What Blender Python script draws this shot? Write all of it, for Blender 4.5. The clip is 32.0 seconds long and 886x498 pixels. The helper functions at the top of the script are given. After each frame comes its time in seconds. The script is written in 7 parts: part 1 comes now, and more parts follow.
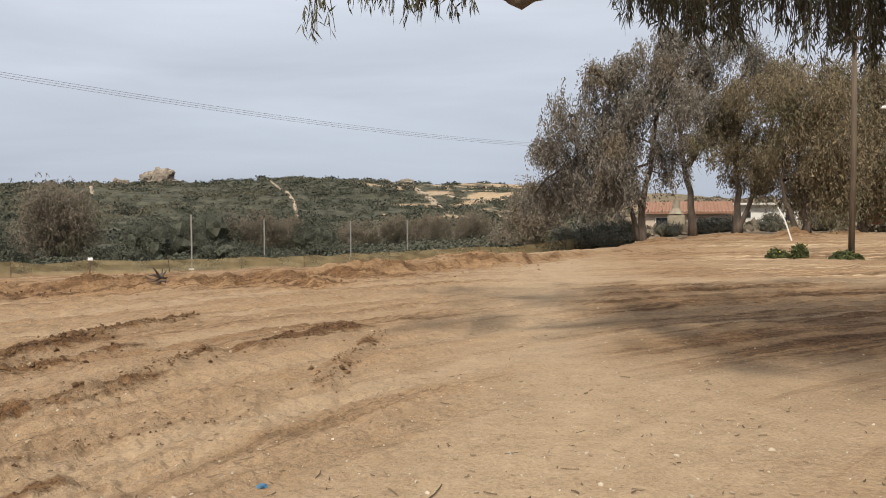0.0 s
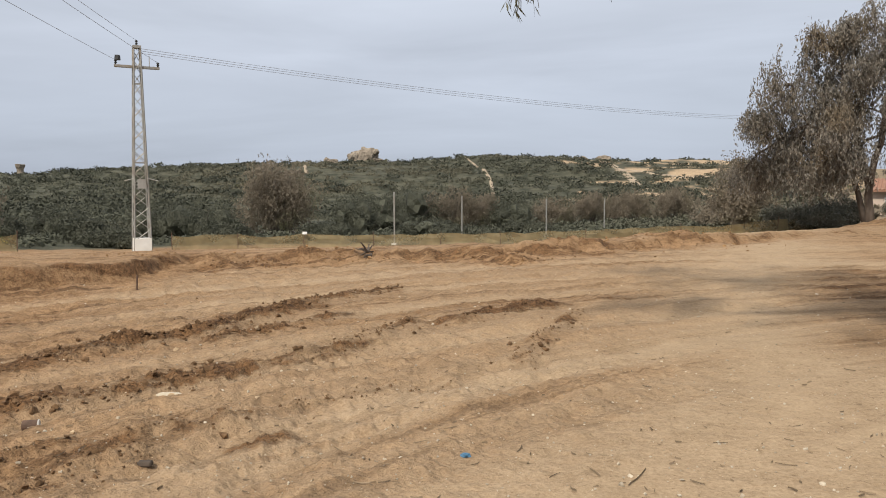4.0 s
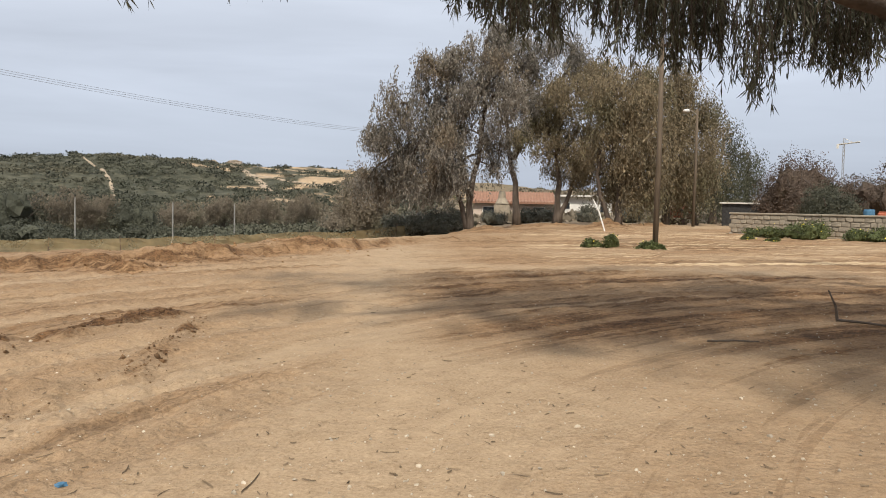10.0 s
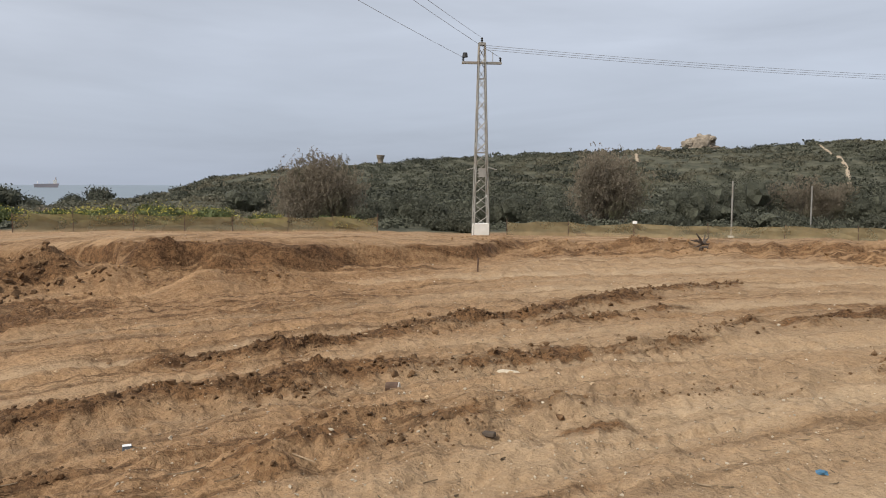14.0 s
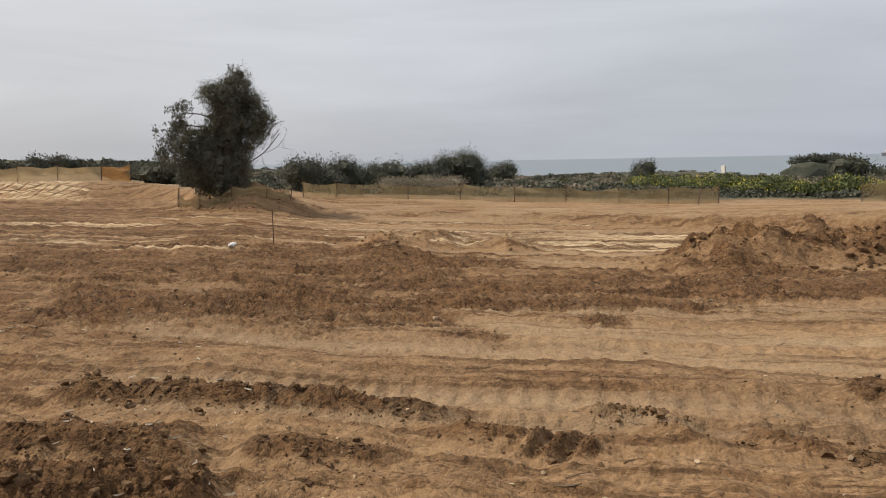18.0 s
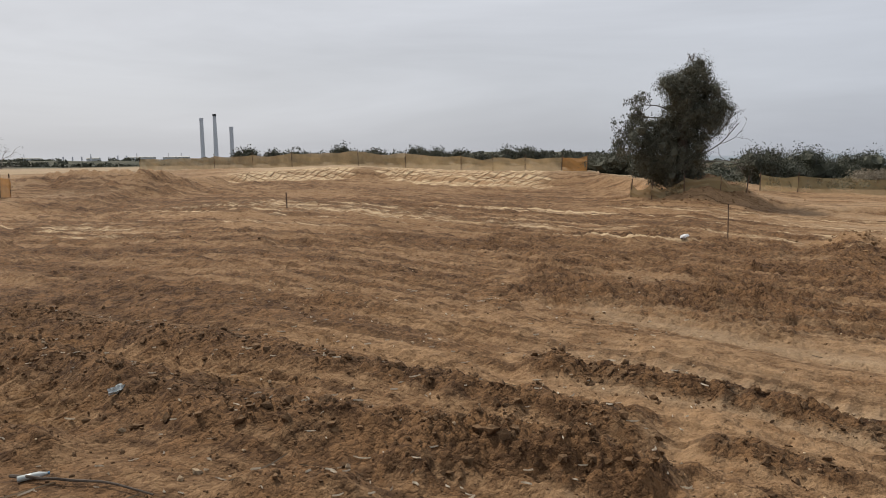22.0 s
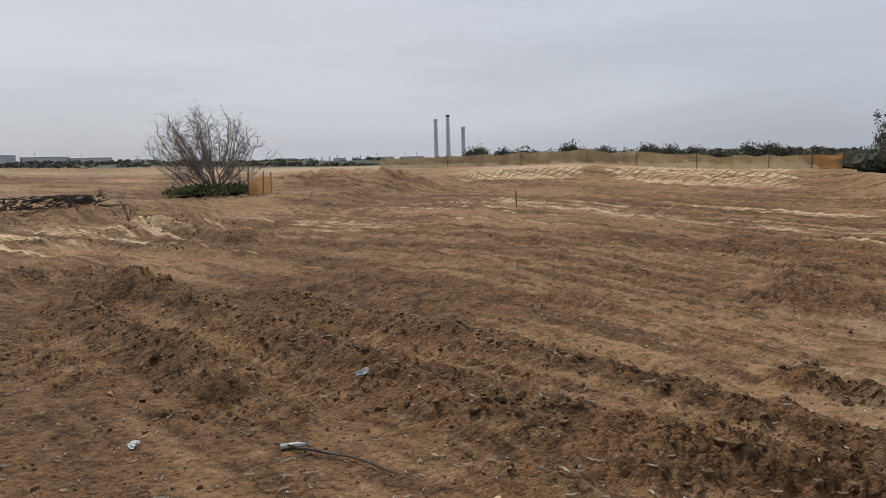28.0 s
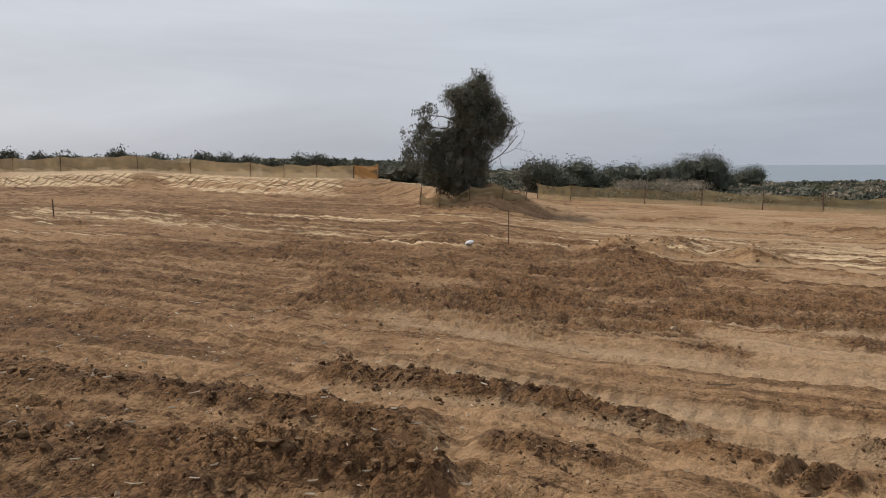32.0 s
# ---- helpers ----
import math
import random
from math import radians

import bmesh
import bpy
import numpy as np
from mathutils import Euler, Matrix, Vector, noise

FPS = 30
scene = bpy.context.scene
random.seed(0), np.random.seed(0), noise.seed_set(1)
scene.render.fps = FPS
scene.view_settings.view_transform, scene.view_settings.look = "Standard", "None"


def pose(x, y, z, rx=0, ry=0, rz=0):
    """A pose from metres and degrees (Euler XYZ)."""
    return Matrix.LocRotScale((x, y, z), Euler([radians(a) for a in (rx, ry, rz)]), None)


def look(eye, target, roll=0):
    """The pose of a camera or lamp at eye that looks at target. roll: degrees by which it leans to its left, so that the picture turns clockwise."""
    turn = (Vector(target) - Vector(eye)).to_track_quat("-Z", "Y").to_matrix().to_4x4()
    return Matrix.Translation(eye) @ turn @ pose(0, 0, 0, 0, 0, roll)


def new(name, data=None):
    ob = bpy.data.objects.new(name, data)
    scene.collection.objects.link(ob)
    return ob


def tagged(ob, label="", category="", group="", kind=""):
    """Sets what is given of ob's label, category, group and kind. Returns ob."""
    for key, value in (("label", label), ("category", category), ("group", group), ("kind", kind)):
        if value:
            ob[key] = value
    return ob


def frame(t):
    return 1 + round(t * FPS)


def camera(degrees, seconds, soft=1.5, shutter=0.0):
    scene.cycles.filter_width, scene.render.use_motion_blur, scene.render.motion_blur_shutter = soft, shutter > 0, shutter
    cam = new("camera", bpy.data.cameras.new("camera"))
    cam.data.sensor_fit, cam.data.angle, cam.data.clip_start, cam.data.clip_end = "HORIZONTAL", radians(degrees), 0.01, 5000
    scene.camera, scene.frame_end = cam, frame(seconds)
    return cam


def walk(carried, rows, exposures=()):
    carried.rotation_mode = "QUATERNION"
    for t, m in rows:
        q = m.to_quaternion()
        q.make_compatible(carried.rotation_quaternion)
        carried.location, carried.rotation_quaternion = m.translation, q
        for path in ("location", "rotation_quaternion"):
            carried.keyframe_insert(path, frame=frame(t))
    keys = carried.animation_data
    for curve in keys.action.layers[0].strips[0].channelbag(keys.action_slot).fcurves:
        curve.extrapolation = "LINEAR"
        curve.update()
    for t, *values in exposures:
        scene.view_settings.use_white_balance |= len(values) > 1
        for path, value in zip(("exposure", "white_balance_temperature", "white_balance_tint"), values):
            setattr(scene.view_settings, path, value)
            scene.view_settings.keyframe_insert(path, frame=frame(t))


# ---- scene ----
TURN_RADIUS, EYE_HEIGHT = 0.245, 1.6


def eye_pose(yaw, pitch, roll):
    a = radians(yaw)
    return pose(-math.sin(a) * TURN_RADIUS, math.cos(a) * TURN_RADIUS, EYE_HEIGHT, 90 + pitch, roll, yaw)


PATH = [
    (0, 0.00, -2.29, 0.29),
    (0.5, -1.99, -2.27, 0.17),
    (1, -1.33, -2.26, 0.18),
    (1.5, 0.13, -2.37, 0.34),
    (2, 3.16, -2.39, 0.04),
    (2.5, 6.82, -2.57, -0.05),
    (4.5, 17.06, -4.25, 0.22),
    (5, 20.93, -4.25, 0.23),
    (5.5, 25.25, -4.41, 0.32),
    (6, 29.46, -4.40, 0.09),
    (6.5, 30.49, -4.40, -0.36),
    (7, 28.71, -4.41, -0.50),
    (7.5, 22.29, -4.26, -0.54),
    (8, 13.86, -3.83, -0.65),
    (8.5, 5.06, -3.56, -0.56),
    (9, -1.99, -3.53, -0.80),
    (9.5, -8.24, -3.45, -1.06),
    (10, -12.22, -3.23, -1.14),
    (10.5, -14.89, -2.99, -1.03),
    (11, -15.24, -2.87, -1.06),
    (11.5, -11.63, -3.11, -0.98),
    (12, -3.34, -3.43, -0.74),
    (12.5, 7.62, -3.77, -0.26),
    (13, 19.57, -4.02, -0.15),
    (13.5, 30.01, -4.28, -0.40),
    (14, 37.86, -4.71, -0.23),
    (14.5, 45.32, -5.05, -0.18),
    (16.5, 72.72, -6.29, 0.19),
    (17, 80.21, -6.30, -0.41),
    (17.5, 87.47, -6.29, 0.47),
    (18, 94.41, -6.52, 1.04),
    (18.5, 99.63, -6.55, 0.82),
    (19, 103.96, -6.72, 0.51),
    (19.5, 107.90, -6.80, 0.16),
    (20, 111.70, -6.71, 0.38),
    (20.5, 114.15, -6.57, 0.55),
    (21, 116.27, -6.43, 0.43),
    (21.5, 119.93, -6.46, 0.55),
    (22, 126.30, -6.56, 1.06),
    (22.5, 133.25, -6.49, 1.24),
    (23, 138.36, -6.45, 1.62),
    (23.5, 141.55, -6.44, 1.73),
    (24, 144.97, -6.53, 1.54),
    (24.5, 148.75, -6.46, 1.71),
    (26.5, 151.53, -6.65, 1.73),
    (27, 149.38, -6.48, 1.67),
    (27.5, 146.09, -6.30, 1.47),
    (28, 142.73, -6.33, 1.32),
    (28.5, 139.52, -6.56, 1.16),
    (29, 135.94, -6.58, 1.09),
    (29.5, 131.90, -6.67, 0.95),
    (30, 128.82, -6.72, 0.94),
    (30.5, 125.48, -6.71, 0.85),
    (31, 120.67, -6.53, 0.60),
    (31.5, 115.80, -6.28, 0.72),
    (32, 111.32, -6.18, 0.25),
]

cam = camera(58.97, 32.0, soft=1.0)
walk(cam, [(t, eye_pose(yaw, pitch, roll)) for t, yaw, pitch, roll in PATH],
     [(0, 0.27, 6550, 10), (6, 0.25, 6450, 10), (8, 0.27, 6650, 10), (9, 0.30, 6550, 10), (11.5, 0.40, 6400, 10), (12.5, 0.30, 6350, 10), (14, 0.17, 6400, 10), (17, 0.17, 6800, 10), (20, 0.11, 6650, 10), (23, 0.04, 6450, 10), (28, -0.04, 6250, 10), (32, 0.04, 6400, 10)])

# ---- light ----
SUN_BEARING, SUN_HEIGHT = 168.0, 50.0      # degrees anticlockwise from +y, and above the horizon
SUN_DIR = Vector((-math.sin(radians(SUN_BEARING)) * math.cos(radians(SUN_HEIGHT)),
                  math.cos(radians(SUN_BEARING)) * math.cos(radians(SUN_HEIGHT)), math.sin(radians(SUN_HEIGHT))))
sun = new("sun", bpy.data.lights.new("sun", "SUN"))
sun.data.energy, sun.data.angle, sun.data.color = 3.4, radians(4), (1.0, 0.92, 0.80)
sun.matrix_world = look(SUN_DIR * 50, (0, 0, 0))

world = bpy.data.worlds.new("world")
scene.world = world
world.use_nodes = True
wt = world.node_tree
wt.nodes.clear()


def wnode(kind, **settings):
    n = wt.nodes.new(kind)
    for key, value in settings.items():
        n.inputs[key].default_value = value
    return n


sky = wt.nodes.new("ShaderNodeTexSky")
sky.sky_type, sky.sun_disc = "NISHITA", False
sky.sun_elevation = radians(SUN_HEIGHT)
sky.sun_rotation = math.atan2(SUN_DIR.x, SUN_DIR.y)
sky.dust_density = 3.0
coord = wt.nodes.new("ShaderNodeTexCoord")
split = wt.nodes.new("ShaderNodeSeparateXYZ")
wt.links.new(coord.outputs["Generated"], split.inputs[0])
# thin high cloud: pale overhead, blue-grey low down, whiter on the sun's side
ramp = wt.nodes.new("ShaderNodeValToRGB")
stops = [(0.0, (0.405, 0.45, 0.535)), (0.05, (0.425, 0.47, 0.555)), (0.16, (0.52, 0.56, 0.64)), (0.32, (0.62, 0.66, 0.73)), (1.0, (0.66, 0.70, 0.76))]
ramp.color_ramp.elements[0].position, ramp.color_ramp.elements[0].color = stops[0][0], (*stops[0][1], 1)
ramp.color_ramp.elements[1].position, ramp.color_ramp.elements[1].color = stops[-1][0], (*stops[-1][1], 1)
for at, tint in stops[1:-1]:
    ramp.color_ramp.elements.new(at).color = (*tint, 1)
wt.links.new(split.outputs["Z"], ramp.inputs["Fac"])
stretch = wnode("ShaderNodeMapping", Scale=(1.0, 1.0, 7.0))
wt.links.new(coord.outputs["Generated"], stretch.inputs["Vector"])
streak = wnode("ShaderNodeTexNoise", Scale=1.6, Detail=5.0, Roughness=0.55, Distortion=0.4)
wt.links.new(stretch.outputs[0], streak.inputs["Vector"])
spread = wnode("ShaderNodeMapRange", **{"From Min": 0.3, "From Max": 0.7, "To Min": 0.88, "To Max": 1.13})
wt.links.new(streak.outputs["Fac"], spread.inputs["Value"])
# glow of the veiled sun
near = wt.nodes.new("ShaderNodeVectorMath")
near.operation = "DOT_PRODUCT"
near.inputs[1].default_value = (SUN_DIR.x, SUN_DIR.y, 0.25)
wt.links.new(coord.outputs["Generated"], near.inputs[0])
glow = wnode("ShaderNodeMapRange", **{"From Min": -0.2, "From Max": 0.75, "To Min": 0.0, "To Max": 0.5})
wt.links.new(near.outputs["Value"], glow.inputs["Value"])
warm = wt.nodes.new("ShaderNodeMix")
warm.data_type = "RGBA"
warm.inputs[7].default_value = (0.80, 0.78, 0.765, 1)
wt.links.new(glow.outputs[0], warm.inputs[0])
wt.links.new(ramp.outputs["Color"], warm.inputs[6])
cloud = wt.nodes.new("ShaderNodeVectorMath")
cloud.operation = "SCALE"
wt.links.new(warm.outputs[2], cloud.inputs[0])
wt.links.new(spread.outputs[0], cloud.inputs["Scale"])
veil = wnode("ShaderNodeBackground", Strength=1.0)
wt.links.new(cloud.outputs[0], veil.inputs["Color"])
clear = wnode("ShaderNodeBackground", Strength=0.08)
wt.links.new(sky.outputs["Color"], clear.inputs["Color"])
both = wnode("ShaderNodeMixShader", Fac=0.85)
wt.links.new(clear.outputs[0], both.inputs[1])
wt.links.new(veil.outputs[0], both.inputs[2])
final = wt.nodes.new("ShaderNodeOutputWorld")
wt.links.new(both.outputs[0], final.inputs["Surface"])


# ---- materials ----
def material(name, colours, scale=4.0, detail=4.0, rough=0.9, bump=0.0, bump_scale=None, bump_dist=0.02, metal=0.0, stretch=(1, 1, 1), island=0.0, second=None, translucent=0.0):
    """Noise-mottled surface in object space; colours run from dark to light. island: brightness spread from piece to piece."""
    m = bpy.data.materials.new(name)
    m.use_nodes = True
    nt = m.node_tree
    bsdf = nt.nodes["Principled BSDF"]
    bsdf.inputs["Roughness"].default_value, bsdf.inputs["Metallic"].default_value = rough, metal
    bsdf.inputs["Specular IOR Level"].default_value = 0.25
    tc = nt.nodes.new("ShaderNodeTexCoord")
    mp = nt.nodes.new("ShaderNodeMapping")
    mp.inputs["Scale"].default_value = stretch
    nt.links.new(tc.outputs["Object"], mp.inputs["Vector"])
    nz = nt.nodes.new("ShaderNodeTexNoise")
    nz.inputs["Scale"].default_value, nz.inputs["Detail"].default_value, nz.inputs["Roughness"].default_value = scale, detail, 0.62
    nt.links.new(mp.outputs[0], nz.inputs["Vector"])
    cr = nt.nodes.new("ShaderNodeValToRGB")
    el = cr.color_ramp.elements
    el[0].position, el[0].color = 0.3, (*colours[0], 1)
    el[1].position, el[1].color = 0.7, (*colours[-1], 1)
    for i, c in enumerate(colours[1:-1]):
        el.new(0.3 + 0.4 * (i + 1) / (len(colours) - 1)).color = (*c, 1)
    nt.links.new(nz.outputs["Fac"], cr.inputs["Fac"])
    out = cr.outputs["Color"]
    if second:
        n2 = nt.nodes.new("ShaderNodeTexNoise")
        n2.inputs["Scale"].default_value, n2.inputs["Detail"].default_value = second[0], 3.0
        nt.links.new(tc.outputs["Object"], n2.inputs["Vector"])
        r2 = nt.nodes.new("ShaderNodeMapRange")
        r2.inputs["From Min"].default_value, r2.inputs["From Max"].default_value = second[1], second[2]
        nt.links.new(n2.outputs["Fac"], r2.inputs["Value"])
        mx = nt.nodes.new("ShaderNodeMix")
        mx.data_type = "RGBA"
        mx.inputs[7].default_value = (*second[3], 1)
        nt.links.new(r2.outputs[0], mx.inputs[0])
        nt.links.new(out, mx.inputs[6])
        out = mx.outputs[2]
    if island:
        geo = nt.nodes.new("ShaderNodeNewGeometry")
        rr = nt.nodes.new("ShaderNodeMapRange")
        rr.inputs["To Min"].default_value, rr.inputs["To Max"].default_value = 1 - island, 1 + island
        nt.links.new(geo.outputs["Random Per Island"], rr.inputs["Value"])
        sc = nt.nodes.new("ShaderNodeVectorMath")
        sc.operation = "SCALE"
        nt.links.new(out, sc.inputs[0])
        nt.links.new(rr.outputs[0], sc.inputs["Scale"])
        out = sc.outputs[0]
    nt.links.new(out, bsdf.inputs["Base Color"])
    if bump:
        nb = nt.nodes.new("ShaderNodeTexNoise")
        nb.inputs["Scale"].default_value, nb.inputs["Detail"].default_value = bump_scale or scale * 4, 6.0
        nt.links.new(mp.outputs[0], nb.inputs["Vector"])
        bp = nt.nodes.new("ShaderNodeBump")
        bp.inputs["Strength"].default_value, bp.inputs["Distance"].default_value = bump, bump_dist
        nt.links.new(nb.outputs["Fac"], bp.inputs["Height"])
        nt.links.new(bp.outputs[0], bsdf.inputs["Normal"])
    if translucent:
        tr = nt.nodes.new("ShaderNodeBsdfTranslucent")
        nt.links.new(out, tr.inputs["Color"])
        ms = nt.nodes.new("ShaderNodeMixShader")
        ms.inputs[0].default_value = translucent
        nt.links.new(bsdf.outputs[0], ms.inputs[1])
        nt.links.new(tr.outputs[0], ms.inputs[2])
        nt.links.new(ms.outputs[0], nt.nodes["Material Output"].inputs["Surface"])
    return m


def net_material(name, colour, cover):
    """Woven plastic netting, too fine to see its threads: part of the light passes through."""
    m = material(name, [[c * 0.8 for c in colour], [c * 1.15 for c in colour]], scale=1.5, rough=0.6, translucent=0.3)
    nt = m.node_tree
    o = nt.nodes["Material Output"]
    face = o.inputs["Surface"].links[0].from_socket
    hole = nt.nodes.new("ShaderNodeBsdfTransparent")
    nz = nt.nodes.new("ShaderNodeTexNoise")
    nz.inputs["Scale"].default_value, nz.inputs["Detail"].default_value = 0.7, 4.0
    rg = nt.nodes.new("ShaderNodeMapRange")
    rg.inputs["From Min"].default_value, rg.inputs["From Max"].default_value = 0.3, 0.7
    rg.inputs["To Min"].default_value, rg.inputs["To Max"].default_value = cover - 0.2, cover + 0.15
    tc = nt.nodes.new("ShaderNodeTexCoord")
    nt.links.new(tc.outputs["Object"], nz.inputs["Vector"])
    nt.links.new(nz.outputs["Fac"], rg.inputs["Value"])
    ms = nt.nodes.new("ShaderNodeMixShader")
    nt.links.new(rg.outputs[0], ms.inputs[0])
    nt.links.new(hole.outputs[0], ms.inputs[1])
    nt.links.new(face, ms.inputs[2])
    nt.links.new(ms.outputs[0], o.inputs["Surface"])
    return m


def ground_material():
    """Sandy building-site earth: masks kept on the mesh say where it is damp or painted with shade, pale or covered in
    plants.
    """
    m = bpy.data.materials.new("site_earth")
    m.use_nodes = True
    nt = m.node_tree
    bsdf = nt.nodes["Principled BSDF"]
    bsdf.inputs["Roughness"].default_value = 0.95
    bsdf.inputs["Specular IOR Level"].default_value = 0.15
    tc = nt.nodes.new("ShaderNodeTexCoord")

    def noise_at(scale, detail=5.0, rough=0.6):
        n = nt.nodes.new("ShaderNodeTexNoise")
        n.inputs["Scale"].default_value, n.inputs["Detail"].default_value, n.inputs["Roughness"].default_value = scale, detail, rough
        nt.links.new(tc.outputs["Object"], n.inputs["Vector"])
        return n.outputs["Fac"]

    def ramp_of(fac, lo, hi, a, b):
        r = nt.nodes.new("ShaderNodeValToRGB")
        r.color_ramp.elements[0].position, r.color_ramp.elements[0].color = lo, (*a, 1)
        r.color_ramp.elements[1].position, r.color_ramp.elements[1].color = hi, (*b, 1)
        nt.links.new(fac, r.inputs["Fac"])
        return r.outputs["Color"]

    def mix(fac, a, b):
        x = nt.nodes.new("ShaderNodeMix")
        x.data_type = "RGBA"
        nt.links.new(fac, x.inputs[0])
        nt.links.new(a, x.inputs[6])
        nt.links.new(b, x.inputs[7])
        return x.outputs[2]

    def mask(name, grain, push, gain=1.0, soft=0.38):
        a = nt.nodes.new("ShaderNodeAttribute")
        a.attribute_name = name
        add = nt.nodes.new("ShaderNodeMath")
        add.operation = "MULTIPLY_ADD"
        nt.links.new(grain, add.inputs[0])
        add.inputs[1].default_value = push
        nt.links.new(a.outputs["Fac"], add.inputs[2])
        r = nt.nodes.new("ShaderNodeMapRange")
        r.inputs["From Min"].default_value, r.inputs["From Max"].default_value = push * 0.5 * gain + 0.5 - soft, push * 0.5 * gain + 0.5 + soft
        nt.links.new(add.outputs[0], r.inputs["Value"])
        gate = nt.nodes.new("ShaderNodeMapRange")
        gate.inputs["From Min"].default_value, gate.inputs["From Max"].default_value = 0.03, 0.2
        nt.links.new(a.outputs["Fac"], gate.inputs["Value"])
        both = nt.nodes.new("ShaderNodeMath")
        both.operation = "MULTIPLY"
        nt.links.new(r.outputs[0], both.inputs[0])
        nt.links.new(gate.outputs[0], both.inputs[1])
        return both.outputs[0]

    coarse, chunk, mid, fine = noise_at(0.6, 6.0), noise_at(2.2, 9.0, 0.78), noise_at(5.0, 7.0, 0.75), noise_at(38.0, 4.0, 0.7)
    # marks drawn out along the way the vehicles went
    flow = nt.nodes.new("ShaderNodeAttribute")
    flow.attribute_name = "flow"

    def streak_at(across, along, detail=5.0):
        mp = nt.nodes.new("ShaderNodeMapping")
        mp.inputs["Scale"].default_value = (across, along, 1.0)
        nt.links.new(flow.outputs["Vector"], mp.inputs["Vector"])
        n = nt.nodes.new("ShaderNodeTexNoise")
        n.inputs["Scale"].default_value, n.inputs["Detail"].default_value, n.inputs["Roughness"].default_value = 1.0, detail, 0.65
        nt.links.new(mp.outputs[0], n.inputs["Vector"])
        return n.outputs["Fac"]

    drawn, hair = streak_at(2.0, 0.11, 8.0), streak_at(10.0, 0.55)
    # broken crust: angular crumbs, each a little lighter or darker than the next
    warp = nt.nodes.new("ShaderNodeVectorMath")
    warp.operation = "MULTIPLY_ADD"
    wn = nt.nodes.new("ShaderNodeTexNoise")
    wn.inputs["Scale"].default_value, wn.inputs["Detail"].default_value = 9.0, 4.0
    nt.links.new(tc.outputs["Object"], wn.inputs["Vector"])
    nt.links.new(wn.outputs["Color"], warp.inputs[0])
    warp.inputs[1].default_value = (0.12, 0.12, 0.12)
    nt.links.new(tc.outputs["Object"], warp.inputs[2])

    def crumb(scale):
        v = nt.nodes.new("ShaderNodeTexVoronoi")
        v.inputs["Scale"].default_value = scale
        nt.links.new(warp.outputs[0], v.inputs["Vector"])
        s = nt.nodes.new("ShaderNodeSeparateColor")
        nt.links.new(v.outputs["Color"], s.inputs[0])
        return s.outputs[0], v.outputs["Distance"]

    (tone_a, dome_a), (tone_b, dome_b) = crumb(13.0), crumb(42.0)

    def blend(a, b, w):
        n = nt.nodes.new("ShaderNodeMix")
        n.inputs[0].default_value = w
        nt.links.new(a, n.inputs[2])
        nt.links.new(b, n.inputs[3])
        return n.outputs[0]

    tone = blend(blend(tone_a, tone_b, 0.55), chunk, 0.35)
    sand = mix(coarse, ramp_of(chunk, 0.36, 0.64, (0.265, 0.185, 0.11), (0.43, 0.318, 0.202)), ramp_of(fine, 0.40, 0.61, (0.265, 0.188, 0.115), (0.43, 0.322, 0.21)))
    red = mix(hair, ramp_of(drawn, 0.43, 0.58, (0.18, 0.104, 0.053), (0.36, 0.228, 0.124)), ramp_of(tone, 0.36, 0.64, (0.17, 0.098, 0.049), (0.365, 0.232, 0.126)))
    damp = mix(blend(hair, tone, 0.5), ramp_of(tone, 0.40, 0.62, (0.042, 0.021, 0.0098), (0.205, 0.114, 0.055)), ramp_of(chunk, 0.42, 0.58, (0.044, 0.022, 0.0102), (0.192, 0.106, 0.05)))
    pale = ramp_of(hair, 0.42, 0.58, (0.40, 0.285, 0.165), (0.60, 0.46, 0.295))
    green = ramp_of(noise_at(0.22, 8.0, 0.75), 0.40, 0.61, (0.036, 0.039, 0.027), (0.10, 0.096, 0.066))
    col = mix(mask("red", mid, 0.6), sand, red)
    thin = streak_at(1.7, 0.05, 8.0)
    col = mix(mask("pale", thin, 4.0, 1.0, 0.14), col, pale)
    smear = nt.nodes.new("ShaderNodeMath")
    smear.operation = "MULTIPLY_ADD"
    nt.links.new(drawn, smear.inputs[0])
    smear.inputs[1].default_value = 0.85
    half = nt.nodes.new("ShaderNodeMath")
    half.operation = "MULTIPLY"
    half.inputs[1].default_value = 0.60
    nt.links.new(chunk, half.inputs[0])
    nt.links.new(half.outputs[0], smear.inputs[2])
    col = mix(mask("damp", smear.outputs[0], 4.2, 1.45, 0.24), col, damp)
    # thin dark scores along the tracks
    score = nt.nodes.new("ShaderNodeMapRange")
    score.inputs["From Min"].default_value, score.inputs["From Max"].default_value = 0.54, 0.57
    nt.links.new(streak_at(3.2, 0.10, 7.0), score.inputs["Value"])
    onsite = nt.nodes.new("ShaderNodeAttribute")
    onsite.attribute_name = "red"
    weigh = nt.nodes.new("ShaderNodeMath")
    weigh.operation = "MULTIPLY"
    nt.links.new(score.outputs[0], weigh.inputs[0])
    nt.links.new(onsite.outputs["Fac"], weigh.inputs[1])
    ease = nt.nodes.new("ShaderNodeMath")
    ease.operation = "MULTIPLY"
    ease.inputs[1].default_value = 0.8
    nt.links.new(weigh.outputs[0], ease.inputs[0])
    col = mix(ease.outputs[0], col, damp)
    # water-worn rills down the sand bank
    rill = nt.nodes.new("ShaderNodeAttribute")
    rill.attribute_name = "rill"
    parts = nt.nodes.new("ShaderNodeSeparateXYZ")
    nt.links.new(rill.outputs["Vector"], parts.inputs[0])

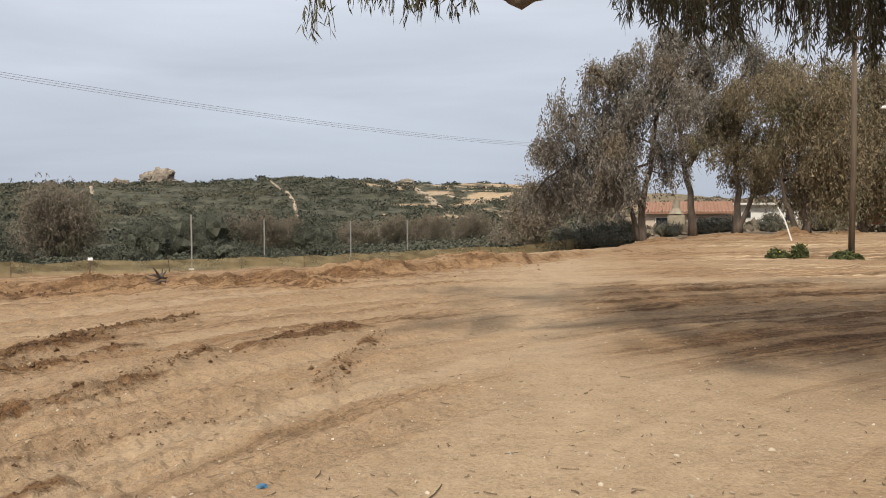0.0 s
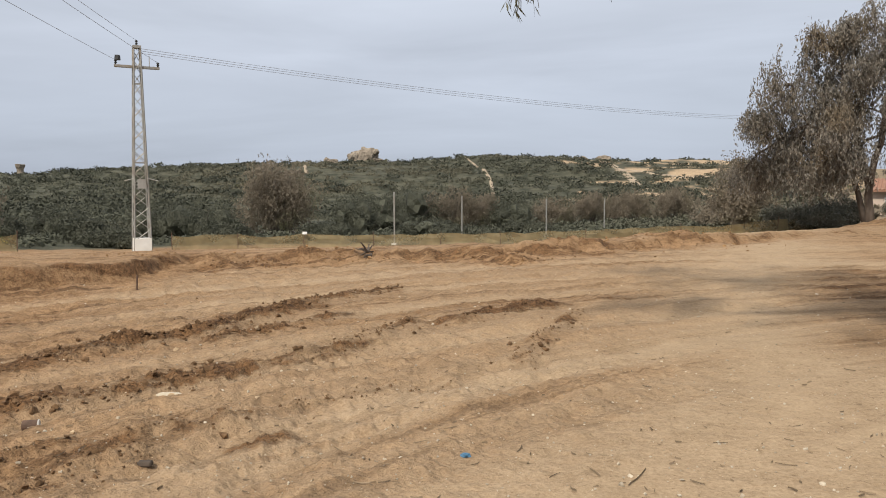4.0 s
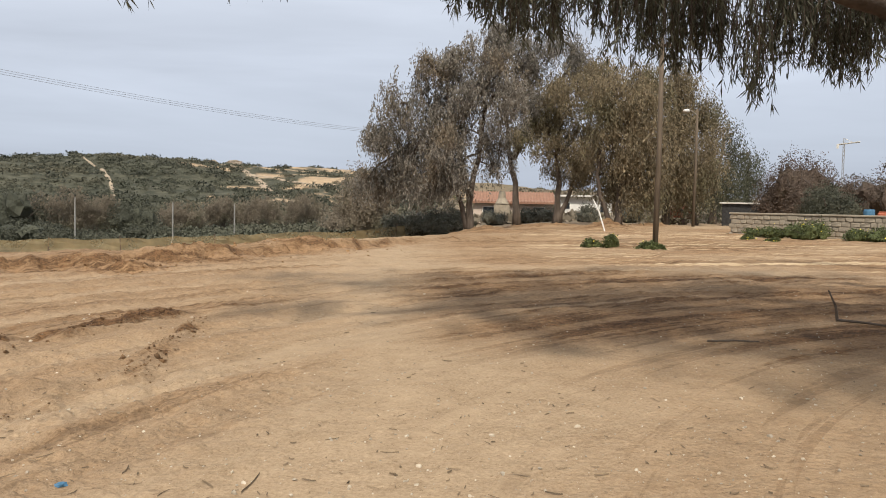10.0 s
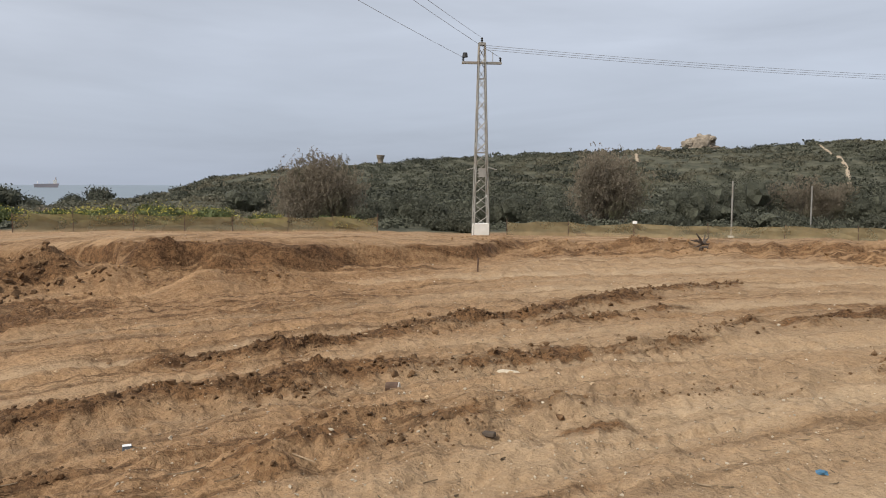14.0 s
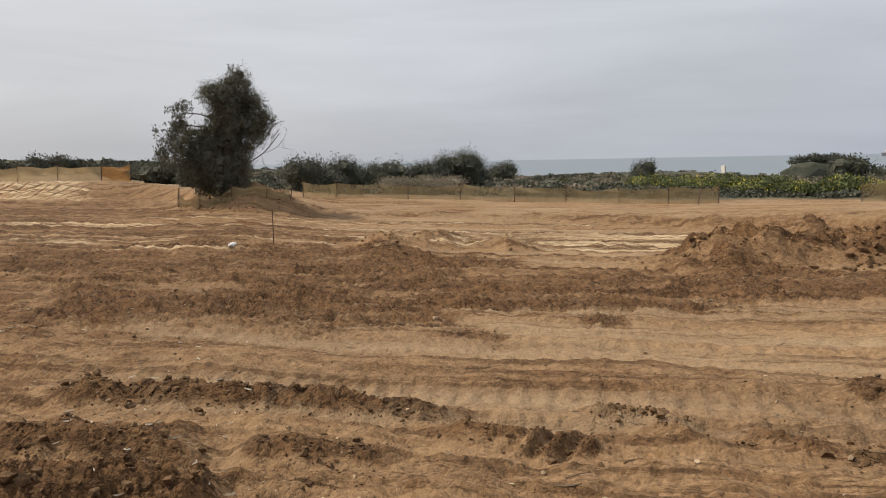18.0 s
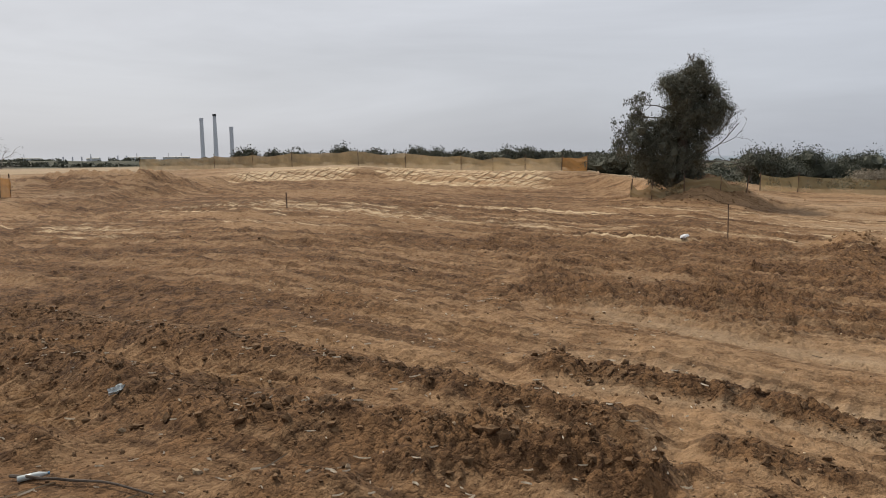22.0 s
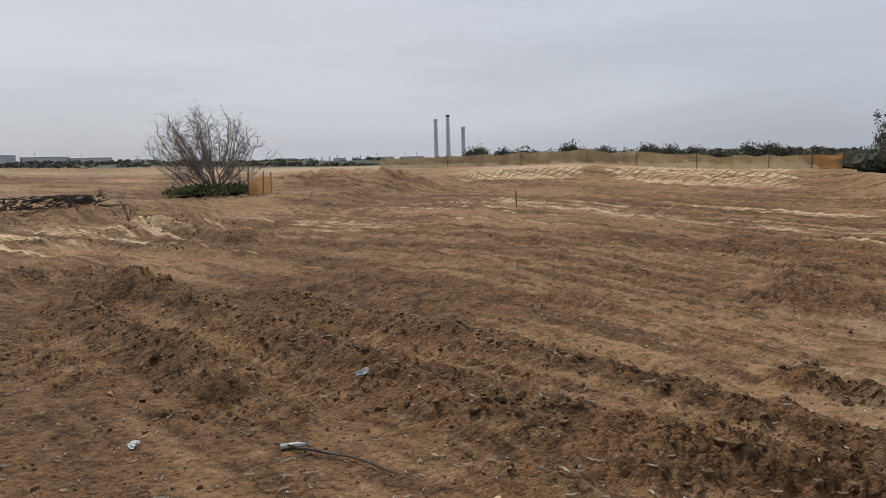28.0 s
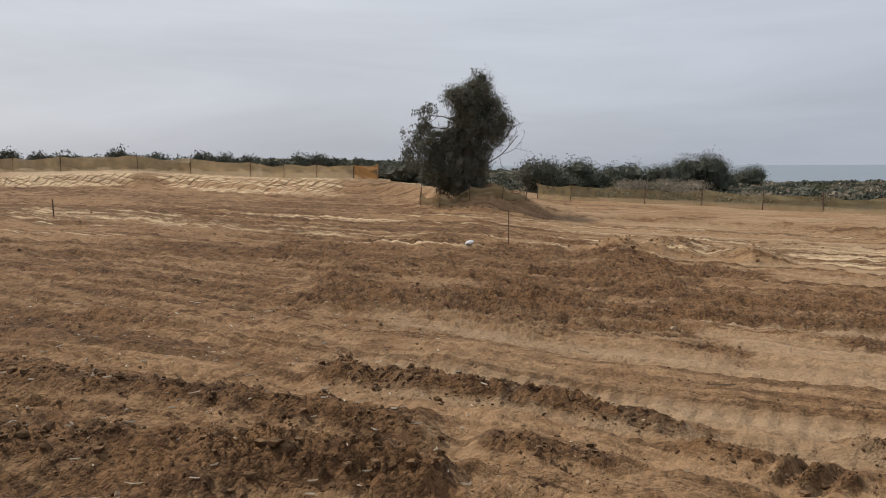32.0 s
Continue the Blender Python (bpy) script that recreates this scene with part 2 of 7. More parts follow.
    def sums(op, a, b, c=None):
        n = nt.nodes.new("ShaderNodeMath")
        n.operation = op
        for k, v in enumerate((a, b, c)):
            if v is None:
                continue
            if isinstance(v, (int, float)):
                n.inputs[k].default_value = v
            else:
                nt.links.new(v, n.inputs[k])
        return n.outputs[0]

    phase = sums("ADD", parts.outputs["X"], sums("MULTIPLY", coarse, 0.9))
    wave = sums("SINE", sums("MULTIPLY", phase, 6.2832), 0)
    groove = nt.nodes.new("ShaderNodeMapRange")
    groove.inputs["From Min"].default_value, groove.inputs["From Max"].default_value = 0.35, 0.95
    nt.links.new(wave, groove.inputs["Value"])
    worn = sums("MULTIPLY", sums("MULTIPLY", groove.outputs[0], parts.outputs["Y"]), 0.75)
    col = mix(worn, col, red)
    col = mix(mask("green", coarse, 0.8), col, green)
    # crumb-sized pits and specks
    pit = nt.nodes.new("ShaderNodeMapRange")
    pit.inputs["From Min"].default_value, pit.inputs["From Max"].default_value = 0.575, 0.66
    nt.links.new(noise_at(17.0, 6.0, 0.85), pit.inputs["Value"])
    near_site = sums("SUBTRACT", 1.0, mask("green", coarse, 0.8))
    deep = sums("MULTIPLY", sums("MULTIPLY", pit.outputs[0], near_site), 0.65)
    col = mix(deep, col, damp)
    nt.links.new(col, bsdf.inputs["Base Color"])
    grain = sums("MULTIPLY_ADD", fine, 0.35, sums("MULTIPLY", noise_at(11.0, 4.0, 0.6), 0.9))
    clumps = sums("MULTIPLY", blend(dome_a, dome_b, 0.4), -0.5)
    wet = nt.nodes.new("ShaderNodeAttribute")
    wet.attribute_name = "damp"
    h = sums("MULTIPLY_ADD", worn, -2.0, sums("MULTIPLY_ADD", clumps, wet.outputs["Fac"], grain))
    bp = nt.nodes.new("ShaderNodeBump")
    bp.inputs["Strength"].default_value, bp.inputs["Distance"].default_value = 1.0, 0.06
    nt.links.new(h, bp.inputs["Height"])
    # trodden sand lies flatter than churned earth
    broken = nt.nodes.new("ShaderNodeMath")
    broken.operation = "ADD"
    nt.links.new(wet.outputs["Fac"], broken.inputs[0])
    nt.links.new(onsite.outputs["Fac"], broken.inputs[1])
    force = nt.nodes.new("ShaderNodeMapRange")
    force.inputs["From Max"].default_value = 0.7
    force.inputs["To Min"].default_value, force.inputs["To Max"].default_value = 0.42, 1.0
    nt.links.new(broken.outputs[0], force.inputs["Value"])
    nt.links.new(force.outputs[0], bp.inputs["Strength"])
    nt.links.new(bp.outputs[0], bsdf.inputs["Normal"])
    return m


EARTH = ground_material()
BARK = material("eucalypt_bark", [(0.045, 0.035, 0.028), (0.095, 0.075, 0.06), (0.16, 0.13, 0.105)], scale=2.2, stretch=(1, 1, 0.25), bump=0.6, bump_scale=14, bump_dist=0.03)
DARKBARK = material("dark_bark", [(0.05, 0.038, 0.03), (0.12, 0.095, 0.075)], scale=6, bump=0.5)
PALETWIG = material("bleached_twigs", [(0.19, 0.165, 0.14), (0.34, 0.30, 0.26)], scale=5)
GREYTWIG = material("grey_twigs", [(0.09, 0.075, 0.062), (0.19, 0.165, 0.14)], scale=5)
LEAF_OLIVE = material("olive_grey_leaves", [(0.145, 0.132, 0.11), (0.255, 0.232, 0.195)], scale=0.6, rough=0.5, island=0.5, translucent=0.3, second=(0.35, 0.5, 0.7, (0.20, 0.155, 0.10)))
LEAF_BROWN = material("brownish_leaves", [(0.145, 0.117, 0.072), (0.265, 0.212, 0.132)], scale=0.6, rough=0.55, island=0.45, translucent=0.25, second=(0.3, 0.5, 0.7, (0.105, 0.105, 0.055)))
LEAF_GREEN = material("grey_green_leaves", [(0.06, 0.064, 0.042), (0.115, 0.115, 0.074)], scale=0.6, rough=0.5, island=0.4, translucent=0.25)
LEAF_NEAR = material("overhanging_leaves", [(0.062, 0.064, 0.042), (0.13, 0.125, 0.083)], scale=0.8, rough=0.5, island=0.45, translucent=0.22)
# leaf green greyed to carry the haze over the hill
SCRUB = material("hill_scrub", [(0.058, 0.063, 0.045), (0.105, 0.106, 0.075)], scale=0.02, rough=0.85, island=0.22, translucent=0.15, second=(0.012, 0.5, 0.65, (0.14, 0.125, 0.085)))
SCRUB_BROWN = material("brown_scrub", [(0.185, 0.155, 0.115), (0.28, 0.236, 0.175)], scale=0.3, rough=0.8, island=0.2, translucent=0.3, second=(0.25, 0.5, 0.7, (0.07, 0.08, 0.036)))
SCRUB_DARK = material("dark_scrub", [(0.05, 0.054, 0.039), (0.09, 0.092, 0.065)], scale=0.4, rough=0.75, island=0.28, translucent=0.12)
GREYBUSH = material("grey_green_bush", [(0.085, 0.085, 0.065), (0.15, 0.145, 0.112)], scale=0.4, rough=0.75, island=0.28, translucent=0.12)
BUSH_DARK = material("hillside_bush", [(0.034, 0.038, 0.028), (0.066, 0.068, 0.049)], scale=0.05, rough=0.85, island=0.3, translucent=0.1)
SCRUB_LIGHT = material("fresh_green_shrub", [(0.055, 0.068, 0.026), (0.12, 0.138, 0.052)], scale=0.8, rough=0.7, island=0.4, translucent=0.2)
RED_SHRUB = material("reddish_brown_shrub", [(0.075, 0.055, 0.042), (0.135, 0.10, 0.076)], scale=0.6, rough=0.8, island=0.22, translucent=0.1, second=(0.3, 0.5, 0.65, (0.06, 0.068, 0.035)))
FLOWER = material("yellow_flowers", [(0.60, 0.50, 0.05), (0.72, 0.64, 0.12)], scale=3, rough=0.7)
VINE = material("vine_mass", [(0.065, 0.068, 0.05), (0.135, 0.134, 0.1)], scale=0.9, rough=0.8, island=0.3, translucent=0.12, second=(0.8, 0.52, 0.66, (0.085, 0.075, 0.045)))
ROCK = material("weathered_sandstone", [(0.14, 0.118, 0.09), (0.25, 0.21, 0.165), (0.35, 0.30, 0.24)], scale=0.5, bump=0.8, bump_scale=1.2, bump_dist=0.4)
# bark of the near gum, its backlit tone put into the colour
NEARBARK = material("shaded_gum_bark", [(0.06, 0.048, 0.04), (0.13, 0.105, 0.09), (0.21, 0.175, 0.15)], scale=2.2, bump=0.7, bump_scale=9, bump_dist=0.04)
REDCLOD = material("red_earth_lumps", [(0.13, 0.073, 0.034), (0.29, 0.175, 0.086)], scale=8, rough=0.95, bump=0.5, bump_dist=0.02, island=0.3)
CLOD = material("earth_clods", [(0.075, 0.043, 0.021), (0.205, 0.123, 0.064)], scale=20, rough=0.95, bump=0.6, bump_dist=0.02, island=0.2)
PALECLOD = material("sandy_lumps", [(0.30, 0.215, 0.13), (0.46, 0.35, 0.23)], scale=9, rough=0.95, bump=0.5, bump_dist=0.02, island=0.25)
PEBBLE = material("pale_gravel", [(0.30, 0.25, 0.185), (0.48, 0.42, 0.33)], scale=12, rough=0.85, island=0.3)
LITTER_LEAF = material("dry_bark_strips", [(0.10, 0.07, 0.042), (0.27, 0.20, 0.13)], scale=7, rough=0.8, island=0.5)
CHIPS = material("pale_wood_chips", [(0.54, 0.47, 0.37), (0.74, 0.68, 0.57)], scale=9, rough=0.8, island=0.2, translucent=0.45)
STEEL = material("galvanised_steel", [(0.26, 0.255, 0.235), (0.40, 0.39, 0.36)], scale=1.5, rough=0.55, metal=0.5, second=(0.8, 0.5, 0.7, (0.27, 0.22, 0.17)))
RUST = material("rusty_steel", [(0.06, 0.04, 0.03), (0.16, 0.10, 0.07)], scale=9, rough=0.8)
DARKSTEEL = material("dark_steel", [(0.035, 0.035, 0.036), (0.07, 0.07, 0.07)], scale=6, rough=0.5, metal=0.5)
CONCRETE = material("pale_concrete", [(0.48, 0.46, 0.42), (0.62, 0.60, 0.55)], scale=2.5, bump=0.3)
PALEWALL = material("whitewashed_wall", [(0.62, 0.60, 0.56), (0.78, 0.77, 0.73)], scale=0.8, bump=0.2, second=(0.5, 0.55, 0.75, (0.50, 0.47, 0.42)))
PINKWALL = material("cream_pink_render", [(0.46, 0.36, 0.29), (0.56, 0.46, 0.38)], scale=0.7, bump=0.2)
ROOFTILE = material("orange_roof_tiles", [(0.24, 0.13, 0.088), (0.33, 0.19, 0.13)], scale=2.5, bump=0.5, bump_scale=6, bump_dist=0.05)
STONEBLOCK = material("limestone_blocks", [(0.22, 0.185, 0.14), (0.36, 0.31, 0.235)], scale=3.5, bump=0.6, bump_scale=9, bump_dist=0.03, second=(0.8, 0.55, 0.72, (0.24, 0.22, 0.17)))
MORTAR = material("wall_mortar", [(0.21, 0.175, 0.13), (0.35, 0.30, 0.225)], scale=6, bump=0.4)
POLEWOOD = material("weathered_pole_wood", [(0.075, 0.058, 0.042), (0.15, 0.118, 0.085)], scale=3, stretch=(4, 4, 0.3), bump=0.4, bump_dist=0.01)
GLASSDARK = material("dark_window_glass", [(0.02, 0.024, 0.028), (0.035, 0.04, 0.045)], scale=1, rough=0.15)
REDPAINT = material("dull_red_sheet", [(0.22, 0.045, 0.035), (0.32, 0.075, 0.055)], scale=1.2, rough=0.6)
BLUEPLASTIC = material("blue_plastic", [(0.04, 0.11, 0.19), (0.08, 0.19, 0.30)], scale=8, rough=0.4)
WHITEPLASTIC = material("white_plastic", [(0.62, 0.62, 0.62), (0.80, 0.80, 0.80)], scale=9, rough=0.4)
ORANGEPLASTIC = material("orange_plastic", [(0.30, 0.085, 0.045), (0.40, 0.13, 0.07)], scale=4, rough=0.5)
CLEARPLASTIC = material("thin_clear_plastic", [(0.36, 0.40, 0.39), (0.56, 0.58, 0.57)], scale=9, rough=0.15)
# red hull washed towards grey, the sea haze being part of its colour
HULL = material("hazed_hull_paint", [(0.30, 0.27, 0.28), (0.36, 0.32, 0.33)], scale=0.05, rough=0.6)
SEA = material("sea_water", [(0.12, 0.155, 0.185), (0.15, 0.185, 0.215)], scale=0.02, rough=0.35, stretch=(1, 1, 1), bump=0.3, bump_scale=0.15, bump_dist=0.6)
# pale, bluish concrete: distance haze is put into the colour
STACK = material("hazed_smokestack", [(0.50, 0.51, 0.54), (0.58, 0.59, 0.62)], scale=0.05)
# tank paint lightened for haze in the same way
TANK = material("hazed_tank_paint", [(0.44, 0.45, 0.45), (0.52, 0.53, 0.53)], scale=0.05)
NET = net_material("faded_olive_net", (0.34, 0.265, 0.14), 0.62)
NET_PALE = net_material("sun_bleached_net", (0.42, 0.32, 0.185), 0.72)
NET_ORANGE = net_material("orange_net", (0.60, 0.31, 0.10), 0.7)
WIRE = material("power_cable", [(0.16, 0.16, 0.165), (0.21, 0.21, 0.215)], scale=1, rough=0.6)


# ---- mesh helpers ----
def np_mesh(name, verts, faces, mat, smooth=False):
    """A mesh from arrays; faces all quads or all triangles, or a list of such arrays."""
    verts = np.asarray(verts, float)
    groups = faces if isinstance(faces, list) else [faces]
    groups = [np.asarray(g, np.int32) for g in groups if len(g)]
    me = bpy.data.meshes.new(name)
    me.vertices.add(len(verts))
    me.vertices.foreach_set("co", verts.ravel())
    loops = np.concatenate([g.ravel() for g in groups])
    sizes = np.concatenate([np.full(len(g), g.shape[1], np.int32) for g in groups])
    me.loops.add(len(loops))
    me.loops.foreach_set("vertex_index", loops)
    me.polygons.add(len(sizes))
    me.polygons.foreach_set("loop_start", np.concatenate([[0], np.cumsum(sizes)[:-1]]).astype(np.int32))
    me.polygons.foreach_set("use_smooth", np.full(len(sizes), smooth))
    me.materials.append(mat)
    me.update(calc_edges=True)
    return me


def piece(name, verts, faces, mat, parent=None, label="", smooth=False):
    ob = new(name, np_mesh(name, verts, faces, mat, smooth))
    if parent:
        ob.parent = parent
    if label:
        ob["label"] = label
    if name in ("stems", "flowers", "twig_spray", "twig_curtain", "upper_twig_spray", "hanging_leaves", "roots", "thin_leaves", "inner_growth"):
        ob["kind"] = "stuff"
    return ob


def part(name, bm, mat, parent, label="", smooth=False):
    me = bpy.data.meshes.new(name)
    bm.normal_update()
    bm.to_mesh(me)
    bm.free()
    me.materials.append(mat)
    if smooth:
        me.polygons.foreach_set("use_smooth", np.ones(len(me.polygons), bool))
    ob = new(name, me)
    if parent:
        ob.parent = parent
    if label:
        ob["label"] = label
    return ob


def thing(name, at, label, category, group="", kind="", turn=0.0):
    ob = new(name)
    ob.matrix_world = pose(*at, 0, 0, turn)
    return tagged(ob, label, category, group, kind)


def merge(parts):
    """Joins (verts, faces) pairs, all quads or all triangles alike."""
    vs, fs, n = [], [], 0
    for v, f in parts:
        vs.append(v)
        fs.append(np.asarray(f) + n)
        n += len(v)
    return np.concatenate(vs), np.concatenate(fs)


def box(lo, hi):
    (a, b, c), (d, e, f) = lo, hi
    v = np.array([(a, b, c), (d, b, c), (d, e, c), (a, e, c), (a, b, f), (d, b, f), (d, e, f), (a, e, f)], float)
    return v, np.array([(0, 3, 2, 1), (4, 5, 6, 7), (0, 1, 5, 4), (1, 2, 6, 5), (2, 3, 7, 6), (3, 0, 4, 7)])


def bevel_box(lo, hi, r=0.02, segments=1):
    bm = bmesh.new()
    v, f = box(lo, hi)
    vs = [bm.verts.new(p) for p in v]
    for q in f:
        bm.faces.new([vs[i] for i in q])
    bmesh.ops.bevel(bm, geom=bm.edges[:], offset=r, segments=segments, affect="EDGES")
    return bm


def tube(points, radii, sides=6):
    """A tapered round bar along points, closed at its ends by small quads."""
    p = np.asarray(points, float)
    r = np.broadcast_to(np.asarray(radii, float), (len(p),))
    d = np.gradient(p, axis=0)
    d /= np.linalg.norm(d, axis=1)[:, None] + 1e-9
    ref = np.array((0.0, 0.0, 1.0)) if abs(d[:, 2]).mean() < 0.8 else np.array((1.0, 0.0, 0.0))
    u = np.cross(d, ref)
    u /= np.linalg.norm(u, axis=1)[:, None] + 1e-9
    w = np.cross(d, u)
    a = np.linspace(0, 2 * np.pi, sides, endpoint=False)
    v = (p[:, None] + r[:, None, None] * (np.cos(a)[None, :, None] * u[:, None] + np.sin(a)[None, :, None] * w[:, None])).reshape(-1, 3)
    i, j = np.meshgrid(np.arange(len(p) - 1), np.arange(sides), indexing="ij")
    k = (j + 1) % sides
    f = np.stack([i * sides + j, i * sides + k, (i + 1) * sides + k, (i + 1) * sides + j], -1).reshape(-1, 4)
    caps = []
    n = len(p) - 1
    for q in range(1, sides - 2, 2):
        caps += [(0, q + 2 if q + 2 < sides else 0, q + 1, q), (n * sides, n * sides + q, n * sides + q + 1, n * sides + q + 2)]
    return v, np.concatenate([f, np.array(caps, int).reshape(-1, 4)])


def leaves(pos, way, length, width, rng, facing=None):
    """Diamond leaves from pos along way: arrays of verts and quads."""
    n = len(pos)
    side = np.cross(way, rng.normal(size=(n, 3)) if facing is None else facing)
    side /= np.linalg.norm(side, axis=1)[:, None] + 1e-9
    length = np.broadcast_to(length, (n,))[:, None]
    width = np.broadcast_to(width, (n,))[:, None]
    v = np.stack([pos, pos + way * length * 0.45 + side * width / 2, pos + way * length, pos + way * length * 0.45 - side * width / 2], 1).reshape(-1, 3)
    return v, np.arange(4 * n).reshape(n, 4)


def unit(v):
    return v / (np.linalg.norm(v, axis=-1, keepdims=True) + 1e-9)


def bearing(az, d):
    """Plan position at az degrees anticlockwise from +y and d metres out."""
    return -math.sin(radians(az)) * d, math.cos(radians(az)) * d


# ---- lie of the land ----
LATTICE = np.random.RandomState(7).rand(256, 256)


def vnoise(x, y):
    xi, yi = np.floor(x).astype(int), np.floor(y).astype(int)
    fx, fy = x - xi, y - yi
    fx, fy = fx * fx * (3 - 2 * fx), fy * fy * (3 - 2 * fy)
    g = lambda a, b: LATTICE[a & 255, b & 255]
    return (g(xi, yi) * (1 - fx) + g(xi + 1, yi) * fx) * (1 - fy) + (g(xi, yi + 1) * (1 - fx) + g(xi + 1, yi + 1) * fx) * fy - 0.5


def fbm(x, y, octaves=4, gain=0.5):
    out, a = 0, 1.0
    for k in range(octaves):
        out = out + a * vnoise(x * 2 ** k + 17.3 * k, y * 2 ** k + 5.1 * k)
        a *= gain
    return out


AZ = [-90, -60, -32, -20, -12, -5, 9, 20, 30, 37, 45, 54, 60, 70, 78, 90, 102, 109, 116, 124, 133, 140, 150, 158, 168, 180, 200, 270]
FOOT_D = [30, 30, 32, 33, 30, 25, 19.5, 20, 19.5, 17.2, 15.5, 14.2, 14.6, 21, 25, 28, 30, 29, 36, 37, 42, 40, 24, 24, 24, 22, 22, 30]
FOOT_Z = [.5, .45, .3, .2, .11, .04, -.06, -.12, -.17, -.19, -.22, -.25, -.28, -.50, -.70, -.68, -.55, -.17, -.22, -.02, .43, .5, .05, .02, .05, .05, .05, .5]
TOP_D = [33, 33, 35, 36, 33, 26.5, 22, 21.5, 21.5, 19.2, 17.8, 16.8, 17.0, 26, 28.5, 31, 33, 32, 45, 46, 48, 46, 34, 34, 30, 28, 26, 33]
TOP_Z = [.5, .5, .35, .35, .3, .35, .27, .15, .08, .22, .36, .47, .5, -.2, -.4, -.47, -.36, .33, .74, .88, 1.2, 1.05, .5, .41, .45, .5, .5, .5]
FENCE_D = [60, 50, 50, 60, 52, 48, 45, 45, 45, 45, 45, 43, 42, 40, 37, 38, 40, 42, 48, 48, 54, 60, 60, 60, 60, 60, 60, 60]
FENCE_Z = [.6, .55, .55, .46, -.4, -.9, -1.3, -1.35, -1.3, -1.35, -1.1, -.95, -.8, -.65, -.6, -.5, -.25, .3, .65, .7, 1.3, 1.2, .9, 1.0, 1.1, 1.3, 1.3, .6]
Z_75 = [1, .8, .5, .2, -.3, -.8, -1.9, -2, -2, -2, -1.8, -1.3, -1.1, -1, -.9, -.6, -.1, .4, 1.0, 1.2, 1.3, 1.3, 1.2, 1.2, 1.5, 2.2, 2.5, 1]
Z_150 = [2, 2, 2, 2, 1, -.5, -1.5, -1.5, -1.5, -1.5, -1.5, -1.5, -2, -3, -2.5, -1.6, -.5, .2, .9, 1.2, 1.4, 1.4, 1.4, 1.7, 2.2, 3.0, 4.5, 2]
Z_320 = [6, 6, 6, 8, 12, 14.4, 15.2, 15.2, 13.8, 11, 8.0, 3.0, -6, -16, -16, -16, -14, -5, 1.6, 2, 2, 2, 2, 2.4, 3.0, 4.5, 6, 6]
Z_480 = [6, 6, 6, 7, 9, 10, 10, 10, 9, 7, 4, -3, -16, -18, -18, -18, -18, -16, 1, 2, 2, 2, 2, 2.2, 2.5, 3, 6, 6]
Z_FAR = [4, 4, 4, 3, -18, -18, -18, -18, -18, -18, -18, -18, -18, -18, -18, -18, -18, -18, -2, 3, 4, 4, 4, 5, 5, 6, 6, 4]
RUTS = [(-2.6, 0.16, 0.012), (-4.3, 0.16, 0.02), (-6.0, 0.30, 0.05), (-7.9, 0.30, 0.05), (-8.9, 0.16, 0.04), (-10.6, 0.16, 0.04), (-12.2, 0.28, 0.06), (-14.2, 0.28, 0.06), (-15.5, 0.2, 0.05), (-17.2, 0.2, 0.05), (-19.0, 0.3, 0.07), (-21.0, 0.3, 0.07), (-23.5, 0.25, 0.07), (-25.5, 0.25, 0.07), (-2.9, 0.25, 0.012), (0.6, 0.14, 0.008), (2.2, 0.14, 0.008)]
MOUNDS = []   # (x, y, radius along, radius across, turn, height, lumpiness)
RIDGES = []   # (points, half width, height, damp, size of its clods)
TREADS = [(-3.78, 0.27, -9.0, -3.9, 0.05), (-2.72, 0.25, -8.6, -4.7, 0.06), (-5.0, 0.2, -6.0, -3.0, 0.025), (-4.95, 0.25, -0.2, 0.7, 0.04), (-1.5, 0.3, -9.5, -6.2, 0.035)]   # crawler tracks: x, half width, from y, to y, depth


def mound(az, d, r, h, across=None, turn=0.0, lump=0.35):
    MOUNDS.append((*bearing(az, d), r, across or r, radians(turn), h, lump))


def ridge(points, half, height, damp=0.7, lump=1.0):
    RIDGES.append((np.array(points, float), half, height, damp, lump))


# spoil heaps beside the cut
mound(75.5, 15.2, 1.5, 0.34, lump=0.4)
mound(73.2, 15.4, 1.3, 0.34, lump=0.4)
mound(70.4, 16.2, 1.3, 0.34, lump=0.5)
mound(66.5, 16.0, 1.2, 0.36, lump=0.5)
mound(64.0, 16.4, 0.9, 0.40, lump=0.5)
mound(61.0, 15.6, 1.0, 0.40, lump=0.15)
mound(57.4, 15.6, 1.1, 0.12, lump=0.4)
mound(50.0, 14.3, 1.5, 0.22, 0.6, 40, lump=0.5)
mound(54.5, 14.0, 0.9, 0.32, lump=0.15)
mound(27.0, 20.3, 3.4, 0.12, 1.1, 25)
mound(21.5, 20.6, 1.2, 0.14, 0.9)
mound(5.0, 22.5, 1.6, 0.12)
mound(10.0, 20.0, 1.2, 0.14)
mound(-2.0, 26.0, 2.0, 0.12)
mound(-15.0, 44.0, 2.0, 0.26)
mound(-24.0, 45.0, 1.7, 0.5, lump=0.38)
mound(-26.5, 50.0, 3.0, 0.2)
mound(-19.0, 50.0, 4.0, 0.12)
mound(109.5, 32.0, 3.2, 0.25)
mound(107.0, 32.0, 1.6, 0.4)
mound(98.5, 17.5, 2.5, 0.22, 1.0, 5)
mound(95.0, 19.0, 1.8, 0.25, 0.8, 5)
mound(90.0, 18.0, 0.8, 0.2)
mound(151.0, 40.0, 5.0, 0.7)
mound(146.0, 36.0, 3.5, 0.5)
mound(158.0, 33.5, 2.0, 0.15)
mound(163.5, 21.0, 1.6, 0.35, 0.8, 40)
mound(160.0, 21.0, 1.8, 0.30, 0.7, 50)
mound(168.0, 27.0, 2.4, 0.35, 1.2, 60)
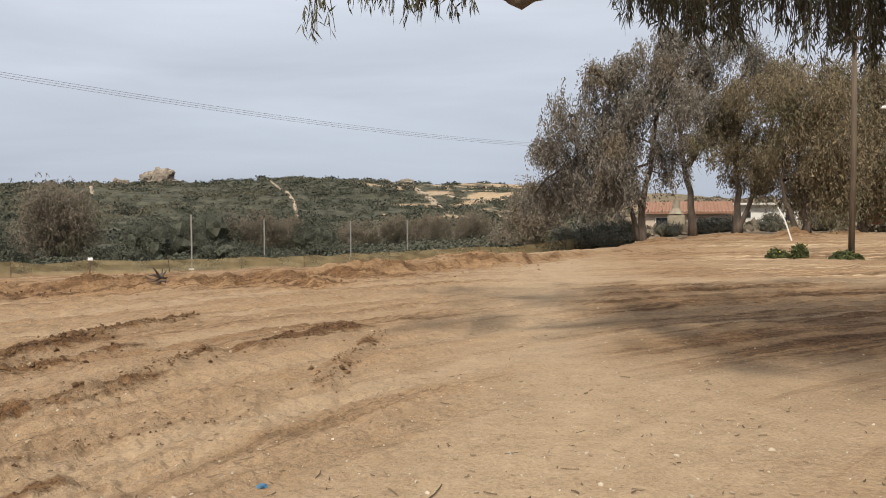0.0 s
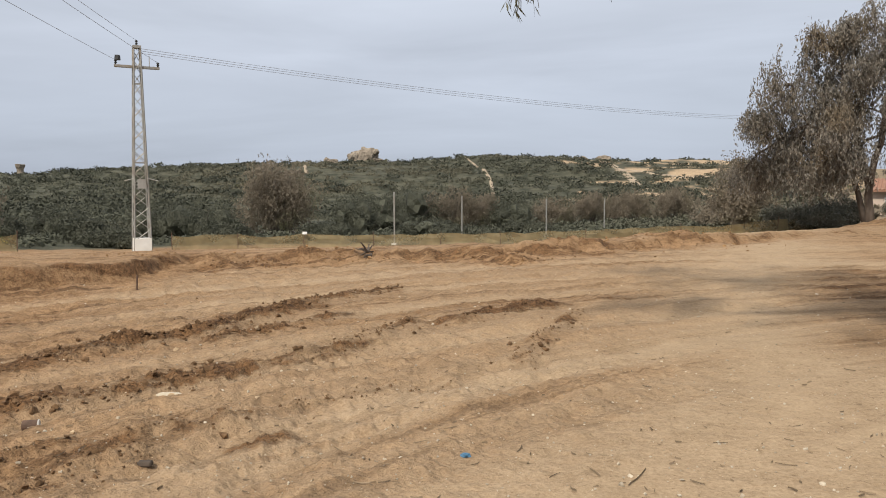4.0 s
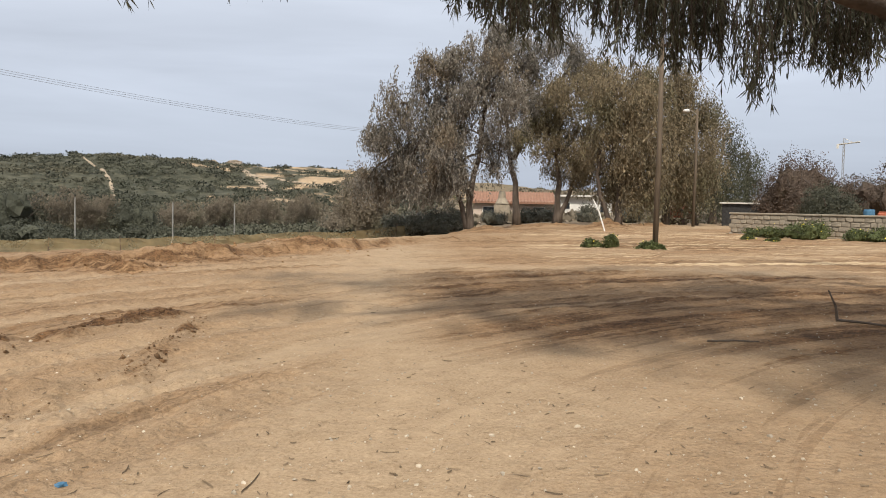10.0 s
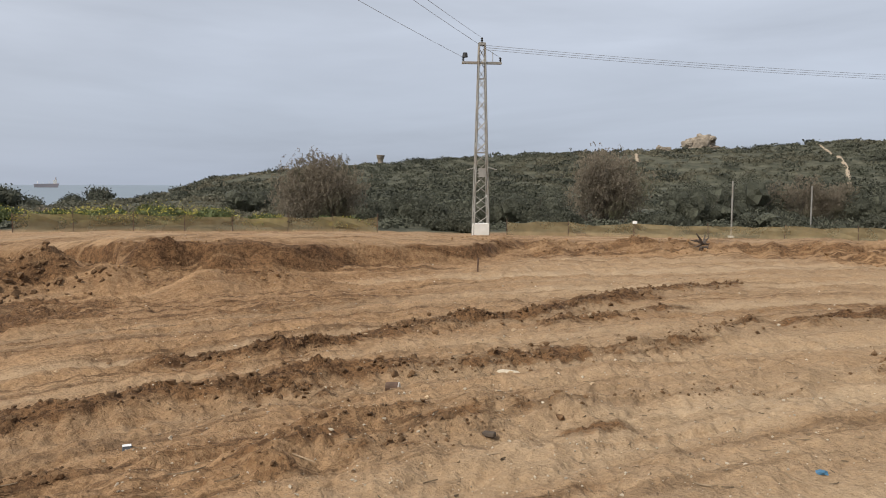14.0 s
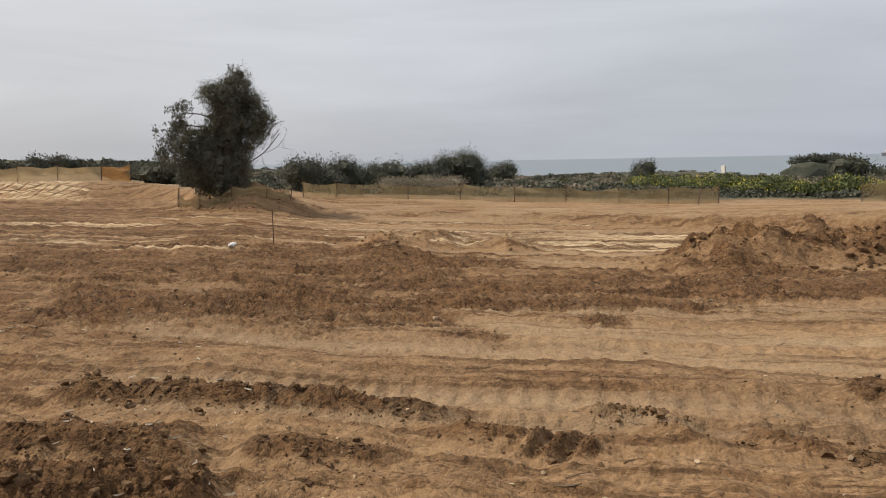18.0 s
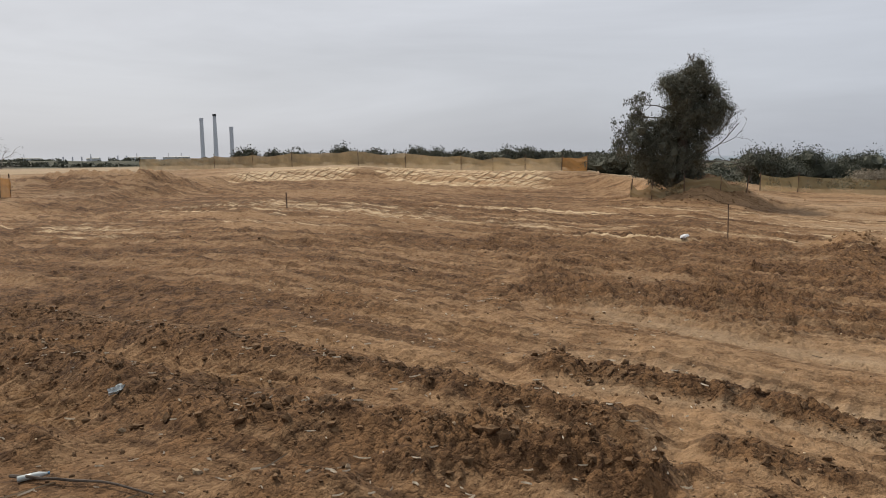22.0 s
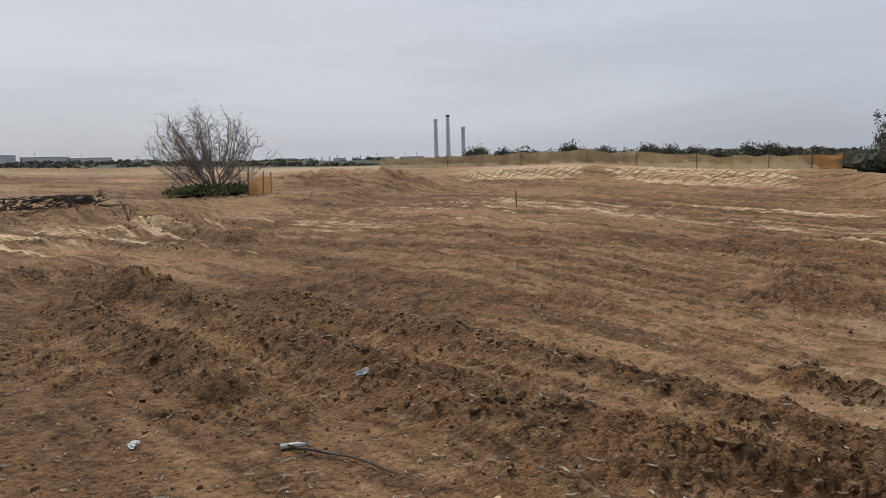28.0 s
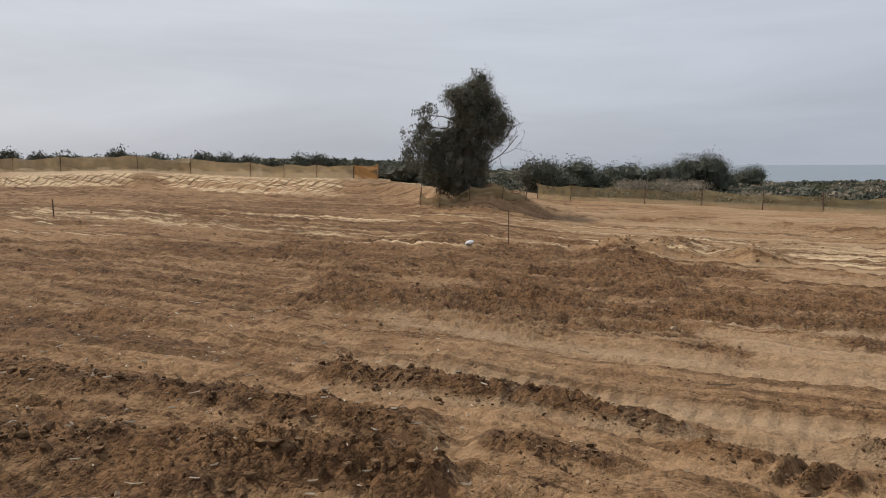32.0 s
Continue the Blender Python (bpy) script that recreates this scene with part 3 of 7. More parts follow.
mound(179.5, 9.2, 1.0, 0.25)
mound(176.0, 60.0, 8.0, 0.35)
mound(168.0, 75.0, 9.0, 0.3)
mound(162.0, 90.0, 9.0, 0.3)

# ridges thrown up between wheel and crawler tracks
ridge([(-5.43, -3.0), (-5.53, -2.6), (-5.55, -2.1), (-5.52, -1.7), (-5.53, -1.3), (-5.5, -0.9), (-5.4, -0.6)], 0.17, 0.13, 0.9, 1.3)
ridge([(-4.38, -9.1), (-4.4, -8.0), (-4.36, -7.1), (-4.36, -5.2), (-4.36, -4.4), (-4.4, -3.7), (-4.45, -3.2), (-4.55, -2.6), (-4.48, -2.15)], 0.22, 0.15, 0.82)
ridge([(-3.11, -11.0), (-3.23, -8.8), (-3.27, -7.1), (-3.25, -5.9), (-3.15, -5.0), (-3.2, -4.1), (-3.4, -3.4), (-3.55, -2.6), (-3.74, -2.1), (-3.85, -1.6)], 0.26, 0.17, 0.9, 1.1)
ridge([(-3.75, -2.55), (-3.82, -2.2), (-3.8, -1.8), (-3.69, -1.58)], 0.2, 0.10, 0.9, 1.3)
ridge([(-2.2, -10.2), (-2.15, -8.6), (-2.25, -7.3), (-2.3, -6.4), (-2.2, -5.6)], 0.25, 0.22, 0.72)
ridge([(-1.3, -12.6), (-2.1, -13.0), (-2.8, -12.6), (-3.05, -11.8), (-3.1, -10.5)], 0.4, 0.18, 0.8)
ridge([(-0.93, -8.5), (-1.24, -8.0), (-1.43, -7.3), (-1.5, -6.5)], 0.2, 0.08, 0.85)
ridge([(-1.7, -5.3), (-1.9, -4.9)], 0.3, 0.05, 0.85)
ridge([(-2.25, -4.9), (-2.35, -4.65)], 0.2, 0.12, 0.9)
ridge([(-2.66, -3.1), (-2.8, -2.75)], 0.17, 0.12, 0.9, 1.3)
ridge([(-4.57, -1.45), (-4.6, -1.1), (-4.57, -0.8)], 0.13, 0.05, 0.75)
ridge([(-5.1, -0.27), (-5.1, 0.0), (-4.85, 0.2), (-4.8, 0.45)], 0.13, 0.09, 0.85, 1.4)
ridge([(-5.42, 0.67), (-5.41, 0.97)], 0.15, 0.03, 0.5)
ridge([(-7.2, 4.7), (-6.6, 5.05), (-6.3, 5.9), (-6.25, 7.4), (-5.9, 8.35), (-5.45, 9.1), (-5.25, 10.2), (-5.1, 12.0), (-4.4, 13.8)], 0.18, 0.10, 0.85, 1.7)
ridge([(-6.15, 2.65), (-5.95, 3.1), (-5.8, 3.8), (-5.45, 4.2), (-5.35, 4.5), (-5.5, 4.9)], 0.2, 0.09, 0.82, 1.5)
ridge([(-5.27, 5.2), (-4.83, 5.5), (-4.46, 5.9), (-4.2, 6.5), (-3.9, 7.05)], 0.18, 0.07, 0.7, 1.7)
ridge([(-5.37, 4.27), (-4.9, 4.6)], 0.22, 0.08, 0.85, 1.9)
ridge([(-4.92, 8.56), (-4.59, 9.43), (-4.18, 10.7)], 0.2, 0.09, 0.75, 1.5)
ridge([(-5.14, 1.58), (-4.91, 1.78), (-4.72, 2.1), (-4.7, 2.3)], 0.13, 0.05, 0.8, 1.3)
ridge([(-5.47, 0.56), (-5.4, 0.8), (-5.13, 1.07), (-4.81, 1.15)], 0.15, 0.06, 0.4)
ridge([(-3.75, 3.1), (-3.95, 3.5), (-4.0, 4.06), (-3.84, 4.39), (-3.48, 4.6), (-3.44, 4.9), (-2.93, 5.44)], 0.2, 0.09, 0.3, 0.9)
ridge([(-3.54, 3.6), (-3.41, 4.2), (-3.19, 4.6)], 0.15, 0.05, 0.35)
ridge([(-2.63, 4.9), (-2.53, 5.1)], 0.15, 0.08, 0.6)
ridge([(-2.36, 10.3), (-2.05, 10.85)], 0.17, 0.09, 0.72)
ridge([(-1.77, 11.2), (-1.4, 11.6)], 0.17, 0.10, 0.72)
ridge([(-2.72, 5.9), (-2.34, 6.46), (-1.67, 6.9)], 0.12, 0.03, 0.25, 0.7)
ridge([(-0.87, 11.1), (-1.08, 10.0), (-1.18, 8.4), (-1.27, 8.0)], 0.13, 0.06, 0.3)
ridge([(-3.65, 7.36), (-3.16, 8.3), (-3.04, 9.4), (-3.0, 10.0)], 0.16, 0.06, 0.35)
ridge([(-6.2, -21.0), (-6.9, -19.0), (-7.2, -16.5)], 0.4, 0.22, 0.4)
ridge([(-1.1, -21.5), (-4.0, -17.5), (-5.6, -13.7)], 0.3, 0.10, 0.6)


def smooth01(t):
    t = np.clip(t, 0, 1)
    return t * t * (3 - 2 * t)


def land(x, y, fine=True):
    """Height of the ground, and its masks: red earth, pale sand, damp soil, plant cover; red and damp also hold painted
    shade.
    """
    x, y = np.asarray(x, float), np.asarray(y, float)
    d = np.hypot(x, y)
    az = np.degrees(np.arctan2(-x, y))
    az = np.where(az < -90, az + 360, az)
    rough = np.clip(d / 12, 0, 1)
    dd = d + rough * (1.3 * fbm(x * 0.35, y * 0.35, 3) + 0.5 * vnoise(x * 1.7, y * 1.7))
    at = lambda row: np.interp(az, AZ, row)
    zero = np.zeros_like(d)
    ds = [zero, at(FOOT_D), at(TOP_D), at(FENCE_D), zero + 75, zero + 150, zero + 320, zero + 480, zero + 1100, zero + 4900]
    zs = [zero, at(FOOT_Z), at(TOP_Z), at(FENCE_Z), at(Z_75), at(Z_150), at(Z_320), at(Z_480), at(Z_FAR), at(Z_FAR)]
    z = zero.copy()
    scarp = zero.copy()
    for k in range(len(ds) - 1):
        t = (dd - ds[k]) / np.maximum(ds[k + 1] - ds[k], 0.3)
        s = np.where(az < 104, np.interp(t, (0, 0.52, 0.68, 1.0), (0, 0.14, 0.9, 1.0)), np.interp(t, (0, 0.5, 0.75, 1.0), (0, 0.3, 0.95, 1.0))) if k == 1 else smooth01(t) if k == 5 else np.clip(t, 0, 1)
        z = np.where(t > 0, zs[k] + (zs[k + 1] - zs[k]) * s, z)
        if k == 1:
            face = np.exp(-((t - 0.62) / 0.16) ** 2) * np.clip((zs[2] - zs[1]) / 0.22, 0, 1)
            scarp = np.exp(-((t - 0.5) / 0.55) ** 2) * np.clip((zs[2] - zs[1]) / 0.3, 0, 1)
    far = smooth01((d - 70) / 150)
    z = z + far * np.clip(6 - np.abs(d - 330) / 60, 0, 2.2) * fbm(x * 0.03, y * 0.03, 4) * 1.3
    lumps = fbm(x * 1.6, y * 1.6, 4, 0.6)
    damp, red, pale, green = zero.copy(), zero.copy(), zero.copy(), zero.copy()
    for mx, my, ra, rc, turn, h, lump in MOUNDS:
        u = ((x - mx) * math.cos(turn) + (y - my) * math.sin(turn)) / ra
        v = (-(x - mx) * math.sin(turn) + (y - my) * math.cos(turn)) / rc
        q = np.sqrt(u * u + v * v)
        b = np.clip(1.15 - q, 0, 1.15) ** 1.15
        z = z + h * b * (1 + lump * 1.0 * lumps)
        scarp = np.maximum(scarp, np.clip(b * 1.5, 0, 1) * min(lump / 0.35, 1))
        if lump > 0.35:
            damp = np.maximum(damp, np.clip(b * 2, 0, 1) * (0.48 + 0.5 * lumps))
    # traffic lanes: they come round from the far right, pass on the left and run away behind
    ahead = y > -1
    lane = np.where(ahead, 9 - np.hypot(x - 9, y + 1), x - 0.005 * (y + 1) ** 2)
    along = np.where(ahead, 14 * np.arctan2(y + 1, 9 - x), y + 1)
    site = 1 - smooth01((dd - ds[1] + 1.0) / 2.5)
    left = smooth01((-1.2 - lane) / 2.5) * smooth01((az + 14) / 18)
    streak = fbm(lane * 1.5, along * 0.09 + 3.0, 4, 0.6)
    streak2 = vnoise(lane * 4.5, along * 0.22)
    streak3 = vnoise(lane * 13.0, along * 0.5)
    z = z + site * (0.075 * streak * (0.08 + 0.92 * left) + 0.035 * streak2 * (0.1 + 0.9 * left) + 0.018 * streak3 * (0.1 + 0.9 * left))
    z = z + site * left * 0.05 * fbm(x * 0.8, y * 0.8, 4, 0.6)
    # pairs of wheel ruts, the wider ones cross-barred by a crawler's treads
    for k, (u, half, deep) in enumerate(RUTS):
        w = np.exp(-(((lane - u) + 0.5 * vnoise(along * 0.12 + 7 * k, zero + k)) / half) ** 2) * smooth01((vnoise(along * 0.1 + 3 * k, zero + 5 * k) + 0.3) * 4) * site
        z = z - deep * w * (1 + 0.2 * np.sin(along * 36) * (half > 0.2))
    mid_range = smooth01((d - 9) / 6) * (1 - smooth01((d - 55) / 20))
    z = z + mid_range * (0.05 * fbm(x * 1.1, y * 1.1, 3, 0.6) + 0.04 * np.abs(fbm(lane * 2.2, along * 0.5, 3, 0.6)))
    if fine:
        z = z + mid_range * 0.045 * fbm(x * 3.2, y * 3.2, 3, 0.65)
        calm = 1 - 0.6 * smooth01((az - 30) / 5) * smooth01((58 - az) / 3)
        z = z + scarp * calm * (0.11 * lumps + 0.09 * fbm(x * 5, y * 5, 3, 0.65))
        churn = smooth01((vnoise(x * 0.28 + 9, y * 0.16) + 0.12) * 4) * left * site
        z = z + churn * (0.05 * fbm(x * 4.0, y * 3.0, 4, 0.7)) + left * site * 0.018 * fbm(x * 8.0, y * 7.0, 3, 0.7)
        z = z + 0.008 * fbm(x * 9, y * 9, 3, 0.6) * (1 - far)
    crumbs = fbm(x * 10, y * 10, 3, 0.6)
    dug = fbm(x * 4 + 40, y * 4, 4, 0.65)
    gritty = np.abs(fbm(x * 13 + 3, y * 13, 3, 0.7))
    for pts, half, h, wet, lump in RIDGES:
        lo, hi = pts.min(0) - half * 4, pts.max(0) + half * 4
        m = (x > lo[0]) & (x < hi[0]) & (y > lo[1]) & (y < hi[1])
        if not m.any():
            continue
        px, py = x[m], y[m]
        best = np.full(px.shape, 99.0)
        for a, b in zip(pts[:-1], pts[1:]):
            t = np.clip(((px - a[0]) * (b[0] - a[0]) + (py - a[1]) * (b[1] - a[1])) / ((b - a) ** 2).sum(), 0, 1)
            best = np.minimum(best, np.hypot(px - a[0] - t * (b[0] - a[0]), py - a[1] - t * (b[1] - a[1])))
        best = best + half * (0.7 * fbm(px * 2.2, py * 2.2, 2, 0.6) + 0.5 * fbm(px * 7, py * 7, 2, 0.6))
        broke = 0.6 + 0.4 * smooth01((vnoise(px * 0.9 + 3 * h, py * 0.9) + 0.28) * 3.2)
        w = np.exp(-np.clip(best / half * 0.9, 0, 9) ** 2) * broke
        z[m] += w * (h * (0.75 + 0.5 * vnoise(px * 1.3 + 5, py * 1.3) + 0.3 * crumbs[m]) + 0.03 * lump * (gritty[m] - 0.25)) - 0.22 * h * np.exp(-((best - 2.0 * half) / half) ** 2)
        apron = 0.55 * np.exp(-np.clip(best / (2.6 * half), 0, 9) ** 2) * (0.8 + 1.2 * streak2[m] + 0.8 * streak[m])
        damp[m] = np.maximum(damp[m], wet * np.clip(np.maximum(w * 1.5 + 0.6 * crumbs[m] * w, apron), 0, 1))
    rolled = zero.copy()
    for u, half, y0, y1, deep in TREADS:
        w = np.exp(-(((x - u) + 0.1 * vnoise(y * 0.5, zero + u)) / half) ** 4) * smooth01((y - y0) / 0.6) * smooth01((y1 - y) / 0.6)
        bar = np.sin((y + 0.55 * (x - u) + 0.06 * vnoise(x * 3, y * 3)) * 2 * np.pi / 0.2)
        z = z - 1.5 * deep * w * (0.7 + 0.85 * np.clip(bar * 1.6, -1, 1) * (0.7 + vnoise(x * 2.2, y * 2.2)))
        # bars striped in colour as well, painting contrast that relief shading lacks
        rolled = np.maximum(rolled, w * (0.6 + 0.4 * bar))
    red = np.clip((left * site * 0.8 + 0.9 * left * site * streak) * (0.55 + 0.45 * smooth01((az - 25) / 30)) + 0.9 * scarp, 0, 1)
    yard = smooth01((az + 8) / 10) * (1 - site) * (1 - smooth01((d - ds[3] - 2) / 8)) * np.where(az < 112, 1, smooth01((az - 137) / 6))
    red = np.maximum(red, yard * (0.72 + 0.5 * fbm(x * 0.5, y * 0.5, 3)))
    red = np.maximum(red, 0.95 * smooth01((az - 100) / 25) * site)
    red = red * (1 - smooth01((az - 200) / 55))
    # churned damp patch in the middle of the site
    ragged = 0.55 * fbm(x * 0.45, y * 0.45, 4, 0.6)
    core = 1 - np.sqrt(((x + 12.6 - 0.35 * (y + 4)) / 5.2) ** 2 + ((y + 3.6) / 5.0) ** 2) + ragged
    tail = 1 - np.sqrt(((x + 11.2 + 0.3 * (y - 2)) / 1.9) ** 2 + ((y - 2.0) / 4.6) ** 2) + 0.8 * streak + 0.5 * streak2
    patch = np.maximum(smooth01(core * 3.5) * (0.85 + 0.6 * fbm(x * 1.1, y * 0.7, 3, 0.6)), 0.75 * smooth01(tail * 3)) * site
    # cut face darkened too: its shade is painted in with its damp layer
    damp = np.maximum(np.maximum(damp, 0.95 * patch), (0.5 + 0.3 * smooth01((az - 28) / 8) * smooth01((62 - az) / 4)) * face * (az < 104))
    if fine:
        z = z + patch * (0.09 * fbm(x * 2.2, y * 1.8, 4, 0.75) + 0.10 * (gritty - 0.25))
    damp = np.maximum(damp, smooth01((streak + 0.8 * streak2 - 0.12) * 2.5) * left * site * 0.5 * (0.4 + 0.6 * smooth01((az - 50) / 40)))
    west = smooth01((az - 62) / 14) * (1 - smooth01((az - 112) / 20)) * site
    damp = np.maximum(damp, west * np.clip(0.02 + 0.18 * smooth01((d - 11) / 4) + 0.8 * streak + 0.5 * streak2, 0, 0.8))
    # a darker strip of earth beside the tracks, drawn with the damp mask
    dark_strip = np.exp(-((x + 1.9) / 1.5) ** 4) * smooth01((-5.6 - y) / 1.5) * smooth01((y + 14.5) / 1.5)
    damp = np.maximum(damp, dark_strip * np.clip(0.58 + 0.5 * fbm(x * 1.2, y * 0.8, 3), 0, 0.9))
    south = smooth01((az - 85) / 50) * (1 - smooth01((az - 200) / 55)) * site * smooth01((40 - d) / 14)
    damp = np.maximum(damp, south * np.clip(0.50 + 1.0 * fbm(lane * 0.9, along * 0.25, 4) - 0.2 * smooth01((d - 18) / 12) + 0.28 * smooth01((az - 120) / 25) * smooth01((15 - d) / 6) + 0.3 * smooth01((az - 142) / 15) * smooth01((10 - d) / 4), 0, 0.95))
    damp = damp * (1 - 0.8 * rolled)
    # partly real brown earth, partly the gum's cast shade put into the colour
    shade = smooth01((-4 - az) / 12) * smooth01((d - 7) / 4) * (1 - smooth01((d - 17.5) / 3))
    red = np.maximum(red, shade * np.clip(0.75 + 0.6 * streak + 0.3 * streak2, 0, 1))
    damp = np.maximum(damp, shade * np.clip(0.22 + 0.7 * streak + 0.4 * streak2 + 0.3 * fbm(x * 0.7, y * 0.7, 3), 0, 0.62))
    # close on the right: more of the gum's shade, put in as brown
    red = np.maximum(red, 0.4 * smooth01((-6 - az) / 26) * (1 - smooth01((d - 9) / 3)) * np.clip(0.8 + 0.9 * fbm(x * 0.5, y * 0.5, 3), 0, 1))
    # lot beyond: brown earth, deepened in colour for shade beneath the trees
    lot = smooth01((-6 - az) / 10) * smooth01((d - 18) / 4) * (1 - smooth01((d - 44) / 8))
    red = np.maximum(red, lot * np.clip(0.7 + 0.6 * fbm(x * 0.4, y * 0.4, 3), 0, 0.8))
    pale = np.clip(0.34 + 0.7 * streak + 0.4 * streak2, 0, 0.75) * smooth01((d - 13) / 6) * (1 - 0.85 * smooth01((d - 25) / 4) * smooth01((az - 85) / 15)) * site * smooth01((az - 35) / 20)
    pale = np.maximum(pale, 0.3 * smooth01((-14 - az) / 8) * smooth01((d - 19) / 3) * (1 - smooth01((d - 40) / 6)))
    slope = (dd - ds[1]) / np.maximum(ds[2] - ds[1], 0.3)
    bank = smooth01((slope - 0.28) / 0.1) * (1 - smooth01((slope - 1.25) / 0.2)) * smooth01((az - 112) / 4) * (1 - smooth01((az - 139) / 4))
    swing = (az + 0.95 * (d - ds[2])) * 1.3 + 1.2 * vnoise(az * 0.5, d * 0.03)
    torn = np.maximum(np.exp(-((az - 131.8) / 1.1) ** 2), 1 - smooth01((az - 117.5) / 2.5))
    field = smooth01((az - 96) / 10) * (1 - smooth01((az - 152) / 8)) * (1 - smooth01((slope - 0.28) / 0.1)) * smooth01((d - 8) / 5)
    red = np.maximum(red, 0.9 * field)
    damp = np.maximum(damp, field * np.clip(0.42 + 0.7 * streak + 0.5 * streak2 + 0.35 * fbm(x * 0.6, y * 0.6, 3), 0, 0.72))
    pale = np.where(bank > 0.3, bank * 0.62 * (1 - torn), pale)
    damp = np.where(bank > 0.3, 0, damp)
    damp = np.maximum(damp, bank * 0.42 * torn)
    back = yard * smooth01((az - 140) / 8)
    damp = np.maximum(damp, back * np.clip(0.42 + 0.9 * fbm(x * 0.35, y * 0.25, 4), 0, 0.75))
    green = smooth01((d - ds[3] - 2 + 4 * fbm(x * 0.08, y * 0.08, 3)) / 5) * smooth01((az + 16) / 6) * (1 - 0.75 * smooth01((az - 112) / 6) * (1 - smooth01((d - 85) / 25)))
    bare = smooth01((fbm(x * 0.08 + 4, y * 0.10, 4, 0.6) - 0.18 + 0.16 * smooth01((8 - az) / 12) - 0.5 * smooth01((az - 5) / 5)) * 5) * far
    green = green * (1 - 0.85 * bare)
    pale = np.maximum(pale, 0.35 * bare)
    east = 1 - smooth01((az + 16) / 6)
    green = np.maximum(green, 0.6 * east * smooth01((d - 66) / 8))
    if fine:
        z = z + (damp * site * smooth01((d - 5) / 4) + 0.25 * left * site) * 0.03 * dug
    z = z * smooth01((d - 0.4) / 2.4)
    return z, red, pale, damp, green, lane, along, swing, bank * (1 - torn)


def height(x, y):
    return float(land(np.array([x]), np.array([y]))[0][0])


def on_ground(az, d, sink=0.0):
    x, y = bearing(az, d)
    return x, y, height(x, y) - sink


def build_ground():
    fine_az = np.arange(-50, 186, 0.14)
    rest = np.arange(188, 308, 2.5)
    az = np.radians(np.concatenate([fine_az, rest]))
    radii = np.concatenate([[0.5, 1.2, 2.0, 2.7], 3.2 * 1.0075 ** np.arange(0, 246)])
    radii = np.concatenate([radii, radii[-1] * 1.0115 ** np.arange(1, 101)])
    radii = np.concatenate([radii, radii[-1] * 1.026 ** np.arange(1, 84)])
    radii = np.concatenate([radii, [700, 850, 1100, 1600, 2500, 4900]])
    r, a = np.meshgrid(radii, az, indexing="ij")
    x, y = -np.sin(a) * r, np.cos(a) * r
    z, red, pale, damp, green, lane, along, swing, bank = land(x.ravel(), y.ravel())
    n = len(az)
    v = np.stack([x.ravel(), y.ravel(), z], 1)
    i, j = np.meshgrid(np.arange(len(radii) - 1), np.arange(n), indexing="ij")
    k = (j + 1) % n
    f = np.stack([i * n + j, (i + 1) * n + j, (i + 1) * n + k, i * n + k], -1).reshape(-1, 4)
    centre = len(v)
    v = np.concatenate([v, [(0, 0, 0)]])
    tri = np.stack([np.full(n, centre), np.arange(n), (np.arange(n) + 1) % n], 1)
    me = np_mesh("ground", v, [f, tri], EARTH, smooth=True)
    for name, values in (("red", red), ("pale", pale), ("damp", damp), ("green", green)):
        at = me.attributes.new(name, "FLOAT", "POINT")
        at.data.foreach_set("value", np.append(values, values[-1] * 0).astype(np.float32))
    flow = me.attributes.new("flow", "FLOAT_VECTOR", "POINT")
    flow.data.foreach_set("vector", np.append(np.stack([lane, along, lane * 0], 1).ravel(), (0, 0, 0)).astype(np.float32))
    rill = me.attributes.new("rill", "FLOAT_VECTOR", "POINT")
    rill.data.foreach_set("vector", np.append(np.stack([swing, bank, lane * 0], 1).ravel(), (0, 0, 0)).astype(np.float32))
    ob = new("ground", me)
    return tagged(ob, "sandy building-site earth with wheel tracks, ridges and scrubland beyond", "ground", kind="structure")


ground = build_ground()
bm = bmesh.new()
bmesh.ops.create_grid(bm, x_segments=2, y_segments=2, size=4900)
sea = part("water", bm, SEA, None)
sea.location = (0, 0, -12)
tagged(sea, "calm grey-blue sea reaching the horizon", "sea", kind="structure")


# ---- plants ----
def limb_points(rng, start, way, length, bend=0.25, steps=6, lift=0.0):
    p, w, out = np.array(start, float), unit(np.array(way, float)), []
    for _ in range(steps):
        out.append(p.copy())
        w = unit(w + rng.normal(size=3) * bend + np.array((0, 0, lift)))
        p = p + w * length / (steps - 1)
    return np.array(out), w


def grow(rng, start, way, length, radius, level, bars, tips, spread=0.7, lift=0.05, shrink=0.68, kids=(2, 4)):
    """Branches on branches: bars gets tubes, tips gets the ends where leaves hang."""
    pts, end = limb_points(rng, start, way, length, 0.16 + 0.05 * (3 - level), 6, lift)
    bars.append(tube(pts, np.linspace(radius, radius * 0.55, len(pts)), 7 if level > 1 else 5))
    if level == 0:
        tips.append(pts[-1])
        return
    for _ in range(rng.randint(kids[0], kids[1] + 1)):
        t = rng.uniform(0.45, 1.0)
        i = min(int(t * 5), 5)
        side = unit(end + rng.normal(size=3) * spread + np.array((0, 0, 0.1)))
        grow(rng, pts[i], side, length * shrink * rng.uniform(0.75, 1.15), radius * 0.5, level - 1, bars, tips, spread, lift, shrink, kids)
    tips.append(pts[-1])


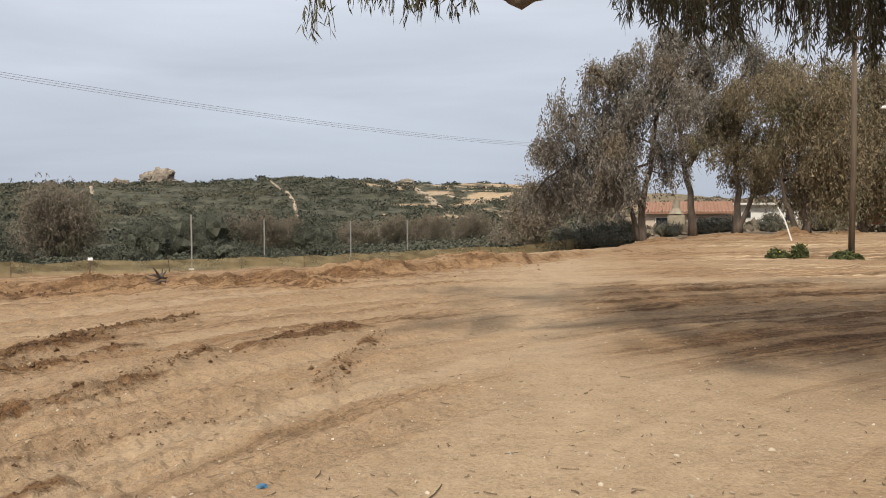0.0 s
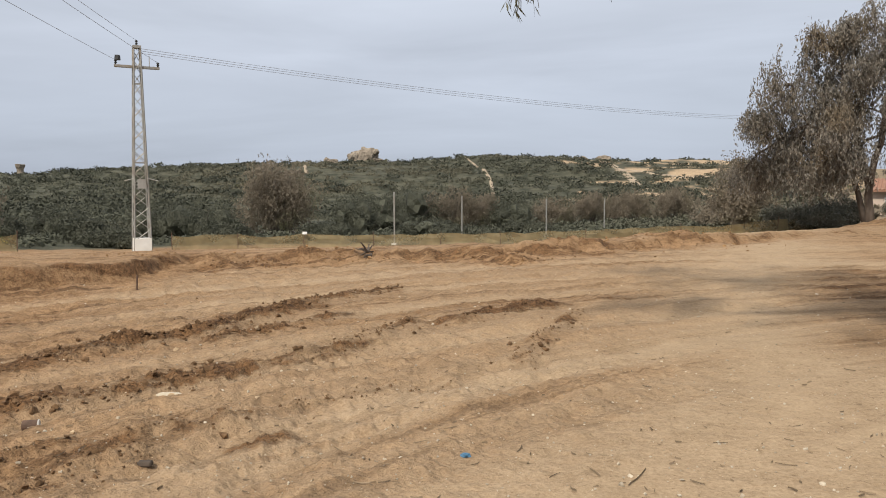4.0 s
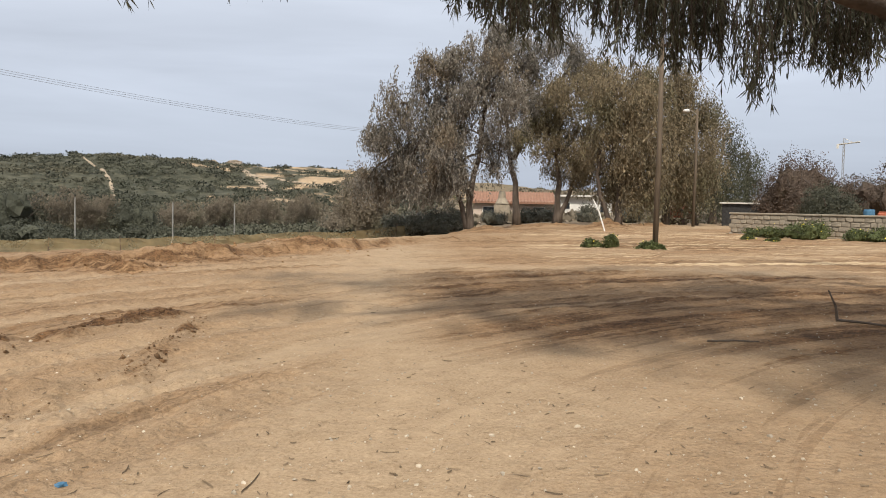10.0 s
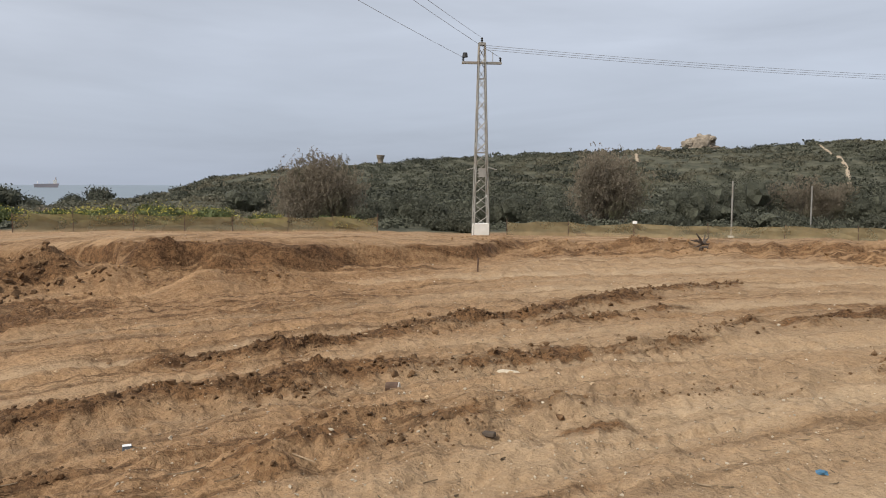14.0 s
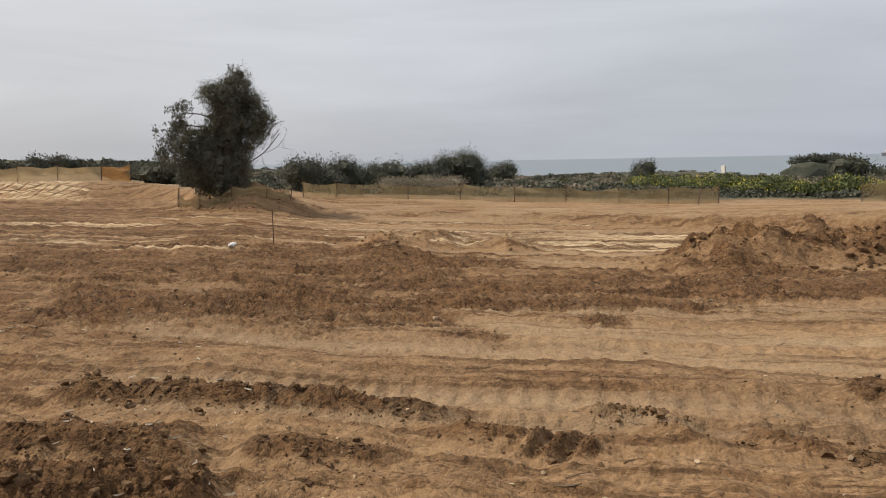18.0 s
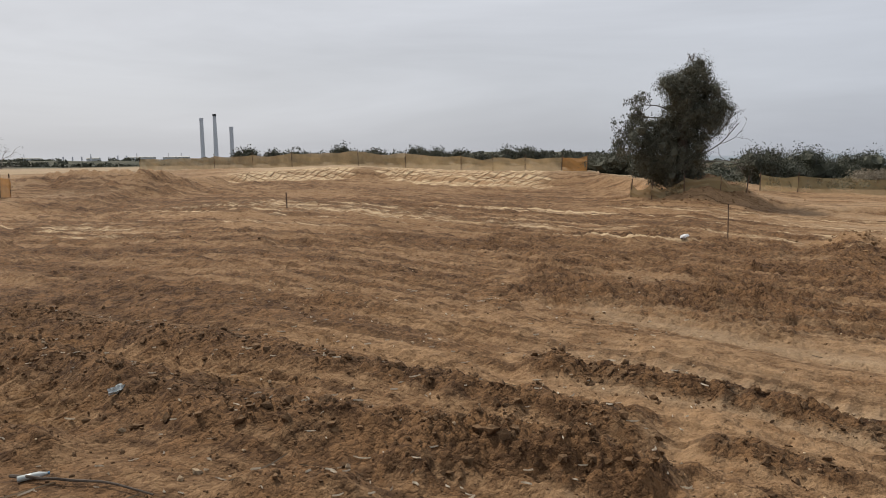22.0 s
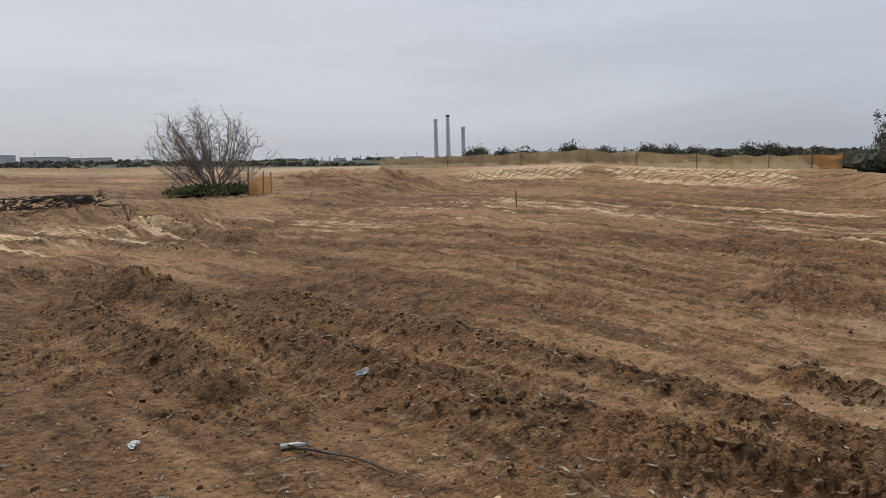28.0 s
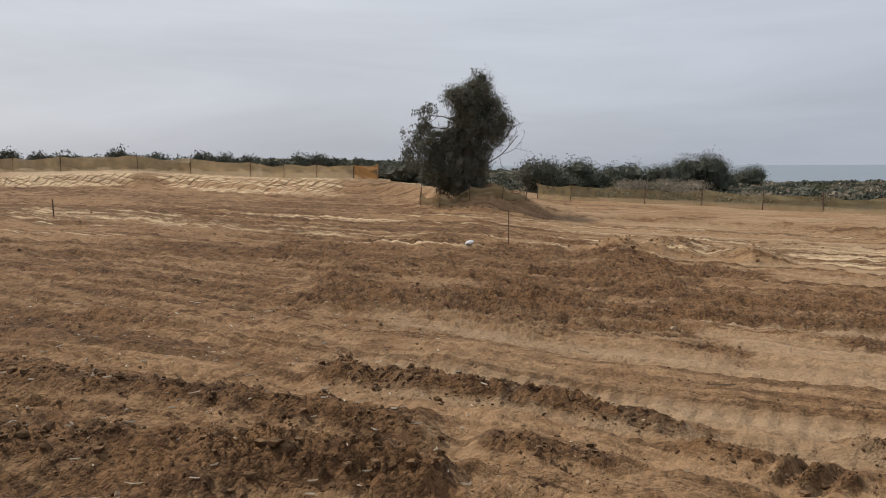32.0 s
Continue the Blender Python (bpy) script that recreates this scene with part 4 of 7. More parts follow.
def hanging_leaves(rng, tips, strands, reach, drop, leaf, width):
    """Drooping strands of narrow leaves round every tip."""
    tips = np.asarray(tips)
    base = np.repeat(tips, strands, axis=0) + rng.normal(size=(len(tips) * strands, 3)) * np.array((reach, reach, reach * 0.7))
    per = 12
    t = rng.rand(len(base), per)
    long_ = drop * rng.uniform(0.4, 1.3, size=(len(base), 1))
    sway = rng.normal(size=(len(base), 1, 2)) * 0.25
    pos = np.repeat(base[:, None], per, 1)
    pos[..., 2] -= t * long_
    pos[..., :2] += sway * (t * long_)[..., None] + rng.normal(size=(len(base), per, 2)) * 0.05
    pos = pos.reshape(-1, 3)
    way = unit(rng.normal(size=pos.shape) * 0.45 + np.array((0, 0, -1.0)))
    return leaves(pos, way, leaf * rng.uniform(0.6, 1.3, len(pos)), width * rng.uniform(0.7, 1.3, len(pos)), rng)


def gum_tree(name, d, trunks, lobes, seed, mat, label, strands=100, leaf=0.19, width=0.056, drop=1.1, low=-9.0):
    """A weeping gum. Trunks and lobes are given as seen from the track: bearing and degrees above the eye at d metres;
    a lobe also has its half width and half height in degrees."""
    rng = np.random.RandomState(seed)
    x, y, z = on_ground(trunks[0][0][0], d, 0.15)
    tree = thing(name, (x, y, z), label, "tree")
    spot = lambda az, el, deep=0.0: np.array((*bearing(az, d + deep), EYE_HEIGHT + d * math.tan(radians(el)))) - (x, y, z)
    stems = []
    for k, rows in enumerate(trunks):
        p = np.array([spot(*r) for r in rows])
        if rows[0][1] < 0.2:
            p[0, 2] = height(*(p[0, :2] + (x, y))) - z - 0.15
        t, tt = np.linspace(0, 1, len(p)), np.linspace(0, 1, 14)
        q = np.stack([np.interp(tt, t, p[:, i]) for i in range(3)], 1)
        for _ in range(2):
            q[1:-1] = (q[:-2] + 2 * q[1:-1] + q[2:]) / 4
        q[1:-1] += rng.normal(size=(12, 3)) * 0.06
        r0 = (0.21 if k == 0 else 0.15) * d / 50
        piece("trunk", *tube(q, r0 * (np.linspace(1.0, 0.28, 14) + np.array([0.5, 0.2, 0.05] + [0] * 11)), 10), BARK, tree, smooth=True)
        stems.append(q)
    wood = np.concatenate([q[5:] for q in stems])
    tips, hang = [], []
    for az, el, hw, hh in lobes:
        c = spot(az, el, rng.uniform(-1.6, 1.6))
        rx, rz = d * radians(hw), d * radians(hh)
        lower = wood[wood[:, 2] < c[2] + 0.3]
        a = min(lower if len(lower) else wood, key=lambda q: np.linalg.norm(q - c))
        mid_ = (a + c) / 2 + rng.normal(size=3) * 0.2 + (0, 0, 0.25)
        bars = [tube([a, (a + mid_) / 2 + rng.normal(size=3) * 0.12, mid_, (mid_ + c) / 2 + rng.normal(size=3) * 0.15, c], [0.10, 0.085, 0.07, 0.055, 0.04], 6)]
        ends = []
        for _ in range(4):
            grow(rng, c, unit(rng.normal(size=3) * (1, 1, 0.5) + (0, 0, 0.35)), min(rx, rz) * 0.55, 0.035, 1, bars, ends, 0.8, 0.02, 0.7)
        piece("limb", *merge(bars), BARK, tree, smooth=True)
        n = int(strands * rx * rz * 3.1)
        o = unit(rng.normal(size=(n, 3))) * rng.uniform(0.25, 1.0, (n, 1)) ** 0.6
        o = o * (1 + 0.35 * np.sin(o[:, :1] * 7 + rng.rand() * 6) * np.cos(o[:, 2:] * 6 + rng.rand() * 6))
        p = c + o * (rx, min(rx, 2.2), rz) + (0, 0, rz * 0.2)
        clump = fbm(p[:, 0] * 1.0 + seed, p[:, 1] * 0.9 + p[:, 2] * 1.25, 2) + 0.12 * rng.normal(size=n)
        hang.append(p[clump > -0.05])
        hang.append(np.repeat(np.array(ends), 3, 0) + rng.normal(size=(len(ends) * 3, 3)) * 0.15)
    v, f = hanging_leaves(rng, np.concatenate(hang), 1, 0.08, drop, leaf, width)
    keep = v.reshape(-1, 4, 3)[:, :, 2].min(1) > low
    v = v.reshape(-1, 4, 3)[keep].reshape(-1, 3)
    piece("crown", v, np.arange(len(v)).reshape(-1, 4), mat, tree)
    return tree


def tuft(rng, centre, radii, count, leaf, width, up=0.3, full=False):
    """Leaves over and inside a lumpy, uneven dome."""
    d = unit(rng.normal(size=(count, 3)))
    if not full:
        d[:, 2] = np.abs(d[:, 2]) - 0.15
    d = unit(d)
    lump = 1 + 0.22 * np.sin(d[:, 0] * 5 + rng.rand() * 6) * np.cos(d[:, 1] * 4 + rng.rand() * 6) + 0.13 * np.sin(d[:, 2] * 9 + d[:, 0] * 7)
    rad = rng.uniform(0.45, 1.0, count) ** 0.5 * lump
    pos = np.array(centre) + d * rad[:, None] * np.array(radii)
    way = unit(np.cross(d, rng.normal(size=d.shape)) + d * rng.uniform(-0.1, 0.9, (count, 1)) + np.array((0, 0, up)))
    return leaves(pos, way, leaf * rng.uniform(0.6, 1.4, count), width * rng.uniform(0.7, 1.3, count), rng, d + rng.normal(size=d.shape) * 0.45)


def ball(sub):
    bm = bmesh.new()
    bmesh.ops.create_icosphere(bm, subdivisions=sub, radius=1.0)
    v, f = np.array([v.co[:] for v in bm.verts]), np.array([[q.index for q in p.verts] for p in bm.faces])
    bm.free()
    return v, f


BALLS = {1: ball(1), 2: ball(2)}


def dense(rng, centre, radii, sub=2):
    """The leafy inside of a bush, too thick to see through: a lumpy closed mass."""
    v, f = BALLS[sub]
    o = rng.uniform(0, 6, 4)
    k = 1 + 0.22 * np.sin(v[:, 0] * 4 + o[0]) * np.cos(v[:, 1] * 4.5 + o[1]) + 0.16 * np.sin(v[:, 2] * 7 + v[:, 0] * 6 + o[2]) + rng.uniform(-0.16, 0.16, len(v))
    return np.array(centre) + v * k[:, None] * np.array(radii), f


def shrub(name, az, d, radii, seed, mat, label, count=900, leaf=None, lobes=6, twigs=8, category="shrub", group="", flowers=0, sink=0.05):
    rng = np.random.RandomState(seed)
    x, y, z = on_ground(az, d, sink)
    ob = thing(name, (x, y, z), label, category, group)
    count = int(count * (1.7 if leaf else 3.4))
    leaf = (leaf or min(0.05 * radii[0] + 0.04, 0.14)) * 1.15
    bars, crowns, cores = [], [], []
    for _ in range(lobes):
        c = np.append(rng.uniform(-0.6, 0.6, 2) * radii[:2], rng.uniform(0.25, 0.65) * radii[2])
        s = rng.uniform(0.4, 0.65)
        crowns.append(tuft(rng, c, np.array(radii) * s, count // lobes, leaf, leaf * 0.55))
        cores.append(dense(rng, c, np.array(radii) * s * 0.55, 2))
    crowns.append(tuft(rng, (0, 0, radii[2] * 0.25), np.array(radii) * (0.95, 0.95, 0.55), count // 3, leaf, leaf * 0.55))
    for _ in range(twigs):
        end = np.append(rng.uniform(-0.8, 0.8, 2) * radii[:2], rng.uniform(0.5, 0.95) * radii[2])
        bars.append(tube([(0, 0, 0), end * (0.35, 0.35, 0.5), end], [0.03 * radii[2], 0.018 * radii[2], 0.006 * radii[2]], 5))
    cores.append(dense(rng, (0, 0, radii[2] * 0.3), np.array(radii) * (0.55, 0.55, 0.3), 2))
    piece("inner_growth", *merge(cores), mat, ob)
    piece("stems", *merge(bars), GREYTWIG, ob)
    piece("foliage", *merge(crowns), mat, ob)
    if flowers:
        p = tuft(rng, (0, 0, radii[2] * 0.42), np.array(radii) * (0.98, 0.98, 0.8), flowers, 0.06, 0.06)
        piece("flowers", *p, FLOWER, ob, "small yellow flowers")
    return ob


def twiggy_tree(name, az, d, reach, seed, mat, label, limbs=26, leaf=0.12, strands=2, category="tree", group="", bark=None, spray=0.3, lean=0.0, sprigs=1):
    """A many-stemmed tree fanned out from its foot; reach is half its width, half its depth and its height. lean shifts the crown to one side."""
    rng = np.random.RandomState(seed)
    x, y, z = on_ground(az, d, 0.05)
    ob = thing(name, (x, y, z), label, category, group, turn=az)
    w, dep, h = reach
    tips, fine = [], []
    for k in range(limbs):
        phi = rng.uniform(-1, 1)
        up = math.sqrt(max(0.04, 1 - phi * phi))
        end = np.array((phi * w + lean * w * up, rng.uniform(-1, 1) * dep * (0.4 + 0.6 * up), h * (0.2 + 0.8 * up))) * rng.uniform(0.72, 1.04)
        t = np.linspace(0, 1, 8)[:, None]
        p = end * t + np.array((0, 0, 1.0)) * (-0.10 * h * np.sin(t * np.pi)) * abs(phi) + rng.normal(size=(8, 3)) * 0.03 * h * np.sin(t * np.pi)
        p[:, 2] = np.maximum(p[:, 2], 0.0)
        piece("limb", *tube(p, np.linspace(0.02, 0.006, 8) * h * 0.62, 5), bark or GREYTWIG, ob)
        way = unit(end)
        for i in range(3, 8):
            for _ in range(sprigs):
                side = unit(way + rng.normal(size=3) * 0.5 + (0, 0, 0.25))
                grow(rng, p[i], side, h * rng.uniform(0.12, 0.22), 0.0042 * h, 1, fine, tips, 0.45, 0.06, 0.7, (2, 3))
    piece("twig_spray", *merge(fine), bark or GREYTWIG, ob)
    if strands:
        puffs = [hanging_leaves(rng, tips, strands, spray, spray * 0.8, leaf, leaf * 0.42)]
        for _ in range(30 if strands > 3 else 0):
            phi, up = rng.uniform(-0.85, 0.85), rng.uniform(0.1, 0.75)
            r = h * rng.uniform(0.10, 0.2)
            puffs.append(tuft(rng, (phi * w * math.sqrt(1.05 - up * up), rng.uniform(-0.7, 0.7) * dep, up * h), (r, r, r), 190, leaf, leaf * 0.45, 0.3, True))
        piece("foliage", *merge(puffs), mat, ob)
    return ob


# scrub over the hillside and the flats: far too many to count
def scrub_field(name, mat, seed, count, az_lo, az_hi, d_lo, d_hi, size, label, blades=34, keep=0.5, leaf=0.34):
    rng = np.random.RandomState(seed)
    az = np.radians(rng.uniform(az_lo, az_hi, count))
    d = d_lo * (d_hi / d_lo) ** rng.rand(count)
    x, y = -np.sin(az) * d, np.cos(az) * d
    z, _, pale, _, green = land(x, y, False)[:5]
    ok = (green > keep) & (z > -10) & (rng.rand(count) < 0.35 + 0.65 * smooth01((fbm(x * 0.05, y * 0.05, 3) + 0.25) * 2))
    x, y, z, d = x[ok], y[ok], z[ok], d[ok]
    n = len(x)
    r = size * rng.uniform(0.5, 1.35, n) * (1 + d / 420)
    way = unit(rng.normal(size=(n, blades, 3)))
    way[..., 2] = np.abs(way[..., 2])
    rad = rng.uniform(0.5, 1.0, (n, blades, 1))
    pos = np.stack([x, y, z], 1)[:, None] + way * rad * r[:, None, None] * np.array((1.2, 1.2, 0.55))
    out = unit(np.cross(way, rng.normal(size=way.shape)) + way * 0.25)
    size_ = (r[:, None] * rng.uniform(0.7, 1.3, (n, blades)) * leaf * 2).ravel()
    ob = piece(name, *leaves(pos.reshape(-1, 3), out.reshape(-1, 3), size_, size_ * 0.8, rng, (way + rng.normal(size=way.shape) * 0.3).reshape(-1, 3)), mat)
    return tagged(ob, label, "scrub", kind="stuff")


scrub_field("hillside_scrub", SCRUB, 11, 9500, -14, 64, 120, 345, 0.85, "low olive-green coastal scrub covering the hillside", 40, leaf=0.19)
scrub_field("valley_scrub", SCRUB, 12, 2600, -12, 66, 52, 150, 0.7, "low green scrub on the flat ground behind the fence", 70, leaf=0.12)
scrub_field("darker_hillside_bushes", BUSH_DARK, 13, 1300, -14, 62, 130, 335, 1.5, "darker bushes dotted over the hillside", 60, leaf=0.13)
scrub_field("shore_scrub", SCRUB_DARK, 14, 3000, 62, 118, 44, 230, 0.42, "dark olive scrub between the site and the sea", 46, 0.3, leaf=0.2)
scrub_field("shore_dry_scrub", SCRUB_BROWN, 15, 700, 62, 118, 50, 230, 0.5, "dry brownish low bushes between the site and the sea", 50, 0.4, leaf=0.2)
scrub_field("southern_scrub", SCRUB_DARK, 16, 2600, 112, 186, 110, 420, 0.5, "low dark scrub on the horizon", 30, 0.05)
scrub_field("eastern_scrub", SCRUB_BROWN, 17, 1100, -50, -12, 66, 300, 0.9, "dry scrub behind the trees and the wall", 34, 0.2)

# gums across the track
gum_tree("gum_tree", 46, [[(-14.2, -1.4), (-14.2, 1.5), (-15.0, 4.8), (-15.3, 8.9), (-15.0, 10.8)], [(-14.1, -1.0), (-12.8, 2.9), (-10.6, 4.4), (-9.5, 6.3)], [(-14.4, -1.2), (-13.6, 2.5), (-12.8, 6.0), (-12.2, 9.0)]],
         [(-9.2, 7.2, 2.0, 2.3), (-10.9, 9.7, 1.4, 1.3), (-9.8, 3.8, 2.0, 1.7), (-12.5, 8.2, 2.4, 3.0), (-12.0, 4.3, 2.0, 1.8), (-15.0, 10.2, 2.0, 2.1), (-8.4, 1.8, 2.1, 1.5), (-10.9, 1.5, 2.1, 1.2), (-14.5, 5.2, 1.7, 1.7), (-16.1, 7.5, 2.1, 2.4), (-13.0, 2.4, 1.5, 1.3), (-11.5, 6.2, 2.0, 1.8), (-16.3, 4.0, 1.3, 1.5), (-14.2, 7.6, 1.8, 1.8), (-16.0, 12.0, 1.1, 0.9), (-12.8, 10.4, 1.2, 1.0), (-6.6, 1.7, 1.4, 1.0), (-7.6, 5.0, 1.2, 1.3), (-10.2, 2.8, 1.8, 1.3), (-12.2, 3.0, 1.6, 1.3), (-15.6, 2.9, 1.2, 1.0)],
         21, LEAF_OLIVE, "tall weeping gum tree with grey-olive drooping leaves")
gum_tree("gum_tree", 56, [[(-17.6, -1.4), (-17.4, 2.0), (-16.6, 4.8), (-16.6, 8.6), (-16.1, 11.0)], [(-17.2, 3.4), (-19.3, 7.4), (-20.8, 9.4), (-21.3, 11.2)]],
         [(-16.1, 11.2, 1.6, 1.3), (-18.2, 9.6, 1.4, 1.5), (-17.7, 10.9, 1.5, 1.5), (-20.3, 11.1, 1.6, 1.2), (-21.8, 10.2, 1.3, 1.5), (-17.4, 5.4, 1.1, 1.3), (-17.6, 7.6, 1.5, 1.5), (-18.8, 7.4, 1.1, 1.0), (-15.6, 12.3, 1.0, 0.8)],
         22, LEAF_OLIVE, "tall weeping gum tree with a leaning pale trunk", strands=75)
gum_tree("gum_tree", 55, [[(-20.4, -1.3), (-20.5, 2.0), (-20.3, 4.7), (-20.6, 7.9)], [(-20.6, -1.0), (-21.6, 2.0), (-22.4, 4.6), (-23.0, 8.0)]],
         [(-19.8, 6.9, 2.1, 1.8), (-18.4, 5.0, 1.6, 1.2), (-21.8, 7.8, 2.4, 2.0), (-21.9, 4.8, 2.8, 1.5), (-23.3, 9.2, 1.9, 1.5), (-20.6, 4.0, 1.7, 1.2), (-22.6, 3.2, 1.8, 1.1), (-19.0, 6.0, 1.2, 1.0), (-20.4, 8.6, 1.3, 1.0), (-20.4, 2.9, 1.4, 0.8), (-22.3, 2.3, 1.4, 0.8)],
         23, LEAF_BROWN, "gum tree with two crossing trunks and brownish leaves")
gum_tree("gum_tree", 50, [[(-24.7, -1.0), (-24.8, 1.9), (-25.6, 5.0), (-26.2, 8.8)], [(-24.3, -1.0), (-23.2, 1.9), (-23.4, 4.6), (-24.4, 7.6)]],
         [(-24.4, 7.6, 2.4, 2.2), (-24.2, 4.5, 2.4, 1.8), (-26.0, 9.2, 1.8, 1.3), (-26.3, 5.8, 2.1, 2.6), (-25.6, 2.6, 1.5, 1.6), (-27.2, 7.6, 1.3, 2.1), (-27.0, 2.4, 1.1, 1.5), (-24.9, 3.0, 1.5, 1.4), (-26.4, 3.8, 1.7, 1.6), (-25.0, 6.4, 1.8, 1.6), (-24.0, 2.1, 1.3, 0.9), (-26.0, 1.5, 1.3, 1.0)],
         24, LEAF_BROWN, "broad gum tree with brown-tinged drooping leaves", drop=1.7)
gum_tree("gum_tree", 57, [[(-28.0, -1.0), (-28.1, 2.0), (-28.6, 5.3), (-28.7, 8.6)], [(-30.0, -0.8), (-29.8, 2.5), (-29.9, 6.4)]],
         [(-28.2, 9.1, 1.4, 1.2), (-29.0, 7.5, 1.7, 1.9), (-30.4, 6.7, 1.4, 1.3), (-29.7, 4.3, 2.2, 2.5), (-28.1, 3.6, 1.6, 2.2), (-29.0, 1.8, 1.6, 1.3), (-28.6, 5.4, 1.6, 1.6), (-30.4, 2.8, 1.3, 1.6), (-27.9, 1.7, 1.2, 1.0)],
         25, LEAF_BROWN, "broad gum tree with brown-tinged drooping leaves", drop=2.0)
gum_tree("gum_tree", 66, [[(-31.1, -0.6), (-31.2, 2.0), (-31.7, 4.7)]], [(-31.7, 5.0, 1.4, 1.5), (-31.2, 2.6, 1.7, 1.7), (-32.6, 3.7, 1.3, 1.5), (-31.9, 1.6, 1.4, 1.2), (-30.4, 1.6, 1.3, 1.2)],
         26, LEAF_GREEN, "weeping gum tree with grey-green leaves hanging to the ground", drop=2.2, strands=46)
gum_tree("gum_tree", 78, [[(-33.2, 0.0), (-33.3, 2.0), (-33.4, 3.4)]], [(-33.2, 3.4, 1.2, 1.4), (-33.6, 2.0, 1.0, 1.2), (-32.8, 1.4, 1.0, 1.0)],
         27, LEAF_GREEN, "smaller weeping gum tree with green leaves", drop=1.8, strands=44)
shrub("bush", -6.9, 55, (2.2, 1.8, 4.2), 31, SCRUB_BROWN, "brownish bush beneath the gum trees", 2600)
shrub("bush", -11.6, 53, (2.4, 1.8, 1.7), 35, GREYBUSH, "grey-green bush beneath the gum trees", 1600)
shrub("bush", -9.6, 52, (2.0, 1.6, 1.5), 32, GREYBUSH, "grey-green low bush beneath the gum trees", 1000)
shrub("bush", -12.0, 50, (1.6, 1.6, 1.1), 33, GREYBUSH, "grey-green low bush beneath the gum trees", 800)
shrub("bush", -5.6, 62, (2.4, 2.0, 2.4), 34, SCRUB_BROWN, "brownish bush at the edge of the trees", 1200)
for az, d, r, h in ((-13.6, 62, 0.9, 1.0), (-16.0, 64, 1.2, 1.3), (-18.6, 64, 1.3, 1.4), (-22.5, 66, 1.2, 1.5), (-25.6, 66, 1.4, 1.4), (-19.8, 66, 1.0, 1.2)):
    shrub("garden_bush", az, d, (r, r, h), int(400 - az * 7), GREYBUSH, "grey-green rounded bush in front of the buildings", 500, group="bushes by the buildings")

# overhanging gum close by, its trunk out of sight
rng = np.random.RandomState(41)
near_tree = thing("gum_tree", (13.2, 4.6, height(13.2, 4.6) - 0.1), "large gum tree whose limbs and hanging leaves reach over the track", "tree")
base = np.array((13.2, 4.6, height(13.2, 4.6) - 0.1))
pts, end = limb_points(rng, (0, 0, 0), (-0.15, 0.1, 1), 3.4, 0.06, 6)
piece("trunk", *tube(pts, [0.62, 0.50, 0.46, 0.44, 0.42, 0.40], 14), NEARBARK, near_tree, smooth=True)


def near_limb(points, radii):
    p = np.array(points, float)
    t = np.linspace(0, 1, len(p))
    tt = np.linspace(0, 1, 18)
    q = np.stack([np.interp(tt, t, p[:, i]) for i in range(3)], 1)
    q[1:-1] = (q[:-2] + 2 * q[1:-1] + q[2:]) / 4
    q[1:-1] += rng.normal(size=(16, 3)) * 0.03
    piece("limb", *tube(q - base, np.interp(tt, np.linspace(0, 1, len(radii)), radii), 12), NEARBARK, near_tree, smooth=True)
    return q


FORK = tuple(base + pts[-1])
L1 = near_limb([FORK, (*bearing(-52, 12.0), 3.35), (*bearing(-44.3, 11.3), 3.66), (*bearing(-41.0, 11.0), 4.0), (*bearing(-37.0, 10.8), 4.3), (*bearing(-33.5, 10.6), 4.38), (*bearing(-28, 10.4), 4.6)], [0.30, 0.22, 0.175, 0.155, 0.13, 0.10, 0.05])
L2 = near_limb([FORK, (*bearing(-48, 9.6), 4.9), (*bearing(-25, 8.6), 5.0), (*bearing(-12, 8.4), 4.35), (*bearing(-6.4, 8.3), 3.84), (*bearing(-5.0, 8.25), 3.80), (*bearing(-3.2, 8.2), 4.0)], [0.26, 0.2, 0.16, 0.13, 0.10, 0.075])
L3 = near_limb([FORK, (*bearing(-60, 12), 5.2), (*bearing(-45, 14), 6.8), (*bearing(-25, 15), 7.6)], [0.28, 0.2, 0.14, 0.07])
L4 = near_limb([FORK, (14.0, 8.5, 5.4), (13.5, 12.5, 6.6), (11.5, 15.5, 7.0)], [0.3, 0.2, 0.14, 0.06])
L5 = near_limb([FORK, (10.0, 1.5, 5.6), (6.5, 0.5, 6.8), (3.0, 2.5, 7.2)], [0.3, 0.2, 0.14, 0.06])


def strands(bases, drops, per, leaf, width, sway=0.12):
    """Thin twigs hanging from bases, each with pairs of long narrow leaves."""
    n = len(bases)
    lean = rng.normal(size=(n, 2)) * sway
    t = np.sort(rng.rand(n, per), 1)
    pos = np.repeat(np.asarray(bases)[:, None], per, 1)
    fall = t * drops[:, None]
    pos[..., 2] -= fall
    curl = np.sin(fall * 2.2 + rng.rand(n, 1) * 6) * 0.05
    pos[..., :2] += lean[:, None] * fall[..., None] + curl[..., None]
    way = unit(rng.normal(size=(n, per, 3)) * 0.38 + np.array((0, 0, -1.0)))
    size = leaf * rng.uniform(0.6, 1.25, (n, per))
    lv = leaves(pos.reshape(-1, 3) - base, way.reshape(-1, 3), size.ravel(), width * rng.uniform(0.7, 1.3, n * per), rng)
    tw = []
    for i in range(n):
        k = np.array([0, 0.33, 0.66, 1.0]) * drops[i]
        p = np.repeat(np.asarray(bases)[i][None], 4, 0)
        p[:, 2] -= k
        p[:, :2] += lean[i] * k[:, None]
        tw.append(tube(p - base, [0.009, 0.007, 0.005, 0.003], 4))
    return lv, merge(tw)


